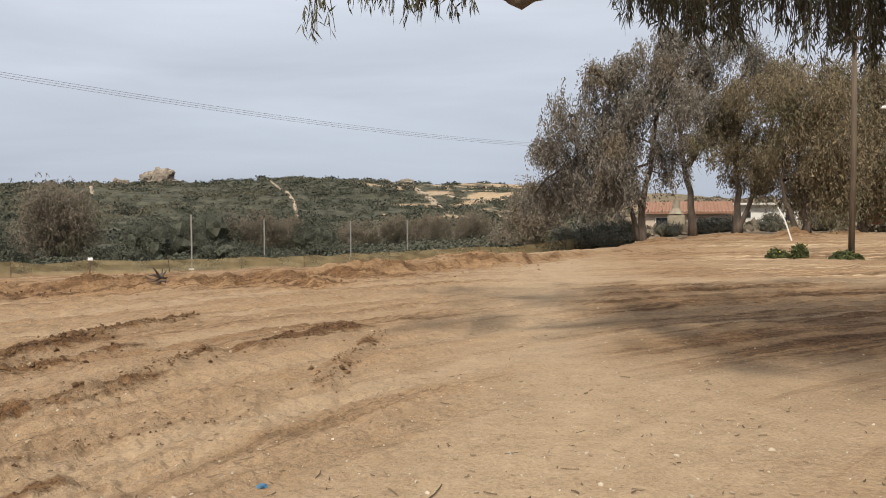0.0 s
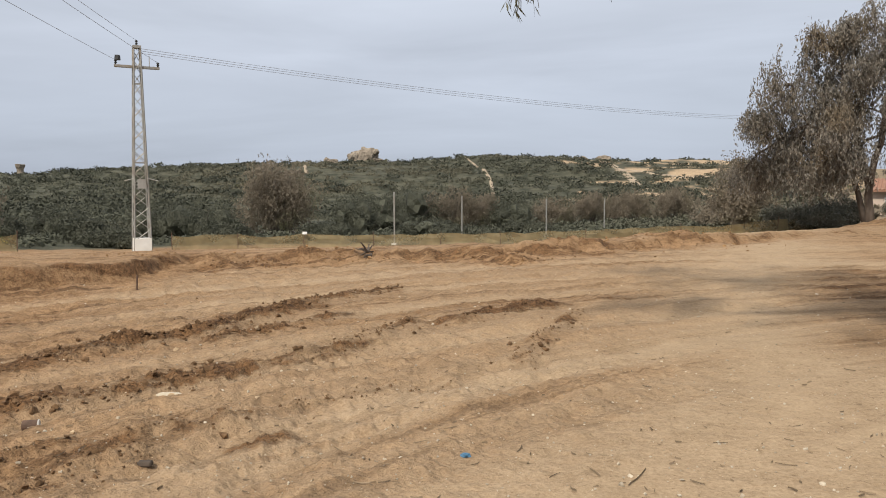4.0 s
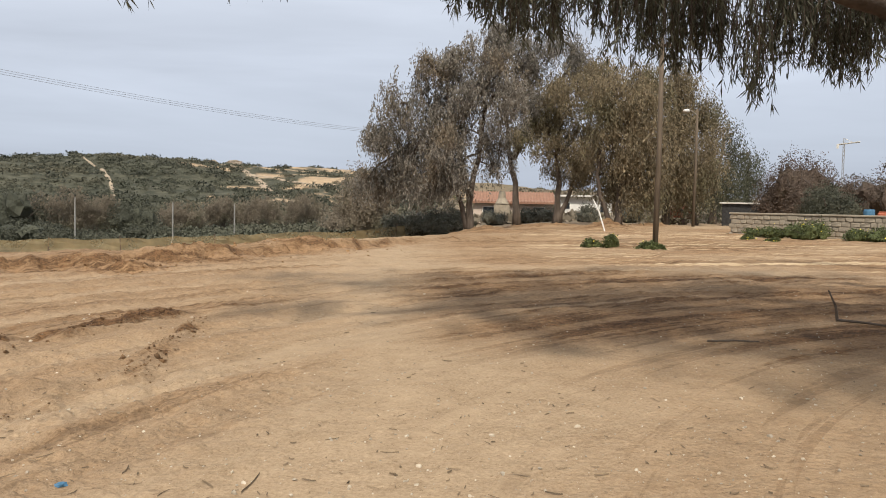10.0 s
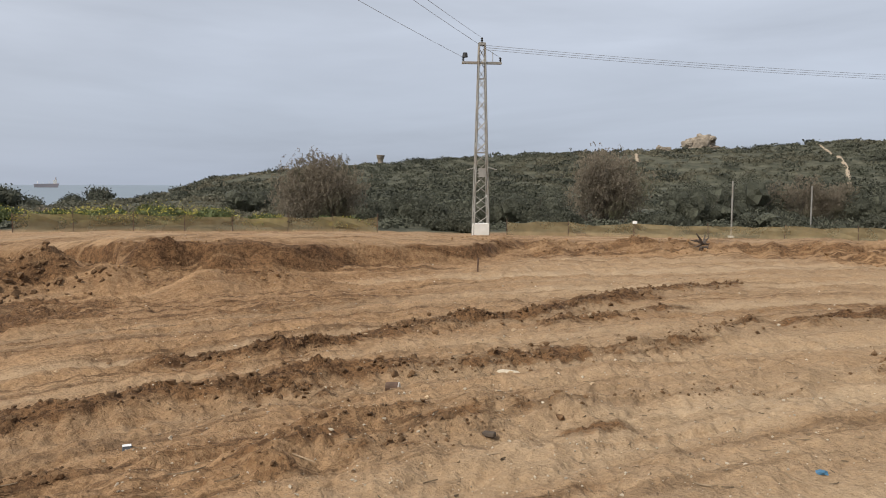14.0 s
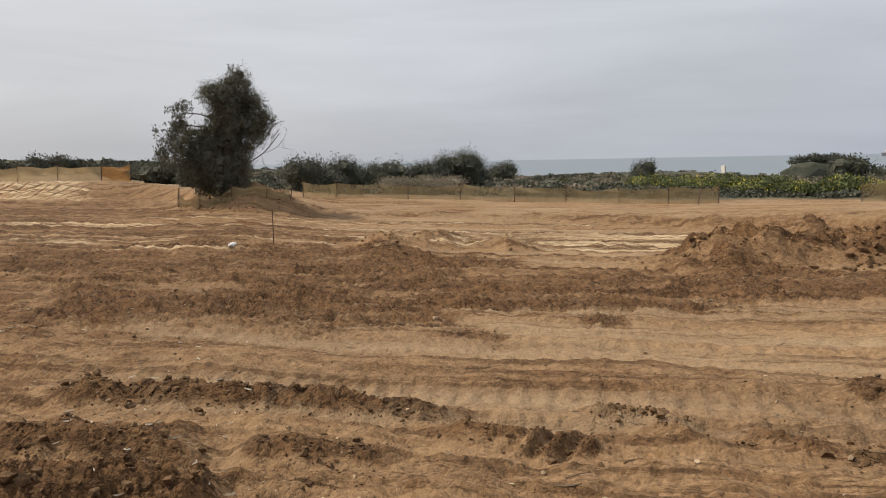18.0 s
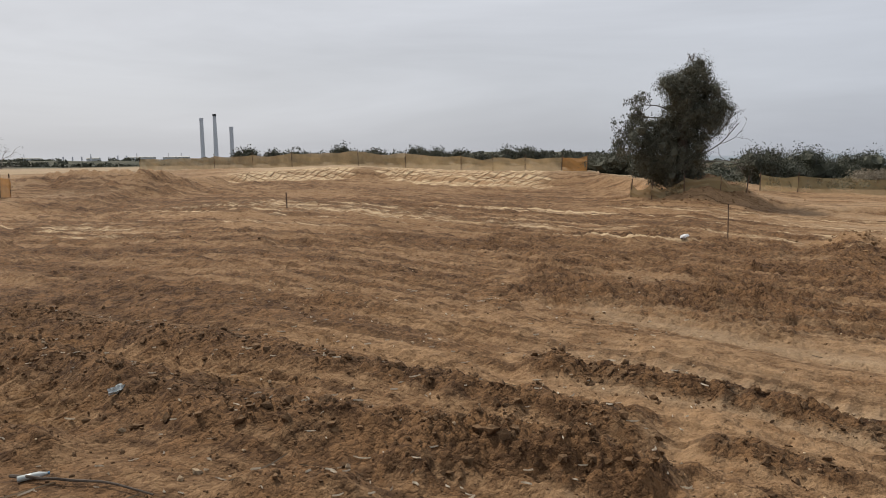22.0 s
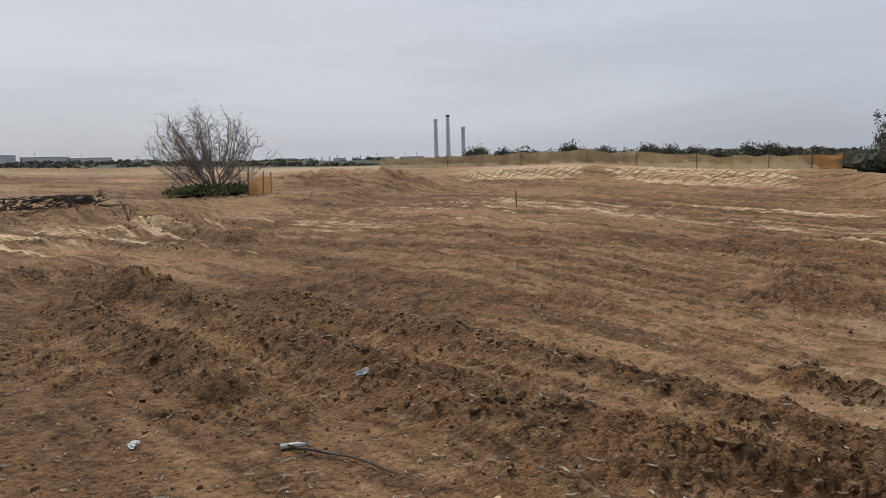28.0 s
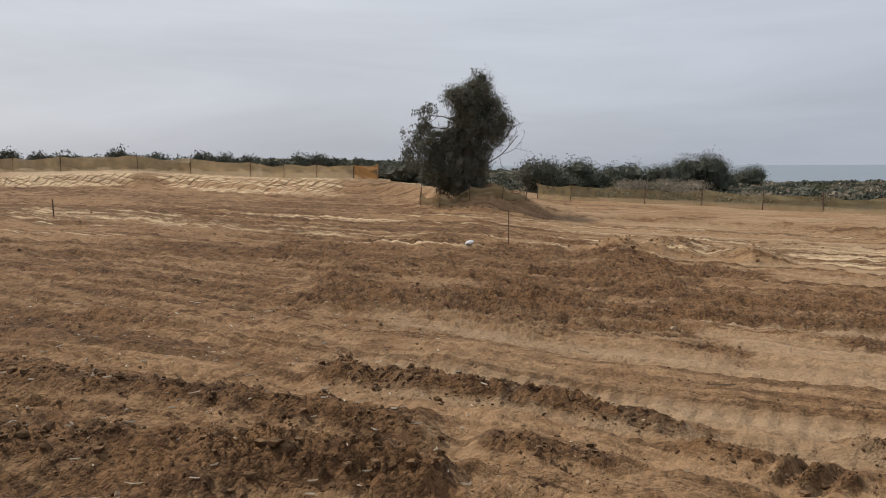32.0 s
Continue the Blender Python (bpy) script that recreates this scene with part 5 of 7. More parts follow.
def curtain(spec):
    """Spec rows: bearing from, to, distance, lower edge as degrees above the eye at both ends, strand count."""
    bases, drops = [], []
    for a0, a1, d0, e0, e1, n in spec:
        m = max(1, n // 6)
        for i in range(m):
            t = (i + rng.rand()) / m
            lift = abs(rng.normal()) * 1.9 - 0.7
            for _ in range(8 if n > 8 else n):
                off = rng.normal() * 0.42
                d = d0 * rng.uniform(0.94, 1.08)
                tip = EYE_HEIGHT + d * math.tan(radians(e0 + (e1 - e0) * t + lift + abs(off) * 1.6 + abs(rng.normal()) * 0.7))
                drop = rng.uniform(0.5, 1.2)
                bases.append((*bearing(a0 + (a1 - a0) * t + off, d), tip + drop))
                drops.append(drop)
    return np.array(bases), np.array(drops)


lv, tw = strands(*curtain([
    (-13.0, -17.5, 9.6, 13.4, 11.4, 80), (-17.0, -27.0, 9.8, 10.8, 9.8, 120), (-26.0, -31.5, 10.2, 9.6, 8.8, 110), (-32.3, -33.6, 10.0, 6.8, 7.4, 22),
    (-33.5, -37.5, 11.8, 9.2, 8.8, 110), (-37.5, -41.0, 11.9, 8.0, 9.2, 110), (-15.0, -42.0, 12.0, 12.0, 11.5, 90),
    (-10.2, -9.4, 8.4, 16.0, 15.2, 4), (7.4, 9.2, 8.6, 13.2, 12.6, 10), (4.0, 9.2, 8.6, 14.4, 13.8, 26), (0.8, 3.4, 8.6, 13.0, 12.4, 22), (-1.6, 1.6, 8.5, 14.2, 13.6, 26), (-1.2, -0.5, 8.5, 10.2, 10.6, 4), (-5.0, -4.4, 8.4, 14.0, 13.6, 3)]), 26, 0.15, 0.019)
piece("twig_curtain", *tw, DARKBARK, near_tree)
piece("hanging_leaves", *lv, LEAF_NEAR, near_tree)
crowd = np.column_stack([rng.uniform(-3, 20, 3400), rng.uniform(-5, 12.2, 3400), rng.uniform(5.5, 8.5, 3400)])
inside = crowd[:, 0] > 4.3 - (crowd[:, 1] + 1.5) * 0.466 + 1.6 * vnoise(crowd[:, 0] * 0.5, crowd[:, 1] * 0.5)
lowest = np.degrees(np.arctan2(crowd[:, 2] - 1.9 - EYE_HEIGHT, np.hypot(crowd[:, 0], crowd[:, 1])))
keep = inside & (lowest > 16.5)
lv, tw = strands(crowd[keep], rng.uniform(0.6, 1.6, keep.sum()), 40, 0.30, 0.065, 0.25)
piece("upper_twig_spray", *tw, DARKBARK, near_tree)
piece("crown", *lv, LEAF_NEAR, near_tree)

# bushes and small trees at the foot of the hill
twiggy_tree("tamarisk_bush", 46.8, 58, (3.0, 2.2, 4.4), 51, SCRUB_BROWN, "tall feathery brownish bush behind the fence", 34, 0.15, 6, "shrub", spray=0.5)
twiggy_tree("tree", 26.2, 74, (3.6, 2.6, 5.9), 52, SCRUB_BROWN, "bushy grey-brown tree at the foot of the hill", 36, 0.17, 6, spray=0.6)
FOOTHILL = [(33.4, 66, 2.2, 2.5, 0), (31.0, 64, 2.4, 2.9, 0), (40.5, 78, 2.0, 2.6, 0), (38.5, 60, 1.8, 2.0, 0), (51.8, 88, 3.0, 2.8, 0), (43.5, 70, 2.2, 2.2, 0),
            (20.6, 76, 2.4, 3.4, 0), (18.8, 80, 2.6, 3.8, 0), (16.2, 84, 3.4, 4.6, 0), (13.6, 84, 2.6, 4.2, 1), (11.6, 84, 2.8, 3.6, 1), (9.4, 84, 2.4, 3.2, 0), (15.0, 60, 2.2, 1.5, 0), (12.3, 58, 2.4, 1.3, 0),
            (6.2, 86, 2.4, 2.8, 1), (3.4, 90, 2.8, 3.0, 1), (0.8, 88, 2.6, 3.2, 1), (-2.2, 86, 2.4, 3.0, 1), (35.8, 50, 0.9, 1.1, 0), (37.6, 52, 1.1, 1.3, 0), (22.4, 62, 1.8, 1.4, 0), (8.0, 66, 2.0, 1.2, 0), (29.6, 58, 1.6, 1.5, 0)]
for i, (az, d, r, h, brown) in enumerate(FOOTHILL):
    if brown:
        twiggy_tree("bush", az, d, (r, r * 0.8, h), 500 + i, SCRUB_BROWN, "brownish leafless-looking bush at the foot of the hill", 20, 0.13, 4, "shrub", "bushes at the foot of the hill", spray=0.3)
    else:
        shrub("bush", az, d, (r * 1.15, r, h * 0.92), 500 + i, SCRUB_DARK, "dark green bush at the foot of the hill", 2600, 0.13, 9, group="bushes at the foot of the hill")
for i, (az, d, r, h) in enumerate([(57.4, 52, 2.6, 1.5), (54.2, 55, 2.2, 1.2), (61.5, 50, 2.4, 1.35), (63.6, 52, 1.8, 1.0), (50.5, 52, 1.6, 0.9), (45.0, 50, 1.6, 0.8), (72.5, 50, 2.2, 1.1), (76.0, 56, 3.0, 1.3), (79.5, 60, 2.6, 1.1), (70.2, 47, 1.2, 0.9), (67.0, 50, 2.0, 1.2)]):
    shrub("flowering_shrub", az, d, (r, r * 0.8, h * 0.8), 600 + i, SCRUB_LIGHT, "green shrub with small yellow flowers behind the fence", 1200, 0.16, 6, 4, group="flowering shrubs", flowers=620)
for i, (az, d, r, h, m) in enumerate([(80.2, 92, 1.4, 2.4, 1), (90.2, 80, 1.8, 2.1, 1), (92.2, 62, 1.4, 2.6, 1), (93.6, 62, 1.5, 2.8, 1), (95.6, 60, 1.8, 2.0, 1), (98.8, 58, 1.8, 1.9, 1), (101.4, 56, 2.2, 2.2, 1), (104.4, 46, 1.3, 1.9, 1), (103.2, 50, 1.5, 1.3, 1), (67.4, 120, 2.4, 3.0, 1), (98.0, 48, 1.5, 0.8, 0), (95.0, 50, 1.8, 0.9, 0), (113.5, 46, 1.6, 1.3, 1), (115.6, 52, 1.6, 1.0, 1), (111.5, 40, 1.0, 1.0, 1)]):
    shrub("shore_bush", az, d, (r * 1.45, r * 1.1, h * 0.95), 650 + i, SCRUB_DARK if m else SCRUB_BROWN, "dark wind-shaped bush near the shore" if m else "dry brownish bush near the shore", 2200, 0.10, 9, 14, group="bushes near the shore")
for i in range(16):
    az = 117.5 + i * 1.5
    shrub("dune_bush", az, 62 + (i * 7) % 9, (1.5, 1.1, 1.0 + 0.5 * ((i * 5) % 4) / 3), 700 + i, SCRUB_DARK, "dark low bush on top of the sand bank", 420, 0.15, 5, 9, group="bushes on the sand bank", sink=0.0)

# large dead tree smothered in creeper
rng = np.random.RandomState(61)
x, y, z = on_ground(109.6, 32, 0.1)
creeper_tree = thing("creeper_covered_tree", (x, y, z), "dead tree smothered in dark green creeper with bare twigs sticking out", "tree")
pts, end = limb_points(rng, (0, 0, 0), (0.05, 0, 1), 4.0, 0.1, 7)
piece("trunk", *tube(pts, np.linspace(0.26, 0.12, 7), 9), DARKBARK, creeper_tree, smooth=True)
ax, ay = bearing(19.3, 1.0)          # sideways on, along the bearing to its right


def beside(s, up, deep=0.0):
    return np.array((ax * s - ay * deep, ay * s + ax * deep, up))


UPS = (0.1, 0.55, 1.1, 1.7, 2.2, 2.5, 2.75, 3.25, 3.7, 4.25, 4.75)
LEFTS = (-1.2, -1.55, -1.75, -2.0, -2.2, -1.6, -0.8, -0.7, -0.65, -1.1, 0.3)
RIGHTS = (0.9, 0.8, 0.9, 1.0, 1.3, 1.6, 1.85, 1.85, 1.45, 1.2, 0.85)
masses, cores = [], []
for k in range(30):
    up = 0.15 + 4.6 * k / 29
    lo, hi = np.interp(up, UPS, LEFTS), np.interp(up, UPS, RIGHTS)
    up *= 0.95
    many = max(2, int((hi - lo) / 0.42))
    for i in range(many):
        s = lo + 0.2 + (hi - lo - 0.4) * (i + rng.uniform(0.2, 0.8)) / many
        r = rng.uniform(0.24, 0.42)
        c = beside(s, up + rng.uniform(-0.1, 0.1), rng.uniform(-0.7, 0.7) * min(1.0, (hi - lo) / 2.4))
        masses.append(tuft(rng, c, (r * 1.2, r * 1.2, r * 1.2), 330, 0.065, 0.024, -0.6, True))
        ends = c + unit(rng.normal(size=(14, 3))) * (r, r, r * 0.8)
        masses.append(hanging_leaves(rng, ends, 1, 0.05, 0.3, 0.09, 0.028))
        cores.append(dense(rng, c, (r * 0.5, r * 0.5, r * 0.5), 1))
piece("creeper", *merge(masses), VINE, creeper_tree)
piece("inner_growth", *merge(cores), VINE, creeper_tree)
tips = []
for s, up, ws, wu, length in ((0.9, 1.2, 1.0, 0.45, 1.7), (0.9, 1.6, 1.0, 0.9, 1.6), (0.8, 0.9, 1.0, 0.15, 1.5), (-0.9, 2.6, -1.0, 0.25, 1.1), (-1.1, 1.6, -1.0, 0.25, 1.3), (-1.1, 1.2, -1.0, 0.1, 1.4), (0.4, 4.6, -0.15, 1.0, 0.3), (0.4, 4.6, 0.2, 1.0, 0.24), (0.7, 2.8, 1.0, 0.6, 0.9), (-0.6, 2.9, -1.0, 0.3, 1.1)):
    bars = []
    grow(rng, beside(s * 0.9, up), beside(ws, wu, rng.uniform(-.3, .3)), length, 0.026, 3, bars, tips, 0.55, 0.03, 0.6)
    piece("bare_branch", *merge(bars), GREYTWIG, creeper_tree)
wisps = [tips[i] for i in range(len(tips)) if tips[i] @ beside(1, 0) < -1.0]
if wisps:
    piece("thin_leaves", *hanging_leaves(rng, wisps, 2, 0.12, 0.2, 0.10, 0.035), VINE, creeper_tree)

# small leaning tree, nearly leafless
bare_tree = twiggy_tree("leafless_tree", 158.7, 34, (2.5, 1.7, 3.0), 65, SCRUB_DARK, "small wind-leaned tree with bare branches and a few leaves", 44, 0.03, 1, bark=PALETWIG, spray=0.12, lean=-0.24, sprigs=2)
shrub("ground_cover", 158.7, 33.2, (1.9, 1.2, 0.32), 66, SCRUB_LIGHT, "low mat of dark green plants round the small tree", 900, 0.14, 7, 3)


# ---- fences ----
def fence(name, posts, net_h, label, mat=NET, post_h=None, post_mat=RUST, dips=0.1, seed=3):
    """Net on steel posts: posts are (bearing, distance) in order."""
    rng = np.random.RandomState(seed)
    x0, y0, z0 = on_ground(*posts[0])
    ob = thing(name, (x0, y0, z0), label, "fence")
    spots = [np.array(on_ground(*p)) - (x0, y0, z0) for p in posts]
    for s in spots:
        h = (post_h or net_h + 0.12) * rng.uniform(0.92, 1.08)
        lean = rng.normal(size=2) * 0.04
        piece("post", *tube([s - (0, 0, 0.2), s + (*lean * 0.5, h * 0.5), s + (*lean, h)], 0.022, 6), post_mat, ob)
    for a, b in zip(spots[:-1], spots[1:]):
        n = max(4, int(np.linalg.norm(b - a) / 0.6))
        t = np.linspace(0, 1, n)
        p = a + (b - a) * t[:, None]
        for i in range(n):
            p[i, 2] = height(x0 + p[i, 0], y0 + p[i, 1]) - z0
        sag = 4 * t * (1 - t) * dips * rng.uniform(0.5, 1.5)
        wave = rng.normal(size=n) * 0.03
        across = unit(np.array((-(b - a)[1], (b - a)[0], 0.0)))
        rows = []
        for k, q in enumerate((0.02, 0.35, 0.7, 1.0)):
            r = p.copy()
            r[:, 2] = p[:, 2] * (1 - q) + (p[:, 2] + net_h - sag + wave) * q
            r += across * (rng.normal(size=n) * 0.035)[:, None]
            rows.append(r)
        v = np.concatenate(rows)
        i, j = np.meshgrid(np.arange(3), np.arange(n - 1), indexing="ij")
        f = np.stack([i * n + j, i * n + j + 1, (i + 1) * n + j + 1, (i + 1) * n + j], -1).reshape(-1, 4)
        piece("net", v, f, mat, ob)
    return ob


fence("net_fence", [(42.6, 44), (45.8, 43.5), (49.0, 43), (52.8, 43), (56.0, 42.5), (59.3, 42), (63.0, 41.5), (66.5, 41)], 0.86, "faded olive plastic net on thin steel posts", seed=4)
fence("net_fence", [(-11.9, 52), (-8.8, 50), (-2.7, 47), (3.9, 46), (10.0, 45), (14.4, 45), (19.2, 45), (24.2, 45), (28.8, 45), (33.2, 45)], 0.80, "faded net on thin posts along the top of the cut", seed=5)
fence("net_fence", [(75.2, 37.5), (78.5, 37), (81.9, 37), (85.6, 37.5), (89.3, 38), (93.2, 39), (97.0, 39.5), (102.2, 40), (104.5, 38)], 0.74, "faded olive plastic net on thin steel posts", seed=6)
fence("net_fence", [(117.8, 47.5), (120.4, 48), (122.7, 48), (125.0, 48.5), (129.0, 49), (132.4, 52), (137.1, 55), (139.8, 58), (142.4, 62), (147.3, 70)], 0.92, "sun-bleached plastic net along the top of the sand bank", NET_PALE, seed=7)
fence("net_fence", [(116.0, 46.5), (117.8, 47.5)], 0.85, "short length of orange plastic net", NET_ORANGE, seed=8)
fence("net_fence", [(105.4, 31.6), (107.0, 31.0), (109.4, 30.9), (111.6, 31.0), (113.0, 31.4)], 0.55, "sagging plastic net round the creeper-covered tree", seed=9, dips=0.25)
fence("net_fence", [(155.0, 33.5), (155.6, 32.6), (156.6, 32.2)], 0.75, "orange plastic net beside the small tree", NET_ORANGE, seed=10)
x, y, z = on_ground(76.3, 37.5)
brace = thing("fence_brace", (x, y, z), "slanting steel brace propping the fence end post", "brace")
piece("bar", *tube([(0.5, -0.3, -0.1), (0, 0, 0.95)], 0.025, 6), RUST, brace)
for i, (az, d, top) in enumerate([(17.72, 49, 0.3), (12.8, 56, 0.0), (6.7, 58, -0.2), (2.6, 62, -0.2)]):
    x, y, z = on_ground(az, d)
    post = thing("steel_post", (x, y, z), "tall thin grey steel post behind the fence", "post", "tall posts behind the fence")
    piece("shaft", *tube([(0, 0, -0.2), (0, 0, EYE_HEIGHT + d * math.tan(radians(top)) - z)], 0.05, 8), STEEL, post)
    piece("foot", *box((-0.15, -0.15, -0.05), (0.15, 0.15, 0.12)), CONCRETE, post)
sign_post = thing("marker_sign", on_ground(24.15, 44.8), "small white board on a post by the fence", "sign")
piece("board", *box((-0.13, -0.01, 0.8), (0.13, 0.01, 0.95)), WHITEPLASTIC, sign_post)
piece("post", *tube([(0, 0.03, -0.1), (0, 0.03, 0.95)], 0.02, 6), RUST, sign_post)

# ---- lattice pylon and its wires ----
x, y, z = on_ground(35.12, 45, 0.1)
pylon = thing("lattice_pylon", (x, y, z), "tapering galvanised lattice power pylon with a crossarm", "pylon", turn=35.12 + 8)
PH = EYE_HEIGHT + 45 * math.tan(radians(9.95)) - z
corner = lambda k, h: np.array(((1, 1), (1, -1), (-1, -1), (-1, 1))[k % 4]) * (0.43 - 0.27 * h / PH)
for k in range(4):
    piece("leg", *tube([(*corner(k, 0), 0), (*corner(k, PH), PH)], 0.045, 4), STEEL, pylon)
levels = [0.7 + i * (PH - 0.9) / 17 for i in range(18)]
for k in range(4):
    for i in range(17):
        a, b = levels[i], levels[i + 1]
        if i % 2:
            piece("brace", *tube([(*corner(k, a), a), (*corner(k + 1, b), b)], 0.018, 4), STEEL, pylon)
        else:
            piece("brace", *tube([(*corner(k + 1, a), a), (*corner(k, b), b)], 0.018, 4), STEEL, pylon)
        if i > 6:
            piece("brace", *tube([(*corner(k, b), b), (*corner(k + 1, a), a)], 0.018, 4), STEEL, pylon)
    for h in (levels[5], levels[7], levels[14], PH - 0.05):
        piece("strut", *tube([(*corner(k, h), h), (*corner(k + 1, h), h)], 0.025, 4), STEEL, pylon)
ARM = EYE_HEIGHT + 45 * math.tan(radians(8.6)) - z
piece("crossarm", *merge([box((-1.12, -0.12, ARM - 0.06), (1.12, -0.04, ARM + 0.06)), box((-1.12, 0.04, ARM - 0.06), (1.12, 0.12, ARM + 0.06))]), STEEL, pylon)
piece("cap", *box((-0.2, -0.2, PH - 0.12), (0.2, 0.2, PH + 0.02)), STEEL, pylon)
for s in (-1.05, 0.0, 1.05):
    up = PH if s == 0 else ARM
    p, f = tube([(s, 0, up + u) for u in (0.0, 0.06, 0.1, 0.16, 0.2, 0.26, 0.32)], [0.03, 0.08, 0.03, 0.08, 0.03, 0.08, 0.03], 8)
    piece("insulator", p, f, DARKSTEEL, pylon, "dark ribbed insulator")
piece("jumper_drum", *tube([(-0.95, 0, ARM + 0.3), (-0.95, 0, ARM + 0.55)], [0.16, 0.13], 10), DARKSTEEL, pylon)
piece("rod", *tube([(0.62, 0, ARM), (0.62, 0, ARM + 0.62)], 0.02, 5), STEEL, pylon)
piece("base_box", *box((-0.42, -0.5, 0.08), (0.42, 0.42, 0.82)), PALEWALL, pylon, "white-painted concrete box round the feet")
piece("warning_plate", *box((-0.2, -0.47, 3.45), (0.2, -0.44, 3.95)), STEEL, pylon)
for s in (-1, 1):
    piece("spike_bar", *tube([(s * 0.3, -0.35, 4.0), (s * 0.85, -0.45, 3.85)], 0.025, 4), STEEL, pylon)
for k, h in enumerate((2.0, 4.9)):
    piece("conduit", *tube([(0.5, 0.3, 0), (0.42 - 0.02 * k, 0.3, h)], 0.04, 6), STEEL, pylon)
top = np.array((x, y, z + PH))


def wire(name, a, b, sag, label, r=0.010):
    t = np.linspace(0, 1, 40)[:, None]
    p = np.asarray(a) + (np.asarray(b) - a) * t
    p[:, 2] -= sag * 4 * (t * (1 - t))[:, 0]
    ob = piece(name, *tube(p, r, 4), WIRE)
    return tagged(ob, label, "cable", "power lines")


side = np.array((math.cos(radians(43)), math.sin(radians(43)), 0.0))
for k, drop in ((-0.35, 0.22), (0.0, 0.42), (0.35, 0.62)):
    e = np.array((*bearing(-13.0, 118), EYE_HEIGHT + 118 * math.tan(radians(5.2)) - drop))
    wire("power_line", top + (0.2, 0, -drop * 0.6), e, 1.3, "thin dark overhead power line running from the pylon")
for s, up in ((-1.05, ARM + 0.3 - PH), (0.0, 0.3), (1.05, ARM + 0.3 - PH)):
    a = top + side * s + (0, 0, up)
    wire("power_line", a, a + np.array((34.0, -82.0, 0.6)), 0.9, "thin dark overhead power line running from the pylon")


# ---- far things ----
def lump_rock(rng, centre, radii, jag=0.25, sub=3):
    bm = bmesh.new()
    bmesh.ops.create_icosphere(bm, subdivisions=sub, radius=1.0)
    off = Vector(rng.uniform(-50, 50, 3))
    for v in bm.verts:
        n = v.co.normalized()
        k = 1 + jag * (noise.noise(n * 1.7 + off) * 1.5 + noise.noise(n * 4.5 + off) * 0.7)
        q = n * k
        q.z = math.copysign(abs(q.z) ** 0.75, q.z)
        v.co = Vector((q.x * radii[0], q.y * radii[1], q.z * radii[2])) + Vector(centre)
    return bm


rng = np.random.RandomState(71)
D = 318
x, y, z = on_ground(19.9, D, 1.0)
ruin = thing("ruined_rock_fort", (x, y, z), "pale weathered sandstone ruin standing on the hill crest", "ruin", turn=19.9)
for sx, up, rx, rz in ((1.0, 3.0, 3.6, 3.2), (3.9, 3.0, 2.2, 2.6), (-1.6, 2.6, 2.8, 2.6), (-4.2, 2.2, 2.2, 2.0), (0.4, 1.2, 6.2, 1.6), (4.6, 4.4, 1.5, 1.3), (-3.4, 3.6, 1.8, 1.0)):
    part("rock_mass", lump_rock(rng, (sx, rng.uniform(-1, 1), up + 1.2), (rx, 2.6, rz)), ROCK, ruin)
x, y, z = on_ground(22.2, D, 0.6)
outcrop = thing("rock_outcrop", (x, y, z), "low dark rock outcrop on the hill crest", "rock", turn=22)
for sx, up, r in ((-1.4, 1.2, 1.5), (0.6, 1.0, 1.9), (-2.2, 1.6, 0.9)):
    part("rock_mass", lump_rock(rng, (sx, 0, up + 1.0), (r, 1.4, 1.3)), ROCK, outcrop)
x, y, z = on_ground(42.4, D, 0.3)
stub = thing("stone_tower_stump", (x, y, z), "flared stump of a stone tower on the ridge", "ruin")
TS = EYE_HEIGHT + D * math.tan(radians(2.1)) - z
piece("stump", *tube([(0, 0, 0), (0, 0, TS * 0.5), (0, 0, TS * 0.72), (0.1, 0, TS)], [1.1, 1.15, 1.5, 1.75], 12), ROCK, stub)
for i, (az, d, r) in enumerate([(2.6, 290, 2.6), (4.1, 300, 1.6)]):
    x, y, z = on_ground(az, d, 0.4)
    b = thing("boulder", (x, y, z), "pale boulder beside the sandy path on the hillside", "rock")
    part("stone", lump_rock(rng, (0, 0, 0.8), (r, 1.5, 1.4)), ROCK, b)


def strip_path(name, rows, widths, label):
    """A worn sandy footpath laid over the hillside."""
    p = []
    for (a0, d0), (a1, d1) in zip(rows[:-1], rows[1:]):
        for t in np.linspace(0, 1, 26, endpoint=False):
            p.append(bearing(a0 + (a1 - a0) * t, d0 + (d1 - d0) * t))
    p = np.array(p)
    w = 0.6 * np.interp(np.linspace(0, 1, len(p)), np.linspace(0, 1, len(widths)), widths) * (1 + 0.5 * np.random.RandomState(5).normal(size=len(p)) * 0.5)
    g = unit(np.gradient(p, axis=0))
    n = np.stack([-g[:, 1], g[:, 0]], 1)
    rows_ = []
    for s in (-1, -0.4, 0.4, 1):
        q = p + n * (w * s)[:, None]
        rows_.append(np.column_stack([q, land(q[:, 0], q[:, 1])[0] + 0.30 - 0.3 * (abs(s) == 1)]))
    m = len(p)
    v = np.concatenate(rows_)
    i, j = np.meshgrid(np.arange(3), np.arange(m - 1), indexing="ij")
    f = np.stack([i * m + j, i * m + j + 1, (i + 1) * m + j + 1, (i + 1) * m + j], -1).reshape(-1, 4)
    return tagged(piece(name, v, f, PATHSAND), label, "path", kind="structure")


PATHSAND = material("path_sand", [(0.26, 0.205, 0.145), (0.40, 0.325, 0.235)], scale=0.4)
strip_path("path", [(4.0, 310), (2.9, 285), (1.6, 262), (0.6, 235), (-1.0, 200)], [0.8, 1.5, 2.2, 2.0, 1.0], "bare sandy track coming down the hillside")
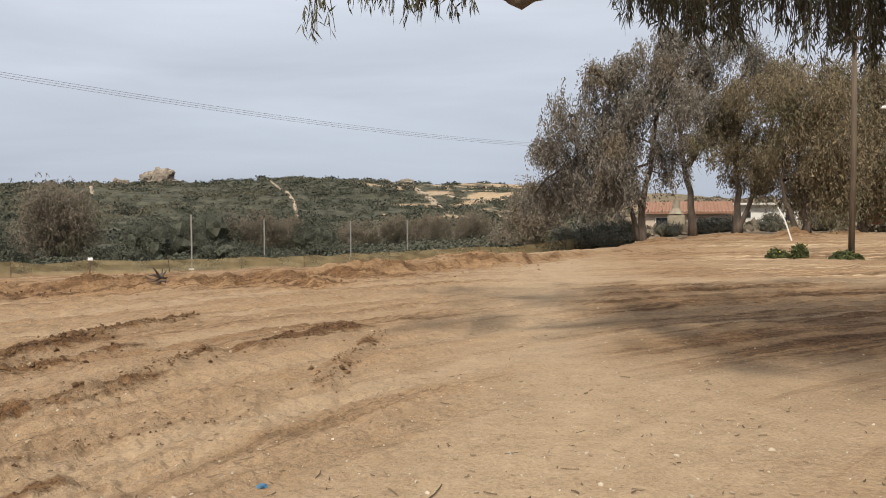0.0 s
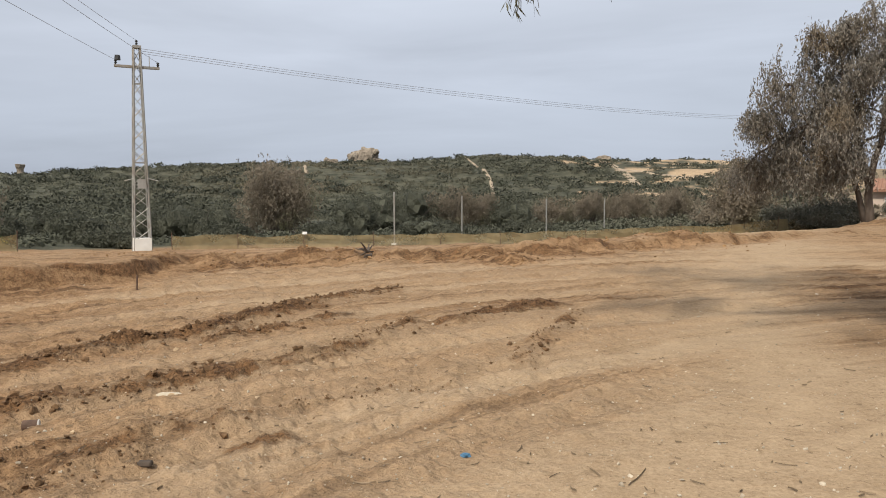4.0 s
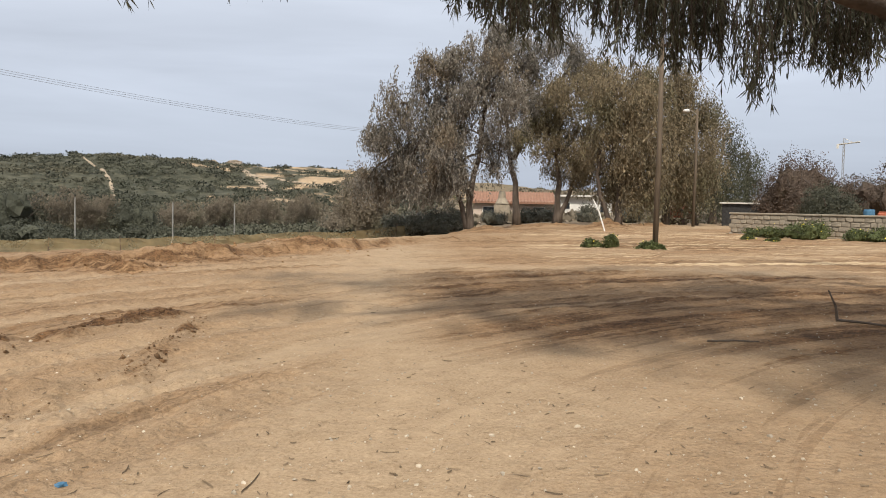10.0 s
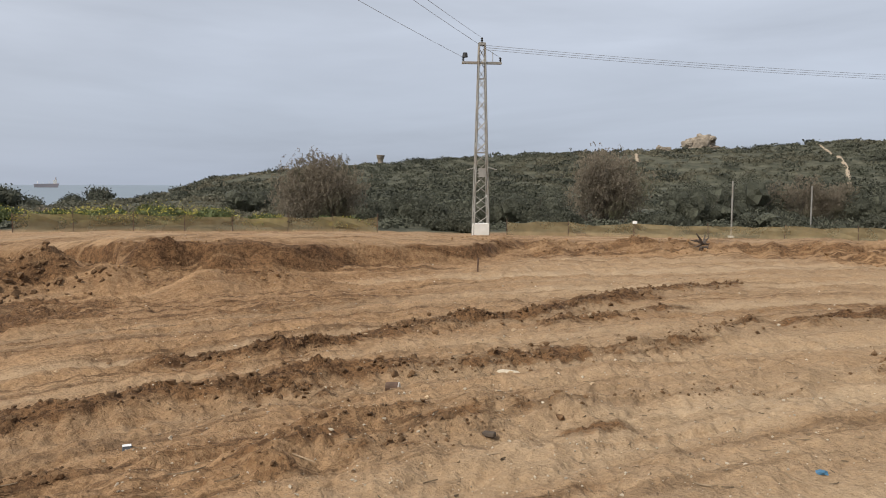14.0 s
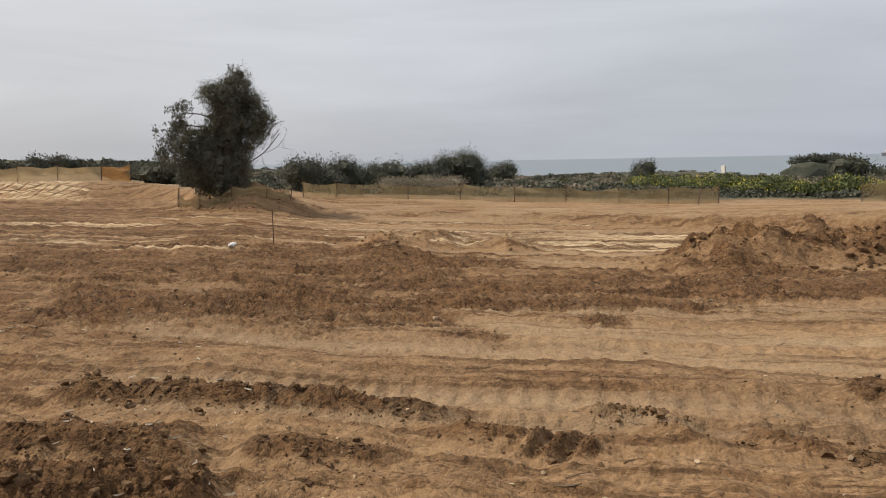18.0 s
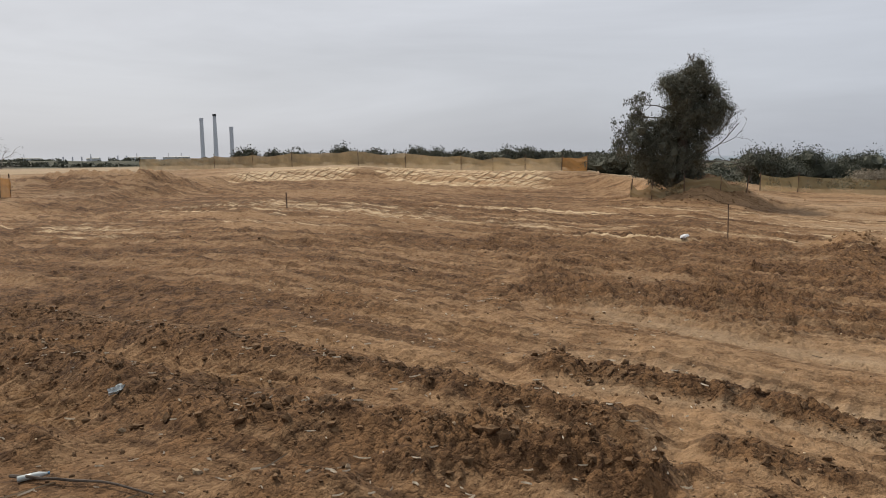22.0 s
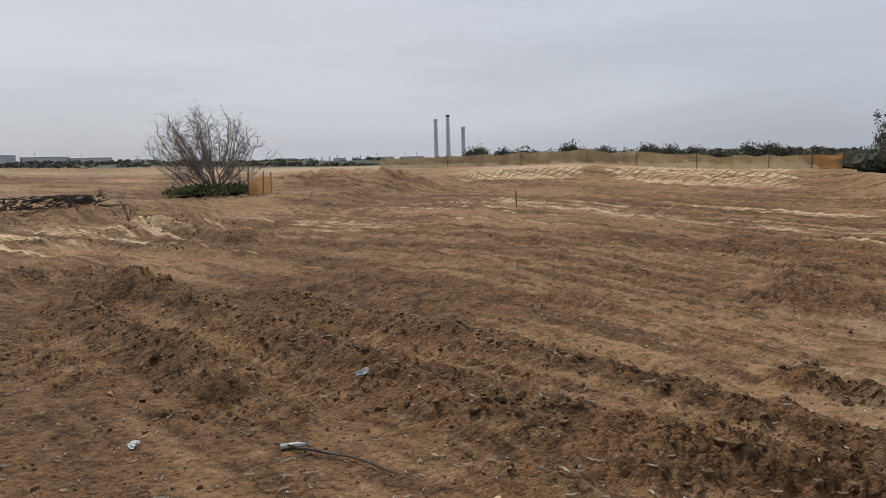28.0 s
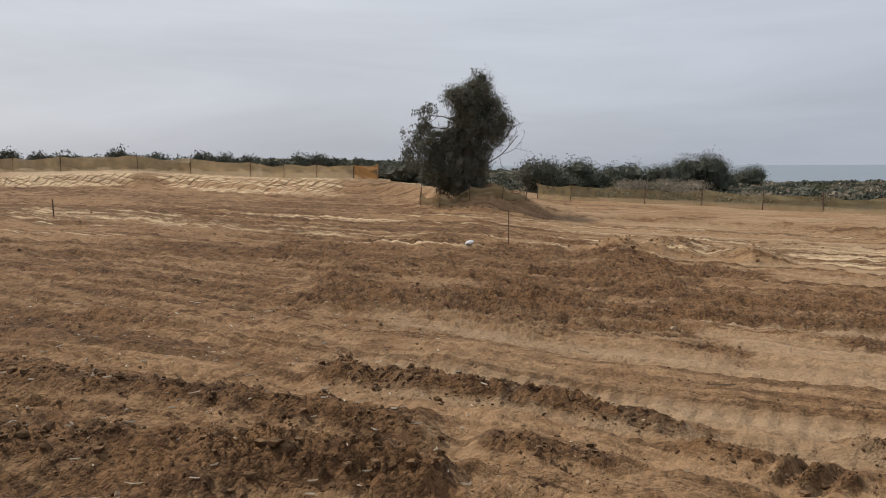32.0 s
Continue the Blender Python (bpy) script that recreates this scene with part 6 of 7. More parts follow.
strip_path("path", [(2.2, 268), (0.2, 255), (-2.4, 240), (-4.6, 230)], [1.0, 1.6, 1.8, 1.2], "bare sandy track branching across the hillside")
strip_path("path", [(12.6, 305), (11.6, 270), (10.7, 235), (10.5, 200)], [0.5, 0.8, 0.9, 0.7], "thin footpath climbing the hillside")
strip_path("path", [(23.9, 308), (24.2, 270), (24.0, 240)], [0.6, 0.9, 0.7], "thin footpath climbing the hillside")
strip_path("path", [(9.0, 150), (8.0, 148), (6.6, 150)], [1.2, 2.0, 1.0], "patch of bare sand among the scrub")
strip_path("path", [(-1.0, 140), (-4.0, 130), (-6.0, 126)], [1.2, 1.8, 1.0], "patch of bare sand among the scrub")

D = 2600
x, y = bearing(64.6, D)
ship = thing("cargo_ship", (x, y, -12.0), "distant red-hulled cargo ship at anchor on the sea", "ship", turn=64.6)
L = 66
piece("hull", np.array([(-L / 2, -6, 0), (L / 2 - 4, -6, 0), (L / 2 - 4, 6, 0), (-L / 2, 6, 0), (-L / 2 - 2, -7, 10), (L / 2, -7, 12), (L / 2, 7, 12), (-L / 2 - 2, 7, 10)], float), box((0, 0, 0), (1, 1, 1))[1], HULL, ship)
piece("bridge", *box((L / 2 - 16, -6, 11), (L / 2 - 6, 6, 22)), PALEWALL, ship)
piece("funnel", *tube([(L / 2 - 9, 0, 22), (L / 2 - 9, 0, 30)], [2.0, 1.6], 8), HULL, ship)
for k in (-24, -10, 6):
    piece("crane_mast", *tube([(k, 0, 11), (k, 0, 18)], 0.7, 6), PALEWALL, ship)
rng = np.random.RandomState(73)
x, y = bearing(69.0, 420)
headland = thing("headland", (x, y, -12), "small dark wooded headland by the sea", "headland", turn=69)
part("rock", lump_rock(rng, (0, 0, 0), (15, 8, 9.5), 0.35), SCRUB_DARK, headland)
piece("trees", *merge([tuft(rng, (sx, 0, 9.0 - abs(sx) * 0.2 + rng.uniform(0, 2.5)), (4.5, 3.5, rng.uniform(2.5, 4.5)), 900, 0.6, 0.45) for sx in (-9, -5, -1, 3, 7, 10)]), SCRUB_DARK, headland)
for i, (az, d) in enumerate([(65.6, 170), (66.8, 120), (61.5, 160), (63.0, 190)]):
    shrub("shore_bush", az, d, (3.4, 2.6, 2.2 + (i % 3) * 0.5), 760 + i, SCRUB_DARK, "dark wind-shaped bush near the shore", 600, 0.4, group="bushes near the shore")
x, y, z = on_ground(74.9, 75)
hut = thing("notice_board", (x, y, z), "small pale board standing in the scrub near the shore", "sign")
piece("board", *box((-0.6, -0.04, 0.9), (0.6, 0.04, 1.55)), CONCRETE, hut)
for s in (-0.5, 0.5):
    piece("leg", *tube([(s, 0.06, -0.1), (s, 0.06, 1.5)], 0.04, 6), STEEL, hut)

D = 1500
for az, e1, r0, r1 in ((143.2, 3.08, 3.9, 3.2), (142.32, 3.36, 4.4, 2.9), (141.23, 2.48, 3.6, 3.4)):
    x, y = bearing(az, D)
    z = height(x, y) - 1
    stack = thing("smokestack", (x, y, z), "tall grey concrete power-station chimney on the horizon", "chimney", "power station chimneys")
    H = EYE_HEIGHT + D * math.tan(radians(e1)) - z
    piece("shaft", *tube([(0, 0, 0), (0, 0, H * 0.5), (0, 0, H)], [r0, (r0 + r1) / 2, r1], 14), STACK, stack)
    piece("rim", *tube([(0, 0, H - 3.5), (0, 0, H + 0.5)], r1 + 0.5, 14), STACK if r0 < 4.2 else DARKSTEEL, stack)
D = 950
for az, w, e in ((181.0, 40, 1.5), (176.4, 48, 1.2), (172.6, 48, 1.1), (169.5, 48, 0.95), (166.8, 44, 0.85), (163.6, 20, 0.68), (154.0, 24, 0.55), (150.2, 14, 0.5), (147.2, 30, 0.52), (145.3, 18, 0.5), (144.5, 14, 0.5)):
    x, y = bearing(az, D)
    z = height(x, y) - 2
    tank = thing("oil_tank", (x, y, z), "wide pale cylindrical storage tank on the horizon", "tank", "storage tanks")
    H = EYE_HEIGHT + D * math.tan(radians(e)) - z
    piece("shell", *tube([(0, 0, 0), (0, 0, H - 1.2)], w / 2, 24), TANK, tank)
    piece("roof", *tube([(0, 0, H - 1.2), (0, 0, H - 0.5), (0, 0, H)], [w / 2 + 0.3, w / 2 + 0.3, w / 2 - 1.5], 24), CONCRETE, tank)
    piece("stair_mast", *tube([(w / 5, 0, H - 1), (w / 5, 0, H + 4)], 0.5, 5), STACK, tank)
rng = np.random.RandomState(74)
for i in range(9):
    az = 147.6 + i * 0.55
    x, y = bearing(az, 700)
    z = height(x, y) - 1
    mast = thing("mast", (x, y, z), "thin mast on the horizon", "mast", "masts on the horizon")
    piece("pole", *tube([(0, 0, 0), (0, 0, EYE_HEIGHT + 700 * math.tan(radians(0.45 + 0.2 * rng.rand())) - z)], 0.6, 5), STACK, mast)


# ---- buildings and wall beyond the track ----
def building(name, az, d, size, label, wall_mat, windows, turn=None):
    x, y, z = on_ground(az, d, 0.1)
    b = thing(name, (x, y, z), label, "building", turn=az if turn is None else turn)
    w, dep, h = size
    piece("wall", *box((-w / 2, 0, 0), (w / 2, dep, h)), wall_mat, b)
    for wx, wz, ww, wh in windows:
        win = piece("window", *box((wx - ww / 2, -0.05, wz), (wx + ww / 2, -0.004, wz + wh)), PALEWALL, b)
        piece("pane", *box((wx - ww / 2 + 0.06, -0.06, wz + 0.06), (wx + ww / 2 - 0.06, -0.051, wz + wh - 0.06)), GLASSDARK, win)
    return b


D = 74
house = building("house", -17.3, D, (7.4, 7, 2.2), "low cream-pink house with an orange tiled roof", PINKWALL, [(-2.2, 0.7, 1.3, 0.9), (2.4, 0.7, 1.1, 0.9)])
hz = 2.05
piece("roof", np.array([(-3.9, -0.5, hz), (3.9, -0.5, hz), (3.9, 3.5, hz + 1.0), (-3.9, 3.5, hz + 1.0), (3.9, 7.5, hz), (-3.9, 7.5, hz), (-3.9, -0.5, hz - 0.15), (3.9, -0.5, hz - 0.15)], float), np.array([(0, 1, 2, 3), (3, 2, 4, 5), (6, 7, 1, 0)]), ROOFTILE, house)
for i in range(26):
    u = -3.8 + i * 0.304
    piece("tile_row", *tube([(u, -0.52, hz + 0.03), (u, 3.45, hz + 1.02)], 0.07, 5), ROOFTILE, house)
x, y, z = on_ground(-16.5, D - 4, 0.1)
monument = thing("concrete_chimney_stack", (x, y, z), "pale stepped concrete stack in front of the house", "chimney", turn=-16.5)
part("stack", bevel_box((-0.7, -0.5, 0), (0.7, 0.5, 2.0), 0.18, 2), STONEBLOCK, monument)
piece("neck", *tube([(0, 0, 1.9), (0, 0, 2.4), (0, 0, 3.0)], [0.62, 0.34, 0.28], 8), STONEBLOCK, monument)
shed = building("white_shed", -22.3, 80, (5.6, 5, 2.35), "white flat-roofed building behind the trees", PALEWALL, [(1.9, 0.8, 0.5, 1.0), (-1.6, 1.1, 0.7, 0.7)])
part("roof", bevel_box((-3.1, -0.6, 2.35), (3.1, 5.4, 2.55), 0.03), CONCRETE, shed)
x, y, z = on_ground(-33.6, 58, 0.05)
dark = thing("dark_shed", (x, y, z), "low dark-clad shed behind the stone wall", "shed", turn=-33.6)
piece("wall", *box((-1.9, 0, 0), (1.9, 3, 1.55)), DARKSTEEL, dark)
part("roof", bevel_box((-2.1, -0.2, 1.55), (2.1, 3.2, 1.66), 0.02), CONCRETE, dark)
D = 82
x, y, z = on_ground(-45.0, D, 0.1)
villa = thing("white_house", (x, y, z), "white two-storey house with a roof terrace and outside stair", "building", turn=-45.0)
H1 = EYE_HEIGHT + D * math.tan(radians(5.3)) - z
piece("wall", *box((-3.4, 0, 0), (6, 9, H1)), PALEWALL, villa)
part("parapet", bevel_box((-3.5, -0.1, H1), (6.1, 0.25, H1 + 0.55), 0.03), PALEWALL, villa)
part("terrace_ledge", bevel_box((-3.8, -0.7, H1 - 1.0), (6.1, 0.0, H1 - 0.8), 0.03), CONCRETE, villa)
win = piece("window", *box((-0.9, -0.05, H1 - 2.9), (0.5, -0.004, H1 - 1.7)), PALEWALL, villa)
piece("pane", *box((-0.8, -0.06, H1 - 2.8), (0.4, -0.051, H1 - 1.8)), GLASSDARK, win)
for i in range(11):
    piece("stair_tread", *box((-5.3 + 0.18 * i, -1.1, H1 - 3.4 + 0.27 * i), (-4.4 + 0.18 * i, -0.1, H1 - 3.34 + 0.27 * i)), DARKSTEEL, villa)
piece("stair_string", *tube([(-5.2, -0.1, H1 - 3.5), (-3.4, -0.1, H1 - 0.6)], 0.06, 5), DARKSTEEL, villa)
piece("roof_tank", *tube([(-0.6, 1.2, H1 + 0.3), (-0.6, 1.2, H1 + 1.5)], 0.4, 12), WHITEPLASTIC, villa, "white roof water tank")
piece("solar_frame", *tube([(-1.9, 1.0, H1 + 0.2), (-1.9, 1.0, H1 + 0.9), (-1.0, 1.0, H1 + 0.9)], 0.05, 5), DARKSTEEL, villa)
piece("antenna", *tube([(0.2, 1.5, H1), (0.2, 1.5, H1 + 4.0)], 0.03, 5), STEEL, villa)
RZ = EYE_HEIGHT + D * math.tan(radians(7.2)) - z
piece("upper_storey", *box((1.6, 2, H1), (6, 8, RZ)), PALEWALL, villa)
piece("red_roof", np.array([(-1.9, -0.6, RZ), (7, -0.6, RZ), (7, 8.6, RZ), (-1.9, 8.6, RZ), (2.6, 4.5, RZ + 1.4), (6, 4.5, RZ + 1.4), (-1.9, -0.6, RZ - 0.6), (7, -0.6, RZ - 0.6)], float), np.array([(0, 1, 5, 4), (1, 2, 5, 5), (2, 3, 4, 5), (3, 0, 4, 4), (6, 7, 1, 0)])[[0, 2, 4]], REDPAINT, villa, "dull red roof")

# stone wall, each block its own piece
WA, WB = np.array(bearing(-32.2, 41.5)), np.array(bearing(-50, 36.0))
wx, wy, wz = *WA, height(*WA) - 0.1
run = WB - WA
WLEN = float(np.hypot(*run))
wall = thing("wall_stone", (wx, wy, wz), "low wall of pale limestone blocks with weeds at its foot", "wall", kind="structure", turn=math.degrees(math.atan2(run[1], run[0])))
piece("core", *box((0.05, 0.05, 0), (WLEN, 0.33, 1.13)), MORTAR, wall)
part("coping", bevel_box((-0.04, -0.03, 1.13), (WLEN + 0.1, 0.42, 1.22), 0.02), STONEBLOCK, wall)

# reddish hedge, overgrown bank, crane
shrub("hedge", -36.6, 56, (2.9, 2.2, 4.1), 81, RED_SHRUB, "large reddish-brown leafless hedge behind the wall", 9000, 0.11, 14, 16)
shrub("bush", -38.4, 52, (1.8, 1.6, 2.6), 82, SCRUB_DARK, "dark green bush behind the wall", 4000, 0.11, 9)
shrub("overgrown_bank", -41.6, 62, (3.6, 3.0, 3.4), 83, RED_SHRUB, "bank overgrown with reddish-brown creeper", 7000, 0.13, 12)
shrub("overgrown_bank", -45.2, 58, (3.8, 3.0, 4.6), 84, RED_SHRUB, "bank overgrown with reddish-brown creeper", 7000, 0.13, 12)
shrub("overgrown_bank", -49.0, 56, (3.8, 3.0, 5.0), 85, RED_SHRUB, "bank overgrown with reddish-brown creeper", 5000, 0.13, 12)
x, y = bearing(-39.1, 430)
z = height(x, y)
crane = thing("tower_crane", (x, y, z), "pale tower crane far behind the houses", "crane", turn=-39.1)
crane.scale = (0.6, 0.6, 1.0)
CH = EYE_HEIGHT + 430 * math.tan(radians(4.4)) - z
for sx in (-0.6, 0.6):
    piece("mast", *tube([(sx, 0, 0), (sx, 0, CH + 3)], 0.22, 4), STEEL, crane)
for i in range(14):
    u = CH * i / 14
    piece("brace", *tube([(-0.6, 0, u), (0.6, 0, u + CH / 14)], 0.12, 4), STEEL, crane)
piece("jib", *tube([(-5, 0, CH), (11.5, 0, CH + 1.2)], 0.35, 4), STEEL, crane)
piece("counterweight", *box((-5.4, -0.8, CH - 1.8), (-3.6, 0.8, CH + 0.3)), CONCRETE, crane)
piece("tie", *tube([(0, 0, CH + 3), (7, 0, CH + 0.8)], 0.12, 4), STEEL, crane)


def pole(name, az, d, top_el, r, mat, label, category):
    x, y, z = on_ground(az, d)
    ob = thing(name, (x, y, z), label, category, turn=az)
    h = EYE_HEIGHT + d * math.tan(radians(top_el)) - z
    piece("shaft", *tube([(0, 0, -0.3), (0.03, 0, h * 0.5), (0, 0, h)], [r * 1.25, r * 1.1, r * 0.9], 10), mat, ob, smooth=True)
    return ob, h


utility, UH = pole("utility_pole", -27.3, 28.2, 12.0, 0.082, POLEWOOD, "weathered wooden utility pole with weeds at its foot", "pole")
piece("bracket", *box((-0.35, -0.05, UH - 0.5), (0.35, 0.05, UH - 0.4)), RUST, utility)
street, SH = pole("street_lamp", -29.85, 52, 6.9, 0.085, POLEWOOD, "old street lamp on a wooden pole beneath the trees", "street lamp")
piece("arm", *tube([(0, 0, SH - 0.4), (-0.35, -0.3, SH - 0.15), (-0.55, -0.5, SH - 0.12)], 0.03, 6), STEEL, street)
part("lamp_head", bevel_box((-0.85, -0.65, SH - 0.25), (-0.45, -0.4, SH - 0.08), 0.04), WHITEPLASTIC, street, "white lamp head")
lamp2, LH = pole("street_lamp", -42.15, 47, 4.75, 0.05, STEEL, "thin grey steel lamp post behind the wall", "street lamp")
piece("arm", *tube([(0, 0, LH - 0.1), (0.25, 0, LH), (0.5, 0, LH + 0.02)], 0.025, 6), STEEL, lamp2)
sgn, GH = pole("road_sign", -43.7, 44, 1.6, 0.035, STEEL, "small road sign seen from behind, on a thin post", "sign")
part("plate", bevel_box((-0.2, -0.06, GH - 0.55), (0.12, -0.03, GH), 0.01), CONCRETE, sgn)
x, y, z = on_ground(-23.55, 42)
stick = thing("leaning_pole", (x, y, z), "pale thin pole stuck slanting into a heap of earth", "pole", turn=-23.5)
piece("bar", *tube([(0.28, 0, -0.2), (-0.08, 0, 0.95), (-0.42, 0, EYE_HEIGHT + 42 * math.tan(radians(0.6)) - z)], [0.04, 0.037, 0.034], 7), PALEWALL, stick)
ut = np.array((*bearing(-27.3, 28.2), EYE_HEIGHT + 28.2 * math.tan(radians(10.2))))
wire("overhead_cable", ut, np.array((*bearing(-60, 33), EYE_HEIGHT + 33 * math.tan(radians(11.0)))), 0.35, "single overhead cable running to the wooden pole", 0.014)
lt = np.array((*bearing(-42.15, 47), EYE_HEIGHT + 47 * math.tan(radians(2.9))))
wire("overhead_cable", lt, np.array((*bearing(-56, 52), EYE_HEIGHT + 52 * math.tan(radians(3.2)))), 0.4, "thin cable sagging from the lamp post", 0.012)
for i, (az, d) in enumerate([(-40.6, 46.0), (-41.8, 46.4), (-42.6, 46.2)]):
    x, y, z = on_ground(az, d, 0.02)
    if i == 0:
        drum = thing("blue_drum", (x, y, z), "blue plastic drum showing over the wall", "drum")
        piece("body", *tube([(0, 0, 0), (0, 0, 0.1), (0, 0, 0.7), (0, 0, 1.2), (0, 0, 1.3)], [0.24, 0.27, 0.28, 0.27, 0.24], 12), BLUEPLASTIC, drum)
    else:
        crate = thing("orange_barrier", (x, y, z), "orange plastic barrier showing over the wall", "barrier", "orange barriers", turn=-41)
        part("panel", bevel_box((-0.6, -0.2, 0), (0.6, 0.2, 1.12), 0.05), ORANGEPLASTIC, crate)
        part("cap", bevel_box((-0.55, -0.12, 1.12), (0.55, 0.12, 1.2), 0.03), ORANGEPLASTIC, crate)
x, y, z = on_ground(-28.8, 60, 0.05)
digger = thing("excavator", (x, y, z), "small orange excavator parked beneath the trees", "excavator", turn=30)
digger.scale = (0.6, 0.6, 0.6)
part("cab", bevel_box((-0.7, -0.6, 0.9), (0.5, 0.6, 2.2), 0.08), ORANGEPLASTIC, digger)
part("window", bevel_box((-0.5, -0.64, 1.5), (0.3, -0.605, 2.0), 0.01), GLASSDARK, digger)
for s in (-0.75, 0.75):
    part("track", bevel_box((-1.2, s - 0.2, 0.05), (1.2, s + 0.2, 0.75), 0.2, 2), RUST, digger)
piece("boom", *tube([(0.5, 0, 1.2), (1.8, 0, 2.5), (3.0, 0, 1.4)], [0.14, 0.13, 0.1], 6), ORANGEPLASTIC, digger)
part("bucket", bevel_box((2.7, -0.35, 0.7), (3.3, 0.35, 1.4), 0.08), RUST, digger)

for i, (az, d, r, h) in enumerate([(-23.0, 28.4, 0.42, 0.32), (-24.3, 28.2, 0.25, 0.5), (-26.7, 27.9, 0.4, 0.3), (-27.6, 28.0, 0.2, 0.2), (-35.0, 38.5, 0.9, 0.5), (-36.6, 38.4, 0.9, 0.75), (-37.3, 38.0, 0.9, 0.9), (-34.0, 39.2, 0.6, 0.35), (-40.0, 37.4, 0.8, 0.55), (-41.4, 37.2, 0.9, 0.6), (-43.0, 37.0, 0.9, 0.55), (-44.4, 36.6, 0.9, 0.5), (-46.0, 36.2, 0.9, 0.5), (-33.4, 36.0, 0.3, 0.18), (-34.9, 35.2, 0.3, 0.15)]):
    shrub("weeds", az, d, (r, r * 0.7, h), 860 + i, SCRUB_LIGHT, "clump of fresh green weeds with small yellow flowers", 700, 0.075, 8, 12, "weeds", "weeds by the wall and pole", flowers=14)

# ---- loose earth and litter ----
def rubble(name, mat, seed, xs, ys, sizes, label, category, flat=0.7):
    """Small broken lumps resting on the ground; one scattered mass."""
    rng = np.random.RandomState(seed)
    n = len(xs)
    ico = np.array([(0, 0, 1), (0.894, 0, 0.447), (0.276, 0.851, 0.447), (-0.724, 0.526, 0.447), (-0.724, -0.526, 0.447), (0.276, -0.851, 0.447),
                    (0.724, 0.526, -0.447), (-0.276, 0.851, -0.447), (-0.894, 0, -0.447), (-0.276, -0.851, -0.447), (0.724, -0.526, -0.447), (0, 0, -1)])
    tri = np.array([(0, 1, 2), (0, 2, 3), (0, 3, 4), (0, 4, 5), (0, 5, 1), (1, 6, 2), (2, 7, 3), (3, 8, 4), (4, 9, 5), (5, 10, 1), (6, 7, 2), (7, 8, 3), (8, 9, 4), (9, 10, 5), (10, 6, 1), (11, 7, 6), (11, 8, 7), (11, 9, 8), (11, 10, 9), (11, 6, 10)])
    z = land(xs, ys)[0]
    s = sizes[:, None, None] * rng.uniform(0.45, 1.5, (n, 12, 1)) * np.array((1, 1, flat))
    a = rng.rand(n) * 6.28
    v = ico[None] * s
    c, q = np.cos(a)[:, None], np.sin(a)[:, None]
    v = np.stack([v[..., 0] * c - v[..., 1] * q * 0.7, v[..., 0] * q + v[..., 1] * c * 0.7, v[..., 2]], -1)
    v += np.stack([xs, ys, z + sizes * flat * 0.35], 1)[:, None]
    f = tri[None] + (np.arange(n) * 12)[:, None, None]
    return tagged(piece(name, v.reshape(-1, 3), f.reshape(-1, 3), mat), label, category, kind="stuff")


rng = np.random.RandomState(91)
cx, cy, cs = [], [], []
for pts, half, h, wet, lump in RIDGES:
    lens = np.hypot(*np.diff(pts, axis=0).T)
    n = int(lens.sum() * 220 * (0.1 + wet) / lump)
    seg = rng.choice(len(lens), n, p=lens / lens.sum())
    t = rng.rand(n)
    p = pts[seg] + (pts[seg + 1] - pts[seg]) * t[:, None] + rng.normal(size=(n, 2)) * half * rng.choice((0.5, 0.75, 1.5), n)[:, None]
    keep = rng.rand(n) < 0.35 + 1.5 * (vnoise(p[:, 0] * 1.6, p[:, 1] * 1.6) + 0.3)
    p = p[keep]
    cx.append(p[:, 0]), cy.append(p[:, 1])
    cs.append(np.clip(lump * rng.lognormal(-4.75, 0.6, len(p)), 0.004, 0.045))
rubble("earth_clods", CLOD, 92, np.concatenate(cx), np.concatenate(cy), np.concatenate(cs), "dark broken clods of earth along the ridges", "clods")
cx, cy, cs = [], [], []
for mx, my, ra, rc, turn, h, lump in MOUNDS:
    if math.hypot(mx, my) > 34 or lump < 0.3:
        continue
    n = int(130 * ra * rc)
    p = rng.normal(size=(n, 2)) * 0.55
    cx.append(mx + p[:, 0] * ra * math.cos(turn) - p[:, 1] * rc * math.sin(turn))
    cy.append(my + p[:, 0] * ra * math.sin(turn) + p[:, 1] * rc * math.cos(turn))
    cs.append(np.clip(rng.lognormal(-4.1, 0.5, n), 0.012, 0.065))
rubble("spoil_lumps", REDCLOD, 90, np.concatenate(cx), np.concatenate(cy), np.concatenate(cs), "broken lumps of reddish earth on the spoil heaps", "clods")
big = 90
az, d = np.radians(np.where(rng.rand(big) < 0.75, rng.normal(65.5, 2.2, big), rng.normal(77.0, 0.8, big))), rng.normal(15.3, 0.5, big)
rubble("spoil_blocks", CLOD, 89, -np.sin(az) * d, np.cos(az) * d, np.clip(rng.lognormal(-3.0, 0.5, big), 0.03, 0.13), "large dark broken blocks of earth on the spoil heaps", "clods")
n = 9000
az, d = np.radians(rng.uniform(30, 182, n)), 3.4 * (26 / 3.4) ** rng.rand(n)
x, y = -np.sin(az) * d, np.cos(az) * d
ok = land(x, y)[3] + 0.2 * rng.rand(n) > 0.35
rubble("scattered_clods", CLOD, 93, x[ok], y[ok], np.clip(rng.lognormal(-4.9, 0.5, ok.sum()) * (0.75 + d[ok] / 25), 0.004, 0.03), "small clods of damp earth scattered over the churned ground", "clods")
n = 5200
az, d = np.radians(rng.uniform(-48, 60, n)), 3.3 * (20 / 3.3) ** rng.rand(n)
rubble("gravel", PEBBLE, 94, -np.sin(az) * d, np.cos(az) * d, np.clip(rng.lognormal(-5.15, 0.5, n), 0.004, 0.022), "pale gravel scattered over the sandy track", "gravel")
n = 500
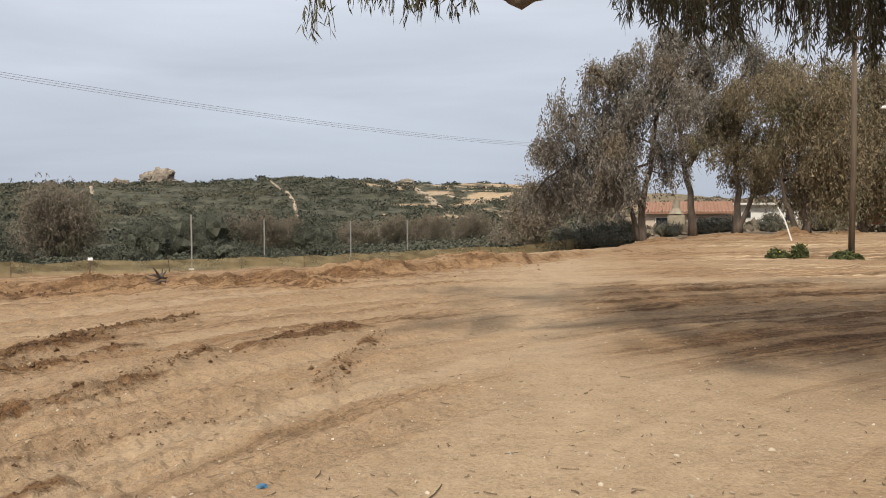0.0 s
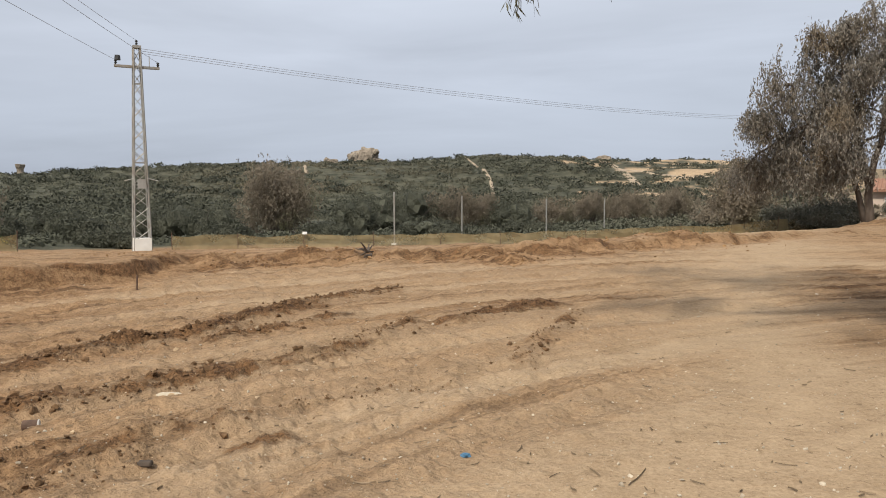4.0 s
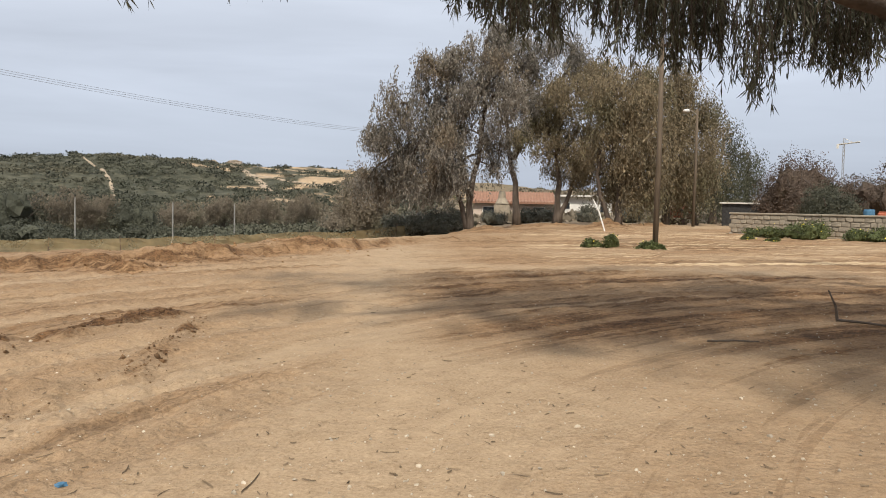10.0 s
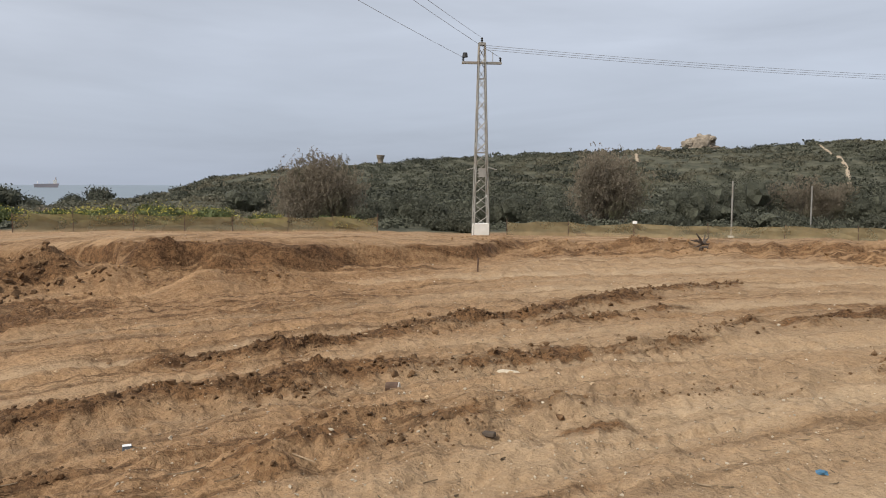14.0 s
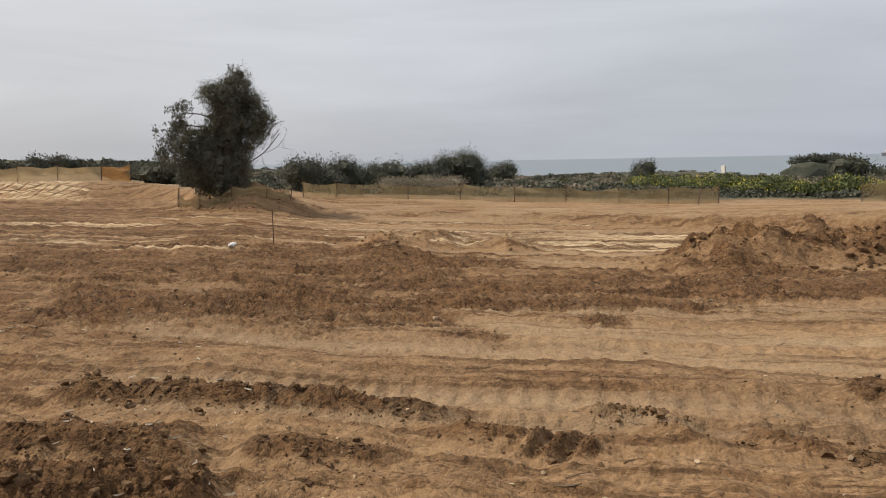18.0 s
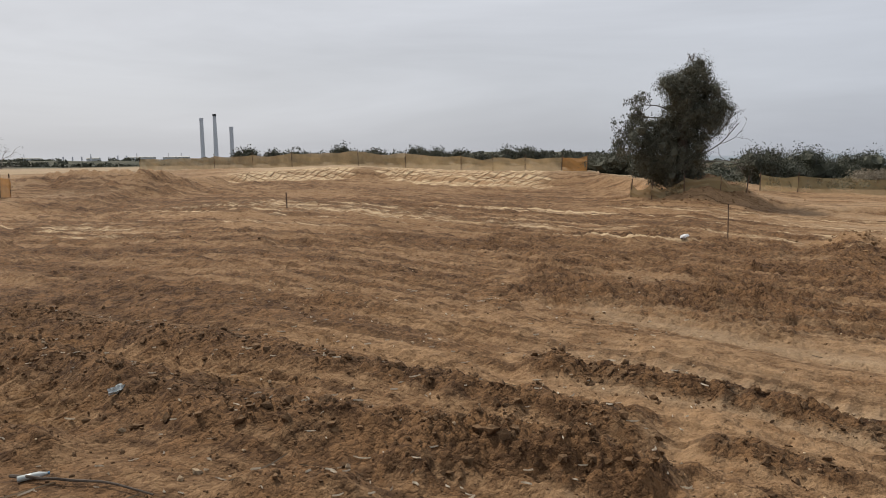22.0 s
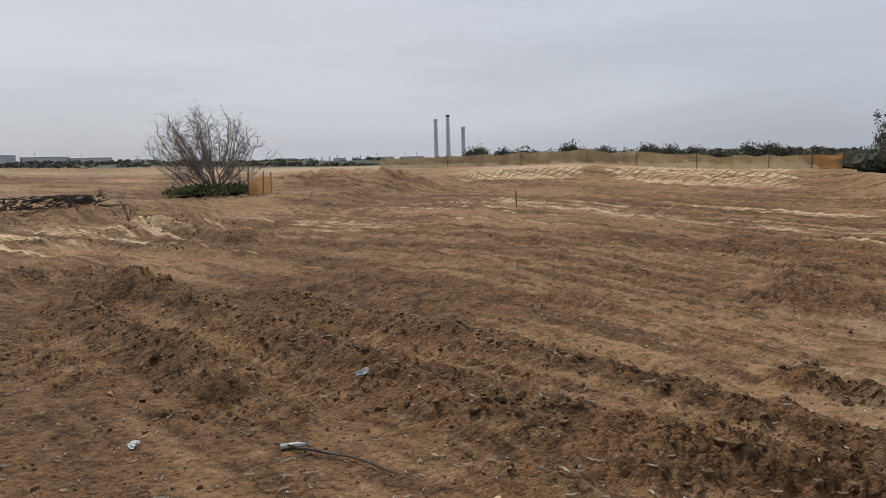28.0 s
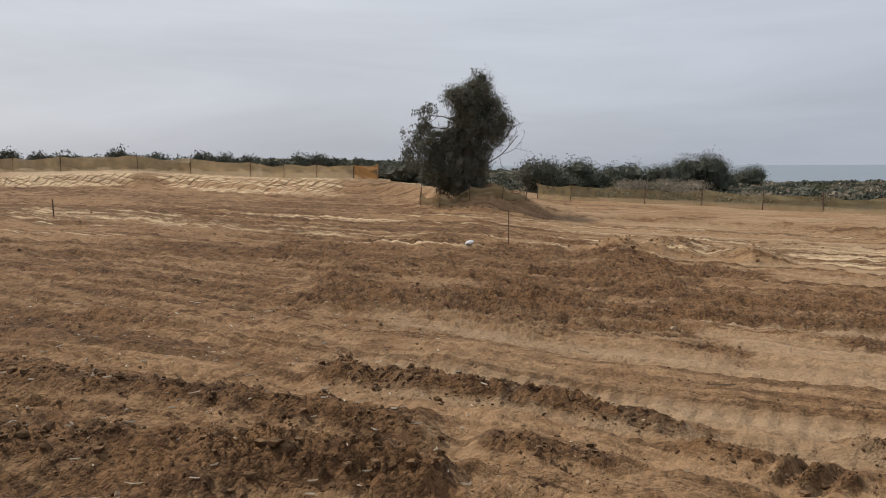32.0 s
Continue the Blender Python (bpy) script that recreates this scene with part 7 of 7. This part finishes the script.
az, d = np.radians(rng.uniform(20, 182, n)), 3.3 * (16 / 3.3) ** rng.rand(n)
rubble("sandy_lumps", PALECLOD, 95, -np.sin(az) * d, np.cos(az) * d, np.clip(rng.lognormal(-4.5, 0.5, n), 0.006, 0.04), "small sandy lumps on the ground", "lumps")


def strips(name, mat, seed, n, az_lo, az_hi, d_lo, d_hi, length, width, label):
    rng = np.random.RandomState(seed)
    az, d = np.radians(rng.uniform(az_lo, az_hi, n)), d_lo * (d_hi / d_lo) ** rng.rand(n)
    x, y = -np.sin(az) * d, np.cos(az) * d
    z = land(x, y)[0] + 0.006
    a = rng.rand(n) * 6.28
    ln, wd = length * rng.lognormal(0, 0.45, n), width * rng.uniform(0.6, 1.4, n)
    bend = rng.normal(size=n) * 0.35
    along = np.stack([np.cos(a), np.sin(a)], 1)
    across = np.stack([-along[:, 1], along[:, 0]], 1)
    rows = []
    for t in (-0.5, -0.17, 0.17, 0.5):
        mid = np.stack([x, y], 1) + along * (t * ln)[:, None] + across * (bend * ln * (t * t - 0.1))[:, None]
        w = wd * (1.0 if abs(t) < 0.3 else 0.35)
        for s, up in ((-1, 0.0), (0, 0.8), (1, 0.0)):
            q = mid + across * (s * w / 2)[:, None]
            rows.append(np.column_stack([q, z + up * wd + 0.01 * (t * t) * ln * 3]))
    v = np.stack(rows, 1)
    f = []
    for i in range(3):
        for j in range(2):
            f.append((i * 3 + j, i * 3 + j + 1, (i + 1) * 3 + j + 1, (i + 1) * 3 + j))
    f = np.array(f)[None] + (np.arange(n) * 12)[:, None, None]
    return tagged(piece(name, v.reshape(-1, 3), f.reshape(-1, 4), mat), label, "debris", kind="stuff")


strips("fallen_bark_strips", LITTER_LEAF, 96, 900, -48, 40, 3.3, 16, 0.05, 0.0075, "dry curled bark strips and gum leaves lying on the sand")
strips("pale_wood_chips", CHIPS, 97, 620, 108, 182, 3.3, 10, 0.042, 0.009, "pale dry leaves and wood chips on the damp earth")
strips("dry_twigs", LITTER_LEAF, 98, 160, 30, 182, 3.3, 20, 0.14, 0.007, "dry twigs scattered on the churned earth")


def set_down(name, az, d, label, category, turn=0.0, sink=0.0):
    return thing(name, on_ground(az, d, sink), label, category, turn=turn)


cup = set_down("tin_can", 41.4, 6.85, "small dark rusty can lying on its side", "can", 30)
piece("body", *tube([(-0.06, 0, 0.045), (-0.055, 0, 0.045), (0.05, 0, 0.045), (0.055, 0, 0.045)], [0.036, 0.043, 0.043, 0.036], 14), RUST, cup)
piece("rim", *tube([(0.05, 0, 0.045), (0.06, 0, 0.045)], [0.045, 0.04], 14), CONCRETE, cup, "pale rim")
slab = set_down("flat_stone", 33.2, 7.35, "flat pale stone lying on the track", "stone", 20)
part("stone", lump_rock(rng, (0, 0, 0.02), (0.12, 0.05, 0.028), 0.2, 2), PEBBLE, slab)
block = set_down("dark_lump", 34.5, 5.4, "small dark lump of wood", "wood", 15)
part("lump", bevel_box((-0.045, -0.025, 0), (0.045, 0.025, 0.035), 0.008), DARKBARK, block)
rag = set_down("blue_scrap", 12.6, 5.0, "crumpled scrap of blue plastic", "litter")
rag.scale = (0.6, 0.6, 0.6)
part("scrap", lump_rock(rng, (0, 0, 0.02), (0.05, 0.035, 0.022), 0.7, 2), BLUEPLASTIC, rag)
phone = set_down("dark_case", 59.3, 5.6, "small dark flat case with a white end lying on the sand", "litter", 150)
part("case", bevel_box((-0.075, -0.03, 0.004), (0.075, 0.03, 0.022), 0.006), DARKSTEEL, phone)
part("end", bevel_box((0.03, -0.028, 0.0225), (0.072, 0.028, 0.026), 0.001), WHITEPLASTIC, phone, "white end")
bag = set_down("white_litter", 109.4, 16.8, "crumpled white plastic bag in the churned earth", "litter")
bag.scale = (0.75, 0.75, 0.6)
for i in range(4):
    part("fold", lump_rock(rng, (i * 0.11 - 0.17, rng.uniform(-.06, .06), 0.05), (0.09, 0.07, 0.055), 0.6, 2), WHITEPLASTIC, bag)
stake = set_down("survey_stake", 106.6, 17.6, "thin rusty survey stake standing in the ground", "stake")
piece("bar", *tube([(0, 0, -0.1), (0.01, 0, 0.75)], 0.012, 6), RUST, stake)
for az, d, h in ((35.35, 16.3, 0.28), (137.5, 23.0, 0.5)):
    st = set_down("survey_stake", az, d, "short wooden survey stake standing in the ground", "stake")
    piece("bar", *tube([(0, 0, -0.1), (0.02, 0, h)], 0.018, 6), RUST, st)
bottle = set_down("plastic_bottle", 153.7, 4.62, "crushed clear plastic bottle with a blue-green tint", "bottle", 160)
bottle.scale = (0.6, 0.6, 0.5)
piece("body", *tube([(-0.13, 0, 0.03), (-0.125, 0, 0.03), (0.04, 0, 0.033), (0.08, 0, 0.03), (0.105, 0, 0.03)], [0.02, 0.031, 0.031, 0.02, 0.012], 12), CLEARPLASTIC, bottle, smooth=True)
piece("cap", *tube([(0.105, 0, 0.03), (0.122, 0, 0.03)], 0.014, 10), BLUEPLASTIC, bottle, "blue cap")
wrap = set_down("plastic_wrapper", 148.7, 5.8, "torn piece of thin clear plastic", "litter", 20)
wrap.scale = (0.7, 0.7, 0.7)
for i in range(3):
    part("fold", lump_rock(rng, (i * 0.05 - 0.05, rng.uniform(-.02, .02), 0.03), (0.05, 0.03, 0.035), 0.8, 2), CLEARPLASTIC, wrap)
scrap = set_down("plastic_wrapper", 164.3, 5.0, "flattened scrap of pale plastic", "litter", 70)
scrap.scale = (0.65, 0.65, 0.65)
for i in range(3):
    part("fold", lump_rock(rng, (i * 0.05 - 0.05, rng.uniform(-.02, .02), 0.015), (0.045, 0.03, 0.016), 0.8, 2), CLEARPLASTIC, scrap)
a, b = np.array(on_ground(155.2, 4.75)), np.array(on_ground(146.4, 4.1))
branch = thing("fallen_branch", tuple(a), "long thin dry branch lying on the damp earth", "branch")
t = np.linspace(0, 1, 12)[:, None]
p = (b - a) * t + np.column_stack([0.03 * np.sin(t * 7), 0.03 * np.cos(t * 5), 0.02 + 0 * t])
for i in range(12):
    p[i, 2] = height(a[0] + p[i, 0], a[1] + p[i, 1]) - a[2] + 0.025
piece("stick", *tube(p, np.linspace(0.009, 0.005, 12), 6), DARKBARK, branch)
a = np.array(on_ground(-38.7, 12.1))
fork = thing("fallen_branch", tuple(a), "dry forked branch with one arm standing up from the sand", "branch")
piece("upright", *tube([(0, 0, 0.0), (-0.02, 0.02, 0.2), (-0.12, 0.05, 0.42)], [0.02, 0.017, 0.009], 6), DARKBARK, fork)
e = np.array(on_ground(-42.2, 11.7)) - a
piece("lying_arm", *tube([(0, 0, 0.02), tuple(e * 0.5 + (0, 0, 0.03)), tuple(e + (0, 0, 0.02))], [0.02, 0.017, 0.01], 6), DARKBARK, fork)
a = np.array(on_ground(-30.7, 9.7))
e = np.array(on_ground(-34.0, 9.8)) - a
twig = thing("fallen_branch", tuple(a), "dry stick lying on the shaded sand", "branch")
piece("stick", *tube([(0, 0, 0.015), tuple(e * 0.5 + (0, 0, 0.025)), tuple(e + (0, 0, 0.015))], [0.012, 0.012, 0.007], 6), DARKBARK, twig)
# uprooted stump and heap of cut branches
rng = np.random.RandomState(99)
stump = set_down("tree_stump", 19.6, 20.6, "torn dark stump with a root sticking up out of the cut", "stump", 0, 0.1)
part("root_ball", lump_rock(rng, (0, 0, 0.2), (0.2, 0.15, 0.2), 0.6), DARKBARK, stump)
bars = []
for k in range(7):
    pts, _ = limb_points(rng, (0, 0, 0.5), (rng.normal(), rng.normal(), rng.uniform(0, 0.9)), rng.uniform(0.4, 0.8), 0.3, 5)
    bars.append(tube(pts, np.linspace(0.07, 0.02, 5), 6))
piece("roots", *merge(bars), DARKBARK, stump)
stump.scale = (0.6, 0.6, 0.6)
heap = set_down("brush_heap", 169.2, 27.5, "heap of dark cut branches and roots", "brush heap", 0, 0.05)
for k in range(60):
    pts, _ = limb_points(rng, (rng.uniform(-1.6, 1.6), rng.uniform(-0.7, 0.7), rng.uniform(0.05, 0.4)), (rng.normal(), rng.normal() * 0.6, rng.normal() * 0.25), rng.uniform(0.4, 1.0), 0.2, 6)
    pts[:, 2] = np.clip(pts[:, 2], 0.03, 0.4)
    piece("branch", *tube(pts, np.linspace(0.04, 0.01, 6), 6), DARKBARK, heap)
part("root_ball", lump_rock(rng, (-0.9, 0, 0.15), (0.3, 0.25, 0.22), 0.6), DARKBARK, heap)
for az, d, h in ((164.5, 24.5, 1.0), (166.0, 33, 0.7), (173.5, 40, 1.2)):
    dry = set_down("dry_bush", az, d, "thin leafless dry bush", "shrub")
    bars, tips = [], []
    for k in range(7):
        grow(rng, (0, 0, 0), (rng.normal() * 0.5, rng.normal() * 0.5, 1), h * 0.55, 0.012, 2, bars, tips, 0.5, 0.05, 0.7)
    piece("stems", *merge(bars), GREYTWIG, dry)

# blocks of the stone wall
block_mesh = []
for k in range(5):
    bm = bevel_box((0, 0, 0), (0.26 + 0.05 * k, 0.12, 0.205), 0.03)
    for v in bm.verts:
        v.co += Vector(rng.normal(size=3) * 0.012)
    me = bpy.data.meshes.new("block")
    bm.to_mesh(me)
    bm.free()
    me.materials.append(STONEBLOCK)
    block_mesh.append(me)
for row in range(5):
    u = -0.02 + 0.15 * (row % 2)
    while u < WLEN - 0.5:
        k = rng.randint(5)
        ob = new("block", block_mesh[k])
        ob.parent = wall
        ob.location = (u, 0.0 + rng.uniform(-0.025, 0.02), 0.02 + row * 0.22 + rng.uniform(-0.008, 0.008))
        u += 0.26 + 0.05 * k + 0.02
